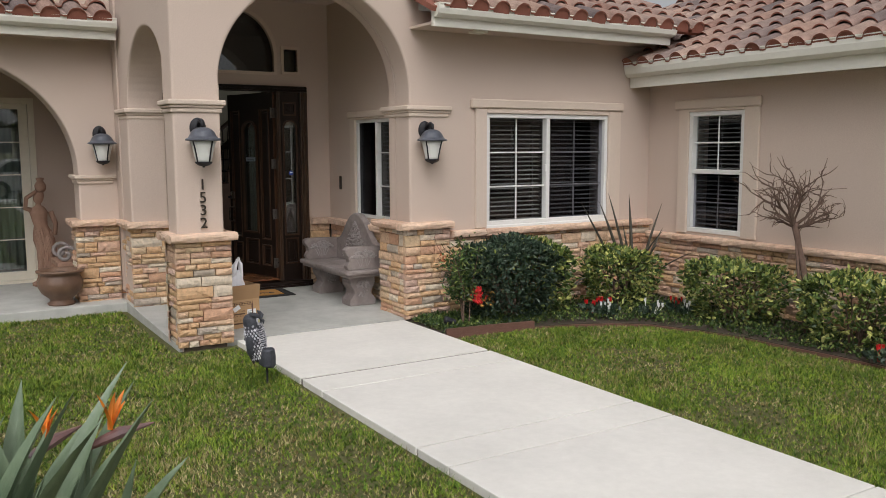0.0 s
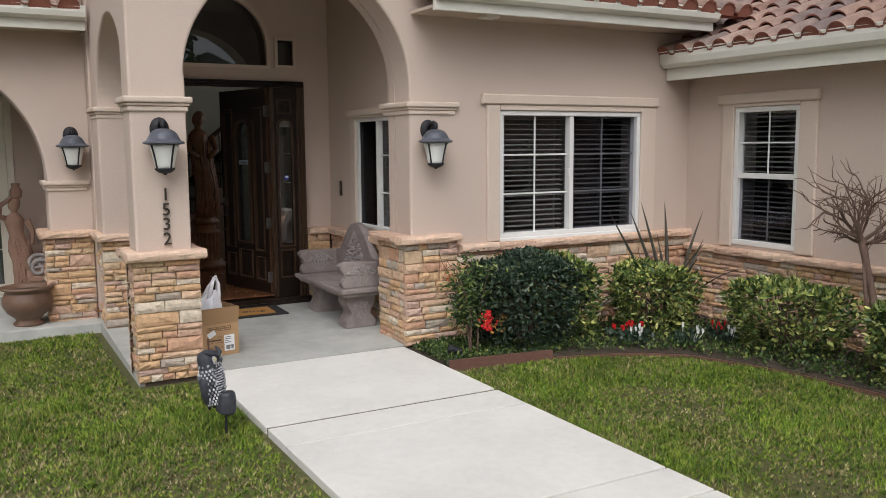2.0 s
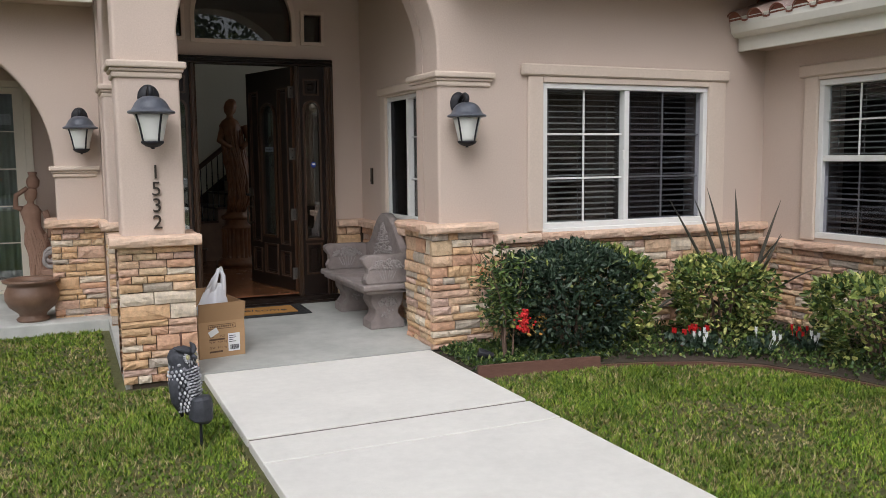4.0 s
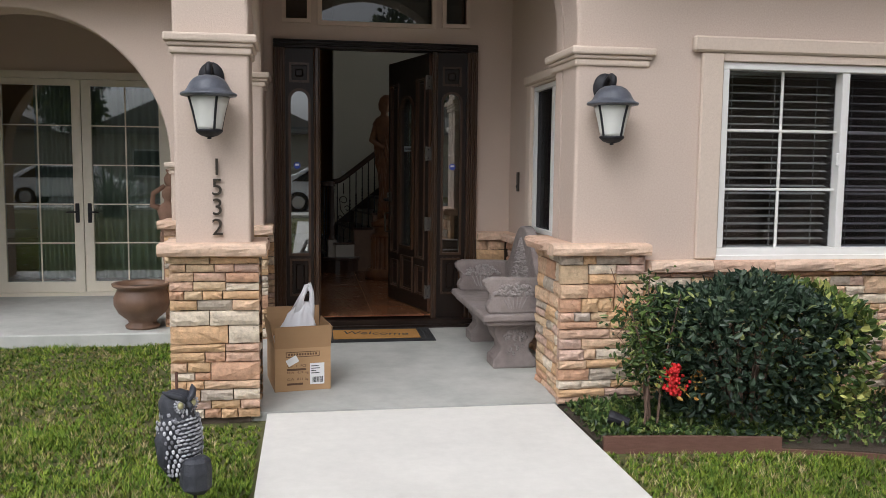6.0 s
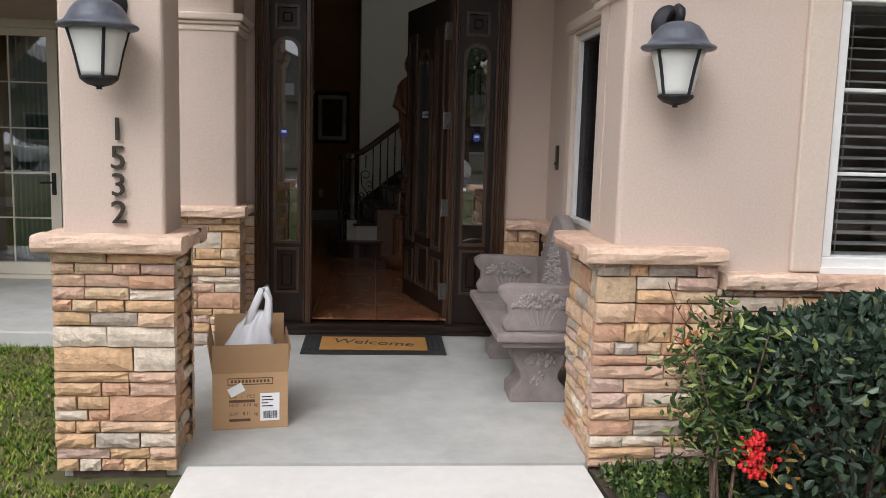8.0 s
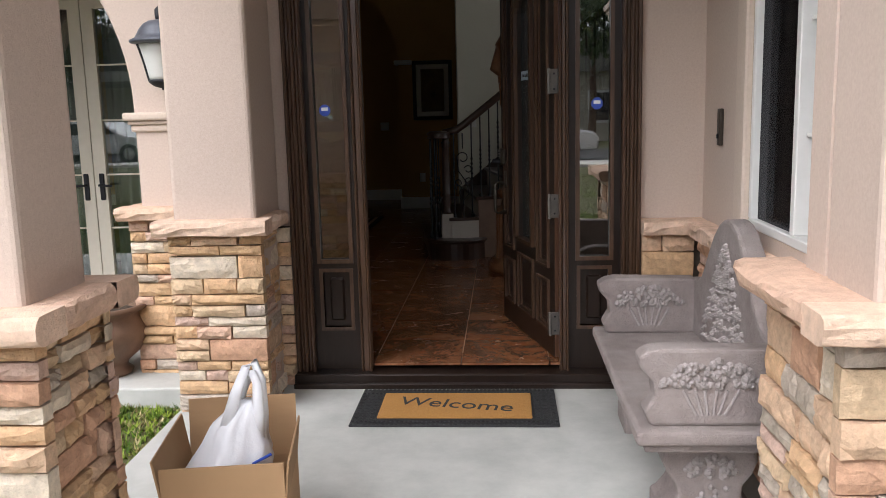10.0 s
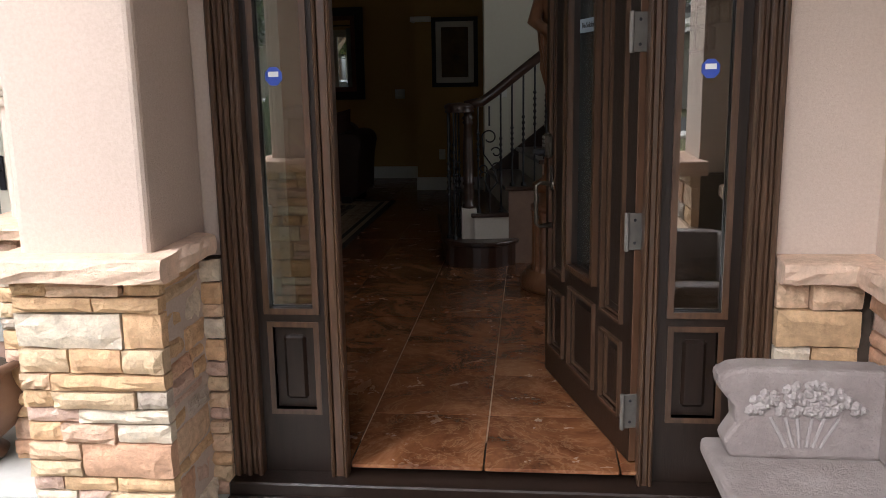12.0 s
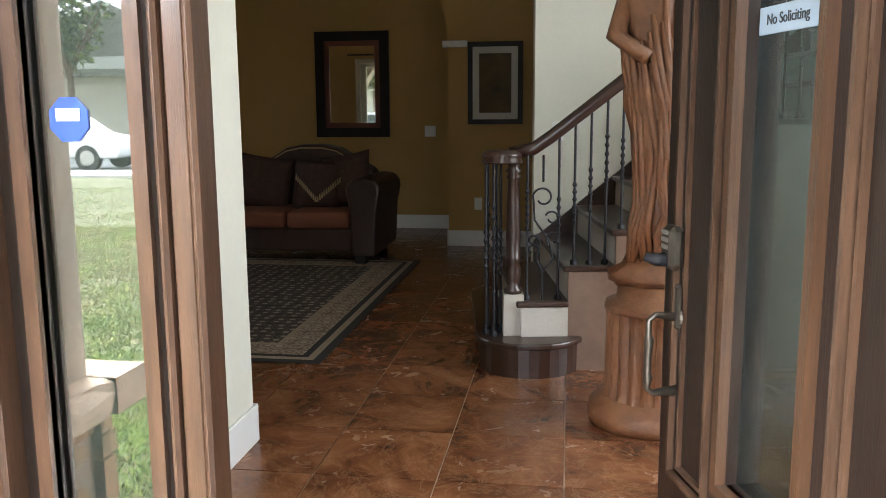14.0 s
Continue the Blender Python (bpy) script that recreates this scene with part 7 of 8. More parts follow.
    tube(bm, [spot(u0, 0.045, zb + 0.14), spot(u0 + 0.05, 0.045, zb + 0.2), spot(u0 + 0.03, 0.045, m - 0.06), spot(u0 - 0.04, 0.045, m + 0.04), spot(u0 - 0.045, 0.045, m + 0.13)] + curl(u0, m + 0.15, 0.05, 170, -150), 0.005, 6)
    tube(bm, [spot(u0, 0.045, zb + 0.14), spot(u0 - 0.03, 0.045, zb + 0.2)] + curl(u0 - 0.045, zb + 0.25, 0.03, -60, 240), 0.005, 6)
    tube(bm, curl(u0 + 0.05, m - 0.05, 0.035, 230, -90), 0.005, 6)
    tube(bm, curl(u0 - 0.045, m - 0.06, 0.03, -40, 270), 0.005, 6)
    tube(bm, curl(u0 + 0.045, m + 0.05, 0.035, 160, -170), 0.005, 6)
    part("scroll_panel", bm, M["iron"], root, "black iron scrollwork")
    # wall on the far side
    w = bmesh.new()
    for z1, uu in ((CEIL, (0.19, 4.2)),):
        a = [spot(uu[0], 1.13, FLOOR - 0.1), spot(uu[1], 1.13, FLOOR - 0.1), spot(uu[1], 1.23, FLOOR - 0.1), spot(uu[0], 1.23, FLOOR - 0.1)]
        lo, hi = [w.verts.new(p) for p in a], [w.verts.new((p[0], p[1], z1)) for p in a]
        w.faces.new(hi), w.faces.new(list(reversed(lo)))
        for i in range(4):
            j = (i + 1) % 4
            w.faces.new((lo[i], lo[j], hi[j], hi[i]))
    setting("wall_stairs", w, M["cream_wall"], "cream painted wall along the stairs", "wall")
    sw = thing("light_switch", *spot(0.33, 1.128, 1.30), "white wall switch beside the stairs", "switch", rz=PHI)
    part("switch_plate", boxed(-0.035, 0.035, -0.008, 0, -0.058, 0.058, 0.003), M["white"], sw)
    part("rocker", boxed(-0.015, 0.015, -0.012, -0.006, -0.03, 0.03, 0.003), M["white"], sw)


M["side_wood"] = mat("stair_side", (0.13, 0.075, 0.05), (0.24, 0.155, 0.11), 8, 0.4, 0.1, 30, big=1.5)
staircase()


def pedestal(x, y):
    root = thing("pedestal", x, y, FLOOR, "carved wooden fluted pedestal under a statue", "pedestal")
    bm = bmesh.new()
    lathe(bm, [(0.25, 0.0), (0.255, 0.03), (0.25, 0.075), (0.225, 0.085), (0.22, 0.11)], 40)
    part("plinth", bm, M["carved"], root, "", True)
    bm = bmesh.new()
    lathe(bm, [(0.195, 0.10), (0.185, 0.14), (0.183, 0.43), (0.19, 0.47)], 180, (0, 0, 0), 1, 1, lambda a, z: 1 + 0.075 * abs(math.sin(10 * a)) - 0.055)
    part("fluted_shaft", bm, M["carved"], root)
    bm = bmesh.new()
    lathe(bm, [(0.186, 0.465), (0.196, 0.475), (0.19, 0.50), (0.15, 0.512), (0.14, 0.575), (0.02, 0.58)], 40)
    part("capital", bm, M["carved"], root, "", True)


pedestal(4.265, 13.26)
draped_figure("statue", 4.27, 13.26, FLOOR + 0.581, 1.52, M["carved"], "tall carved wooden draped statue on a pedestal", False, 9)


def sofa():
    root = thing("sofa", 0, 0, FLOOR, "dark brown leather camelback sofa with rust seat cushions", "sofa")
    x0, x1, y0, y1 = 0.15, 2.39, 16.62, 17.58
    part("base", boxed(x0 + 0.1, x1 - 0.1, y0 + 0.08, y1, 0.09, 0.30, 0.03, 3), M["leather"], root)
    for a, b in ((x0, x0 + 0.30), (x1 - 0.30, x1)):
        bm = bmesh.new()
        cx = (a + b) / 2
        loop = [(a + 0.05, 0.07), (b - 0.05, 0.07), (b - 0.03, 0.45), (b, 0.60), (b - 0.01, 0.67), (b - 0.06, 0.71), (cx, 0.725), (a + 0.06, 0.71), (a + 0.01, 0.67), (a, 0.62), (a + 0.03, 0.45)]
        extrude_poly(bm, loop, y0, y1 - 0.05)
        arm = part("arm", bm, M["leather"], root)
        soften(arm, 0.03, 3, 30)
    bm = bmesh.new()
    c = 1.60
    loop = [(x0 + 0.2, 0.30), (x1 - 0.2, 0.30), (x1 - 0.2, 0.72)] + [(c + d, h) for d, h in ((0.55, 0.76), (0.48, 0.80), (0.38, 0.86), (0.24, 0.945), (0.10, 0.975), (-0.10, 0.975), (-0.24, 0.945), (-0.38, 0.86), (-0.48, 0.80), (-0.62, 0.78))] + [(x0 + 0.2, 0.74)]
    extrude_poly(bm, loop, y1 - 0.26, y1)
    back = part("backrest", bm, M["leather"], root)
    soften(back, 0.04, 3, 30)
    n = 3
    w = (x1 - x0 - 0.56) / n
    for k in range(n):
        a = x0 + 0.28 + k * w
        part("seat_cushion", boxed(a + 0.005, a + w - 0.005, y0 + 0.05, y1 - 0.28, 0.29, 0.435, 0.04, 3), M["rust_cloth"], root, "rust red seat cushion", True)
    for x in (x0 + 0.15, x1 - 0.18):
        for y in (y0 + 0.06, y1 - 0.12):
            bm = bmesh.new()
            box(bm, x - 0.05, x + 0.05, y - 0.05, y + 0.05, 0.004, 0.09, 0.012)
            part("foot", bm, M["frame_black"], root)
    bm = bmesh.new()
    tube(bm, [(c + d, y1 - 0.262, h - 0.03) for d, h in ((0.38, 0.86), (0.24, 0.945), (0.10, 0.975), (-0.10, 0.975), (-0.24, 0.945), (-0.38, 0.86))], 0.006, 6)
    part("nail_trim", bm, M["gold"], root, "brass nailhead trim")
    return root


sofa()


def cushion(x, y, z, size, tilt, yaw, roll, label, fringe):
    root = thing("throw_pillow", x, y, z, label, "pillow", "sofa pillows")
    root.matrix_world = pose(x, y, z, tilt, roll, yaw)
    bm = bmesh.new()
    n = 10
    g = {}
    for side in (1, -1):
        for i in range(n + 1):
            for j in range(n + 1):
                u, v = 2 * i / n - 1, 2 * j / n - 1
                t = ((1 - u * u) * (1 - v * v)) ** 0.45
                edge_ = abs(u) == 1 or abs(v) == 1
                if edge_ and side < 0:
                    g[side, i, j] = g[1, i, j]
                else:
                    g[side, i, j] = bm.verts.new((size * u * (1 - 0.06 * (1 - v * v)) / 2, side * 0.085 * t, size * v * (1 - 0.06 * (1 - u * u)) / 2))
        for i in range(n):
            for j in range(n):
                q = (g[side, i, j], g[side, i + 1, j], g[side, i + 1, j + 1], g[side, i, j + 1])
                bm.faces.new(q if side < 0 else tuple(reversed(q)))
    part("cover", bm, M["dark_cloth"], root, "", True)
    if fringe:
        bm = bmesh.new()
        for k in range(22):
            t = k / 21
            a = Vector((-size * 0.42 + size * 0.84 * t, -0.075, size * (0.16 - 0.42 * (1 - abs(2 * t - 1)))))
            tube(bm, [a, a + Vector((0.004, -0.004, -0.05))], [0.006, 0.010], 5)
        part("fringe", bm, M["gold"], root, "pale tasselled trim")
    return root


cushion(1.72, 17.12, FLOOR + 0.62, 0.46, -16, 8, 4, "dark damask pillow with tasselled trim on the sofa", True)
cushion(1.96, 17.18, FLOOR + 0.66, 0.50, -14, -14, -10, "dark damask pillow leaning in the sofa corner", False)
cushion(1.20, 17.16, FLOOR + 0.64, 0.50, -16, 6, 8, "dark brown pillow leaning on the sofa back", False)
cushion(0.72, 17.16, FLOOR + 0.62, 0.46, -16, 12, -6, "dark damask pillow on the sofa seat", True)


def rug():
    root = thing("rug", 0, 0, FLOOR, "patterned beige and black woven rug on tile", "rug")
    x0, x1, y0, y1 = 0.35, 2.68, 13.83, 16.86
    part("ground_weave", boxed(x0, x1, y0, y1, 0.001, 0.008, 0.002), M["rug_dark"], root, "black outer edge")
    def band(o, i, mat_key, z):
        part("border_band", slab(rect(x0 + o, x1 - o, y0 + o, y1 - o), [rect(x0 + i, x1 - i, y0 + i, y1 - i)], 0.007, z, "z"), M[mat_key], root, "woven border band")
    band(0.05, 0.09, "rug_band", 0.0092)
    band(0.09, 0.13, "rug_dark", 0.0088)
    band(0.13, 0.30, "rug_pattern", 0.0092)
    band(0.30, 0.34, "rug_band", 0.0094)
    part("field", boxed(x0 + 0.34, x1 - 0.34, y0 + 0.34, y1 - 0.34, 0.006, 0.0092), M["rug_field"], root, "small repeating floral field")


def motif(name, a, b, c, scale):
    m = bpy.data.materials.new(name)
    m.use_nodes = True
    nt = m.node_tree
    tc, vo = nt.nodes.new("ShaderNodeTexCoord"), nt.nodes.new("ShaderNodeTexVoronoi")
    vo.inputs["Scale"].default_value, vo.inputs["Randomness"].default_value = scale, 0.35
    nt.links.new(tc.outputs["Object"], vo.inputs["Vector"])
    p = nt.nodes["Principled BSDF"]
    col = ramp(nt, vo.outputs["Distance"], [(0.0, a), (0.22, a), (0.3, b), (0.45, c), (0.62, b)])
    fine = ramp(nt, noise_tex(nt, 160, 4), [(0.3, (0.7,) * 3), (0.7, (1.1,) * 3)])
    nt.links.new(mixc(nt, 1.0, col, fine, "MULTIPLY"), p.inputs["Base Color"])
    p.inputs["Roughness"].default_value = 0.97
    return m


M["rug_field"] = motif("rug_field", (0.32, 0.265, 0.195), (0.035, 0.029, 0.025), (0.11, 0.085, 0.06), 13)
M["rug_pattern"] = motif("rug_pattern", (0.42, 0.34, 0.24), (0.20, 0.12, 0.075), (0.36, 0.30, 0.22), 11)
rug()


def wall_frame(name, x0, x1, z0, z1, y, border, inner, label, category, material, mat2, fill):
    root = thing(name, 0, y, 0, label, category)
    part("frame", slab(rect(x0, x1, z0, z1), [rect(x0 + border, x1 - border, z0 + border, z1 - border)], -0.035, -0.001), material, root)
    part("inner_frame", slab(rect(x0 + border, x1 - border, z0 + border, z1 - border), [rect(x0 + border + inner, x1 - border - inner, z0 + border + inner, z1 - border - inner)], -0.024, -0.001), mat2, root)
    b = border + inner
    return root, part(fill, boxed(x0 + b, x1 - b, -0.016, -0.002, z0 + b, z1 - b), M["mirror" if fill == "mirror_glass" else "art"], root)


wall_frame("picture", 2.995, 3.50, 1.30, 2.045, PIC_Y, 0.045, 0.06, "black framed abstract picture with a pale mat", "picture", M["frame_black"], M["plaster"], "artwork")
wall_frame("mirror", 1.20, 2.01, 1.15, 2.27, FAR_Y, 0.10, 0.055, "tall wall mirror in a dark cherry frame", "mirror", M["frame_black"], M["frame_red"], "mirror_glass")
for nm, x, y, z, lab in (("light_switch", 2.45, FAR_Y, 1.21, "white double wall switch on ochre wall"), ("power_outlet", 3.09, PIC_Y, 0.56, "white power outlet on ochre wall")):
    o = thing(nm, x, y, z, lab, "switch" if nm[0] == "l" else "outlet")
    wd = 0.06 if nm[0] == "l" else 0.036
    part("wall_plate", boxed(-wd, wd, -0.008, -0.001, -0.058, 0.058, 0.003), M["white"], o)
    part("insert", boxed(-wd * 0.5, wd * 0.5, -0.012, -0.006, -0.033, 0.033, 0.003), M["white"], o)

# ---- across the street, seen in the glass ----
setting("road", boxed(-60, 60, -16, -8, -0.16, -0.045), M["asphalt"], "grey asphalt street", "road")
setting("pavement_street", boxed(-60, 60, -8, -6.4, -0.14, 0.02), M["concrete"], "pale concrete street sidewalk", "pavement")


def neighbour_house(x, y, w, d, h, label):
    root = thing("house", x, y, -0.05, label, "house", "houses across the street")
    part("wall", boxed(-w / 2, w / 2, -d, 0, 0, h), M["siding"], root)
    bm = bmesh.new()
    extrude_poly(bm, [(-w * 0.56, h), (w * 0.56, h), (0, h + w * 0.26)], -d - 0.4, 0.4)
    part("roof", bm, M["grey_roof"], root, "grey shingle gable roof")
    for k in (-1, 1):
        wn_ = part("window", boxed(k * w * 0.25 - 0.8, k * w * 0.25 + 0.8, 0.001, 0.06, 0.9, 2.1), M["car_glass"], root)
        part("frame", slab(rect(k * w * 0.25 - 0.9, k * w * 0.25 + 0.9, 0.8, 2.2), [rect(k * w * 0.25 - 0.8, k * w * 0.25 + 0.8, 0.9, 2.1)], 0.0, 0.09), M["white"], wn_)
    part("gable_panel", boxed(-w * 0.16, w * 0.16, 0.401, 0.43, h + 0.3, h + 0.8), M["white"], root)
    return root


neighbour_house(-1.5, -22, 11, 9, 2.9, "pale single-storey house with a grey gable roof")
neighbour_house(12, -23, 13, 9, 3.0, "pale house with a grey roof across the street")
neighbour_house(-15.3, -22.5, 12, 9, 3.0, "pale house with a grey gable roof down the street")


def parked_car(x, y):
    root = thing("car", x, y, -0.045, "white car parked at the kerb", "car")
    bm = bmesh.new()
    extrude_poly(bm, [(-2.2, 0.32), (2.2, 0.32), (2.25, 0.62), (2.1, 0.82), (1.2, 0.95), (0.55, 1.38), (-1.1, 1.42), (-1.9, 1.0), (-2.2, 0.92), (-2.27, 0.6)], -0.88, 0.88)
    body = part("body", bm, M["car_paint"], root)
    soften(body, 0.08, 3, 25)
    for s in (-0.885, 0.885):
        bm = bmesh.new()
        extrude_poly(bm, [(-1.6, 0.98), (1.0, 0.98), (0.5, 1.32), (-1.0, 1.35)], s - 0.006, s + 0.006)
        part("side_window", bm, M["car_glass"], root)
        for wx in (-1.4, 1.4):
            bm = bmesh.new()
            tube(bm, [(wx, s * 0.8, 0.33), (wx, s * 1.01, 0.33)], 0.33, 24)
            wh = part("wheel", bm, M["rubber"], root)
            bm = bmesh.new()
            tube(bm, [(wx, s * 1.0, 0.33), (wx, s * 1.025, 0.33)], [0.21, 0.18], 16)
            part("rim", bm, M["steel"], wh)
    return root


parked_car(-4.6, -9.3)
parked_car(-9.6, -9.3)
parked_car(4.5, -9.4)


def street_tree(x, y, h, seed):
    root = thing("tree", x, y, -0.05, "leafy green street tree", "tree", "street trees")
    R = random.Random(seed)
    bm = bmesh.new()
    tube(bm, [(0, 0, 0), (0.05, 0.02, h * 0.25), (0.0, 0.05, h * 0.5)], [0.16, 0.13, 0.09], 8)
    for k in range(6):
        a = k * 1.05 + R.random()
        tube(bm, [(0, 0.03, h * 0.4), (h * 0.12 * math.cos(a), h * 0.12 * math.sin(a), h * 0.6), (h * 0.25 * math.cos(a), h * 0.25 * math.sin(a), h * 0.8)], [0.07, 0.045, 0.02], 6)
    part("trunk", bm, M["bark"], root)
    pts, nrm = [], []
    for c in range(16):
        cc = Vector((R.gauss(0, h * 0.16), R.gauss(0, h * 0.16), h * R.uniform(0.5, 0.95)))
        for _ in range(180):
            d = Vector((R.gauss(0, 1), R.gauss(0, 1), R.gauss(0, 1))).normalized()
            pts.append(tuple(cc + d * h * 0.11 * R.uniform(0.6, 1.1)))
            nrm.append(tuple(d))
    ob = new("crown", leaf_cloud("crown", pts, nrm, 0.28, 0.16, M["shrub"], seed))
    ob.parent = root


for k, (x, y, h) in enumerate(((-6.5, -18, 7), (7.5, -18, 8), (-15, -19, 7.5), (18, -18, 8))):
    street_tree(x, y, h, 70 + k)

# tall flax clump on the lawn behind the walker
cl = thing("flax", -1.9, -2.6, -0.05, "large green flax clump on the front lawn", "plant")
R = random.Random(77)
for k in range(120):
    bm = bmesh.new()
    blade(bm, (R.gauss(0, 0.16), R.gauss(0, 0.16), 0), R.uniform(0, 6.28), R.uniform(5, 52), R.uniform(1.0, 1.75), 0.034, R.uniform(10, 75))
    part("leaf", bm, M["strelitzia"], cl)


# ---- ledge stone plinths: each stone a piece ----
def stone_meshes(n, seed):
    out = []
    R = random.Random(seed)
    for k in range(n):
        bm = bmesh.new()
        nx, nz = 5, 3
        front = [[None] * (nz + 1) for _ in range(nx + 1)]
        for i in range(nx + 1):
            for j in range(nz + 1):
                rim = i in (0, nx) or j in (0, nz)
                x, z = i / nx, j / nz
                y = (0.17 + R.uniform(0, 0.15) if rim else 0.04 + R.uniform(-0.05, 0.10))
                if rim:
                    x += R.uniform(-0.004, 0.004)
                    z += R.uniform(-0.035, 0.02)
                else:
                    x += R.uniform(-0.05, 0.05)
                    z += R.uniform(-0.07, 0.07)
                front[i][j] = bm.verts.new((x, y, z))
        for i in range(nx):
            for j in range(nz):
                bm.faces.new((front[i][j], front[i + 1][j], front[i + 1][j + 1], front[i][j + 1]))
        rim = [front[i][0] for i in range(nx + 1)] + [front[nx][j] for j in range(1, nz + 1)] + [front[i][nz] for i in range(nx - 1, -1, -1)] + [front[0][j] for j in range(nz - 1, 0, -1)]
        back = [bm.verts.new((v.co.x, 1.0, v.co.z)) for v in rim]
        for a in range(len(rim)):
            b = (a + 1) % len(rim)
            bm.faces.new((rim[b], rim[a], back[a], back[b]))
        out.append(mesh_from("stone", bm, M["stone"], False))
    return out


STONES = stone_meshes(10, 2)


def cap_meshes(n, seed):
    """Coping stones: flat on top, with a chipped, bulging front edge."""
    R, out = random.Random(seed), []
    prof = [(1.0, 0.0), (0.22, 0.0), (0.07, 0.06), (0.02, 0.32), (0.0, 0.62), (0.05, 0.86), (0.16, 0.985), (0.34, 1.0), (1.0, 1.0)]
    for _ in range(n):
        bm = bmesh.new()
        nx, rows = 7, []
        for i in range(nx + 1):
            e = 0.03 if i in (0, nx) else 0.0
            row = []
            for k, (y, z) in enumerate(prof):
                free = 1 <= k <= 7
                row.append(bm.verts.new((i / nx, y + e + (R.uniform(-0.045, 0.055) if 1 < k < 7 else R.uniform(-0.03, 0.03) if free else 0), z + (R.uniform(-0.05, 0.05) if 1 < k < 6 else R.uniform(-0.025, 0.0) if free else 0))))
            rows.append(row)
        for p, q in zip(rows, rows[1:]):
            for k in range(len(prof) - 1):
                bm.faces.new((p[k], p[k + 1], q[k + 1], q[k]))
        bm.faces.new(rows[0]), bm.faces.new(list(reversed(rows[-1])))
        bmesh.ops.recalc_face_normals(bm, faces=list(bm.faces))
        out.append(mesh_from("cap_stone", bm, M["cap_stone"]))
    return out


CAPS = cap_meshes(6, 6)
TURN_OF = {"-y": 0, "+x": 90, "+y": 180, "-x": -90}
GAP = 0.006


def courses(R, z0, z1):
    """Bands of one course, and now and then of two, in which a tall stone may stand."""
    zs = [z0]
    while zs[-1] < z1 - 0.15:
        zs.append(zs[-1] + R.choice((0.045, 0.050, 0.055, 0.060, 0.064, 0.072, 0.086, 0.104, 0.115)))
    if z1 - zs[-1] > 0.09:
        zs.append(zs[-1] + 0.5 * (z1 - zs[-1]))
    zs.append(z1)
    return zs


def veneer(root, facing, x, y, length, zs, R):
    """Stones along one face: (x, y) is its left end, seen from outside."""
    base = pose(x, y, 0, 0, 0, TURN_OF[facing])

    def lay(u, l, a, b):
        d = 0.048 + R.uniform(0, 0.026)
        ob = new("stone", R.choice(STONES))
        ob.parent = root
        flip = R.random() < 0.5
        ob.matrix_local = base @ Matrix.Translation((u + GAP / 2 + (l - GAP if flip else 0), 0.07 - d, a + GAP / 2)) @ Matrix.Diagonal(((-1 if flip else 1) * (l - GAP), d, b - a - GAP, 1))

    for a, b in zip(zs, zs[1:]):
        u = 0.0
        double = b - a > 0.098
        while u < length - 0.001:
            l = R.choice((0.17, 0.22, 0.30) if double else (0.085, 0.10, 0.15, 0.18, 0.23, 0.29)) * R.uniform(0.9, 1.1)
            if length - u - l < 0.075:
                l = length - u
            if double and R.random() < 0.6:
                c = a + (b - a) * R.choice((0.45, 0.5, 0.56))
                for p, q in ((a, c), (c, b)):
                    if l > 0.2 and R.random() < 0.6:
                        k = l * R.uniform(0.36, 0.64)
                        lay(u, k, p, q), lay(u + k, l - k, p, q)
                    else:
                        lay(u, l, p, q)
            else:
                lay(u, l, a, b)
            u += l
    return base


def capping(root, facing, x, y, length, z, h, depth, R, piece=0.42):
    n = max(1, round(length / piece))
    base = pose(x, y, 0, 0, 0, TURN_OF[facing])
    l = length / n
    for k in range(n):
        ob = new("cap_stone", R.choice(CAPS))
        ob.parent = root
        ob.matrix_local = base @ Matrix.Translation((k * l + 0.0015, -0.004 + R.uniform(0, 0.004), z)) @ Matrix.Diagonal((l - 0.003, depth + 0.004, h, 1))


def plinth(name, core, faces, caps, z0, z1, seed, label):
    """core: backing box, shade between stones in its colour; faces: (facing, x, y, length); caps: (facing, x, y,
    length, depth).
    """
    R = random.Random(seed)
    x0, x1, y0, y1 = core
    root = setting(name, boxed(x0, x1, y0, y1, z0 - 0.05, z1), M["joint_shade"], label, "stone base")
    zs = courses(R, z0, z1)
    for f in faces:
        veneer(root, *f, zs, R)
    for f in caps:
        facing, x, y, length, depth = f
        capping(root, facing, x, y, length, z1, 0.07, depth, R)
    return root


# numbered column
plinth("plinth_column", (2.66, 3.04, 8.49, 8.79), [("-y", 2.605, 8.43, 0.49), ("+x", 3.095, 8.49, 0.36), ("-x", 2.605, 8.85, 0.36), ("+y", 3.095, 8.85, 0.49)],
       [("-y", 2.555, 8.38, 0.585, 0.13), ("+x", 3.14, 8.51, 0.27, 0.11), ("-x", 2.555, 8.78, 0.27, 0.11), ("+y", 3.14, 8.91, 0.585, 0.13)], -0.01, 0.915, 1, "tan and grey ledge stone base of the numbered column")
# right side of the portico
plinth("plinth_pier", (4.91, 5.33, 8.49, 9.0), [("-y", 4.845, 8.43, 0.525), ("-x", 4.845, 9.06, 0.57)],
       [("-y", 4.78, 8.385, 0.61, 0.13), ("-x", 4.78, 9.09, 0.575, 0.16)], 0.0, 0.905, 2, "tan and grey ledge stone base of the porch pier")
# under the front window
plinth("plinth_front", (5.34, 8.2, 8.497, 8.55), [("-y", 5.372, 8.435, 2.81)], [("-y", 5.392, 8.40, 2.79, 0.11)], -0.02, 0.80, 3, "tan and grey ledge stone base under the front window")
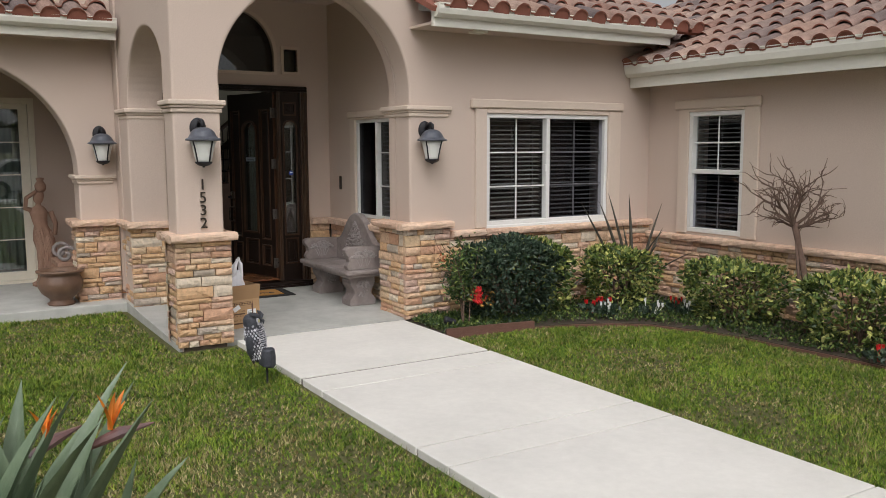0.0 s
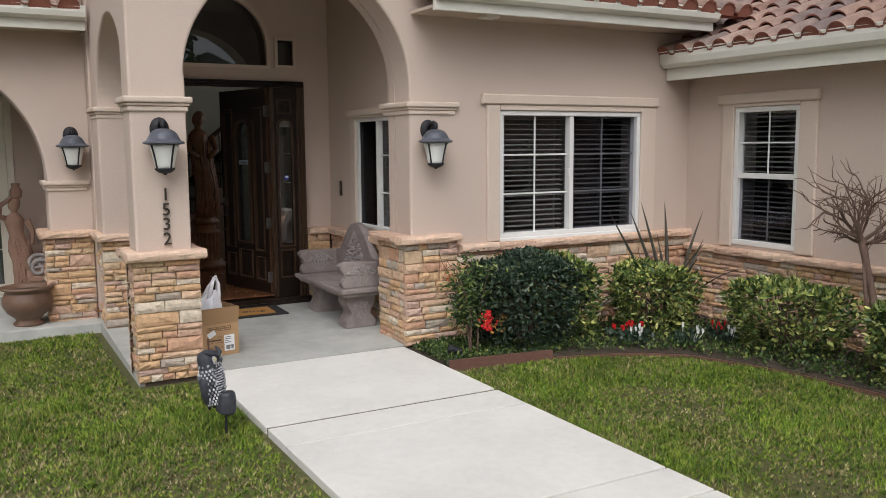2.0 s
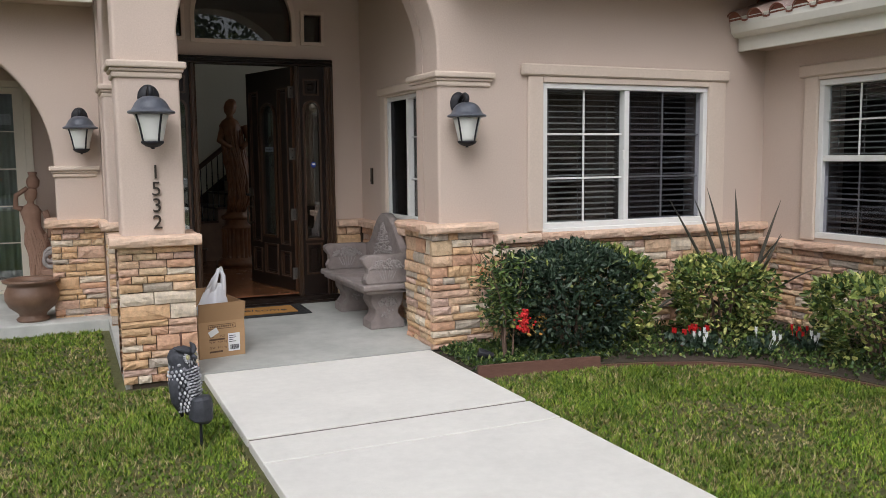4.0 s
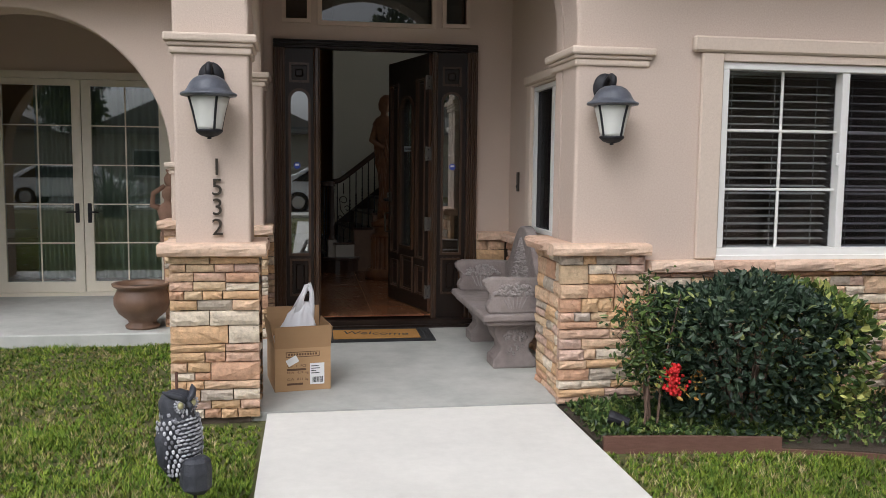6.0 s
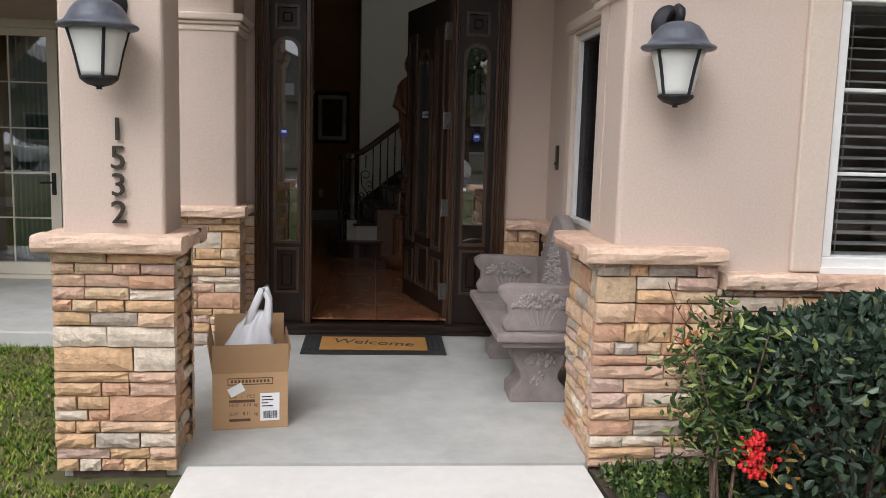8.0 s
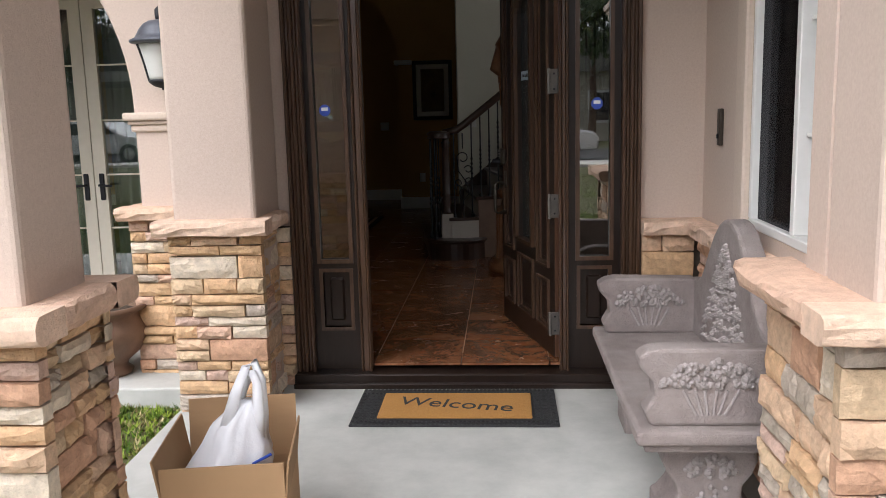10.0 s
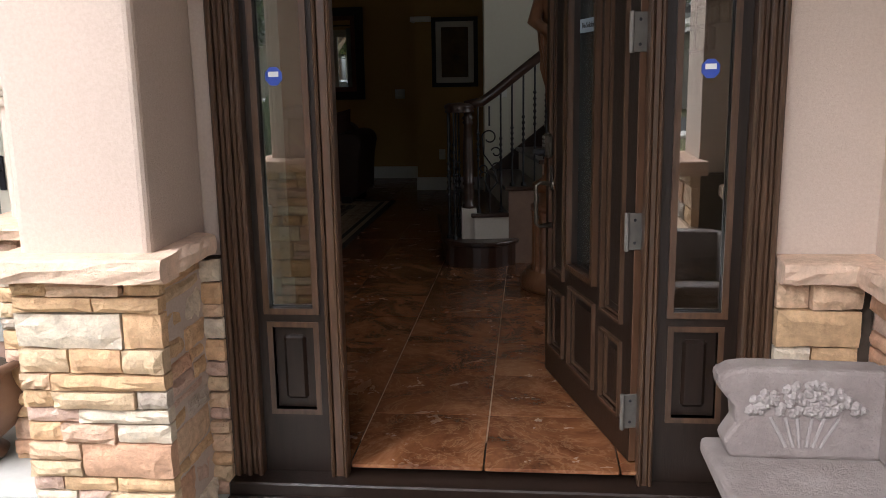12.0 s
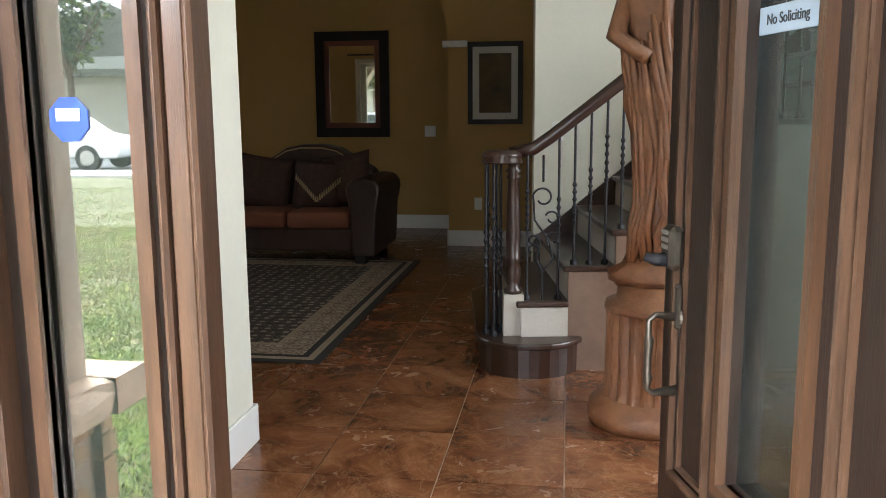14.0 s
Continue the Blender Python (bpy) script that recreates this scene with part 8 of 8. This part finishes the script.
# side wing
plinth("plinth_wing", (8.177, 8.25, -2.0, 8.49), [("-x", 8.115, 8.43, 6.4)], [("-x", 8.08, 8.43, 6.4, 0.11)], -0.02, 0.66, 4, "tan and grey ledge stone base of the side wing")
# pilaster beside the entrance
plinth("plinth_pilaster", (2.69, 3.0, 10.40, 10.79), [("-y", 2.63, 10.34, 0.43), ("+x", 3.06, 10.40, 0.31), ("-x", 2.63, 10.90, 0.50)],
       [("-y", 2.58, 10.295, 0.52, 0.12), ("+x", 3.10, 10.415, 0.30, 0.12), ("-x", 2.58, 10.92, 0.505, 0.12)], 0.0, 0.88, 5, "tan and grey ledge stone base beside the entrance")
plinth("plinth_reveal", (3.01, 3.096, 10.745, 10.80), [("-y", 3.0, 10.70, 0.097)], [], 0.06, 0.86, 6, "narrow strip of ledge stone at the entrance frame")
# loggia pier
plinth("plinth_loggia", (2.24, 2.62, 11.0, 11.33), [("-y", 2.18, 10.94, 0.45), ("-x", 2.18, 11.38, 0.38)], [("-y", 2.135, 10.895, 0.47, 0.12), ("-x", 2.135, 11.40, 0.39, 0.12)], 0.0, 0.88, 7, "tan and grey ledge stone base of the loggia pier")
plinth("plinth_loggia_side", (2.545, 2.61, 11.4, 12.8), [("-x", 2.485, 12.79, 1.40)], [("-x", 2.45, 12.79, 1.40, 0.12)], 0.06, 0.80, 10, "tan and grey ledge stone base in the loggia")
# entrance wall and porch side
plinth("plinth_entrance", (4.795, 5.08, 10.76, 10.80), [("-y", 4.793, 10.70, 0.245)], [("-y", 4.793, 10.665, 0.295, 0.13)], 0.06, 0.80, 8, "tan and grey ledge stone base at the entrance wall")
plinth("plinth_porch_side", (5.085, 5.1, 9.07, 10.70), [("-x", 5.03, 10.70, 1.60)], [("-x", 4.99, 10.665, 1.56, 0.10)], 0.04, 0.80, 9, "tan and grey ledge stone base along the porch wall")

# ---- indoor floor tiles ----
PIT = 0.442
bm = boxed(-0.5, 0.5, -0.5, 0.5, -1, 0, 0.012, 1)
for v in bm.verts:
    v.co = Vector((v.co.x * (PIT - 0.006), v.co.y * (PIT - 0.006), v.co.z * 0.012))
TILE_ME = mesh_from("floor_tile", bm, M["floor_tile"])
R = random.Random(6)
far_v, far_f = [], []
for i in range(-16, 10):
    for j in range(-1, 18):
        x, y = 3.475 + PIT * (i + 0.5), 11.225 + PIT * (j + 0.5)
        if x < HALL_L - 0.25 and y < 12.95 or y > FAR_Y + 0.2 or x > 7.3:
            continue
        z = FLOOR + R.uniform(-0.0006, 0.0006)
        if 2.2 < x < 5.4 and y < 17.8:
            ob = new("floor_tile", TILE_ME)
            ob.parent = FLOOR_OB
            ob.matrix_local = pose(x, y, z, R.uniform(-0.12, 0.12), R.uniform(-0.12, 0.12), R.choice((0, 90, 180, 270)))
        else:
            k = len(far_v)
            far_v += [(v.co.x + x, v.co.y + y, v.co.z + z) for v in TILE_ME.vertices]
            far_f += [[q + k for q in p.vertices] for p in TILE_ME.polygons]
me = bpy.data.meshes.new("floor_tiles")
me.from_pydata(far_v, [], far_f)
me.materials.append(M["floor_tile"])
ob = tagged(new("floor_tiles", me), kind="stuff")
ob.parent = FLOOR_OB
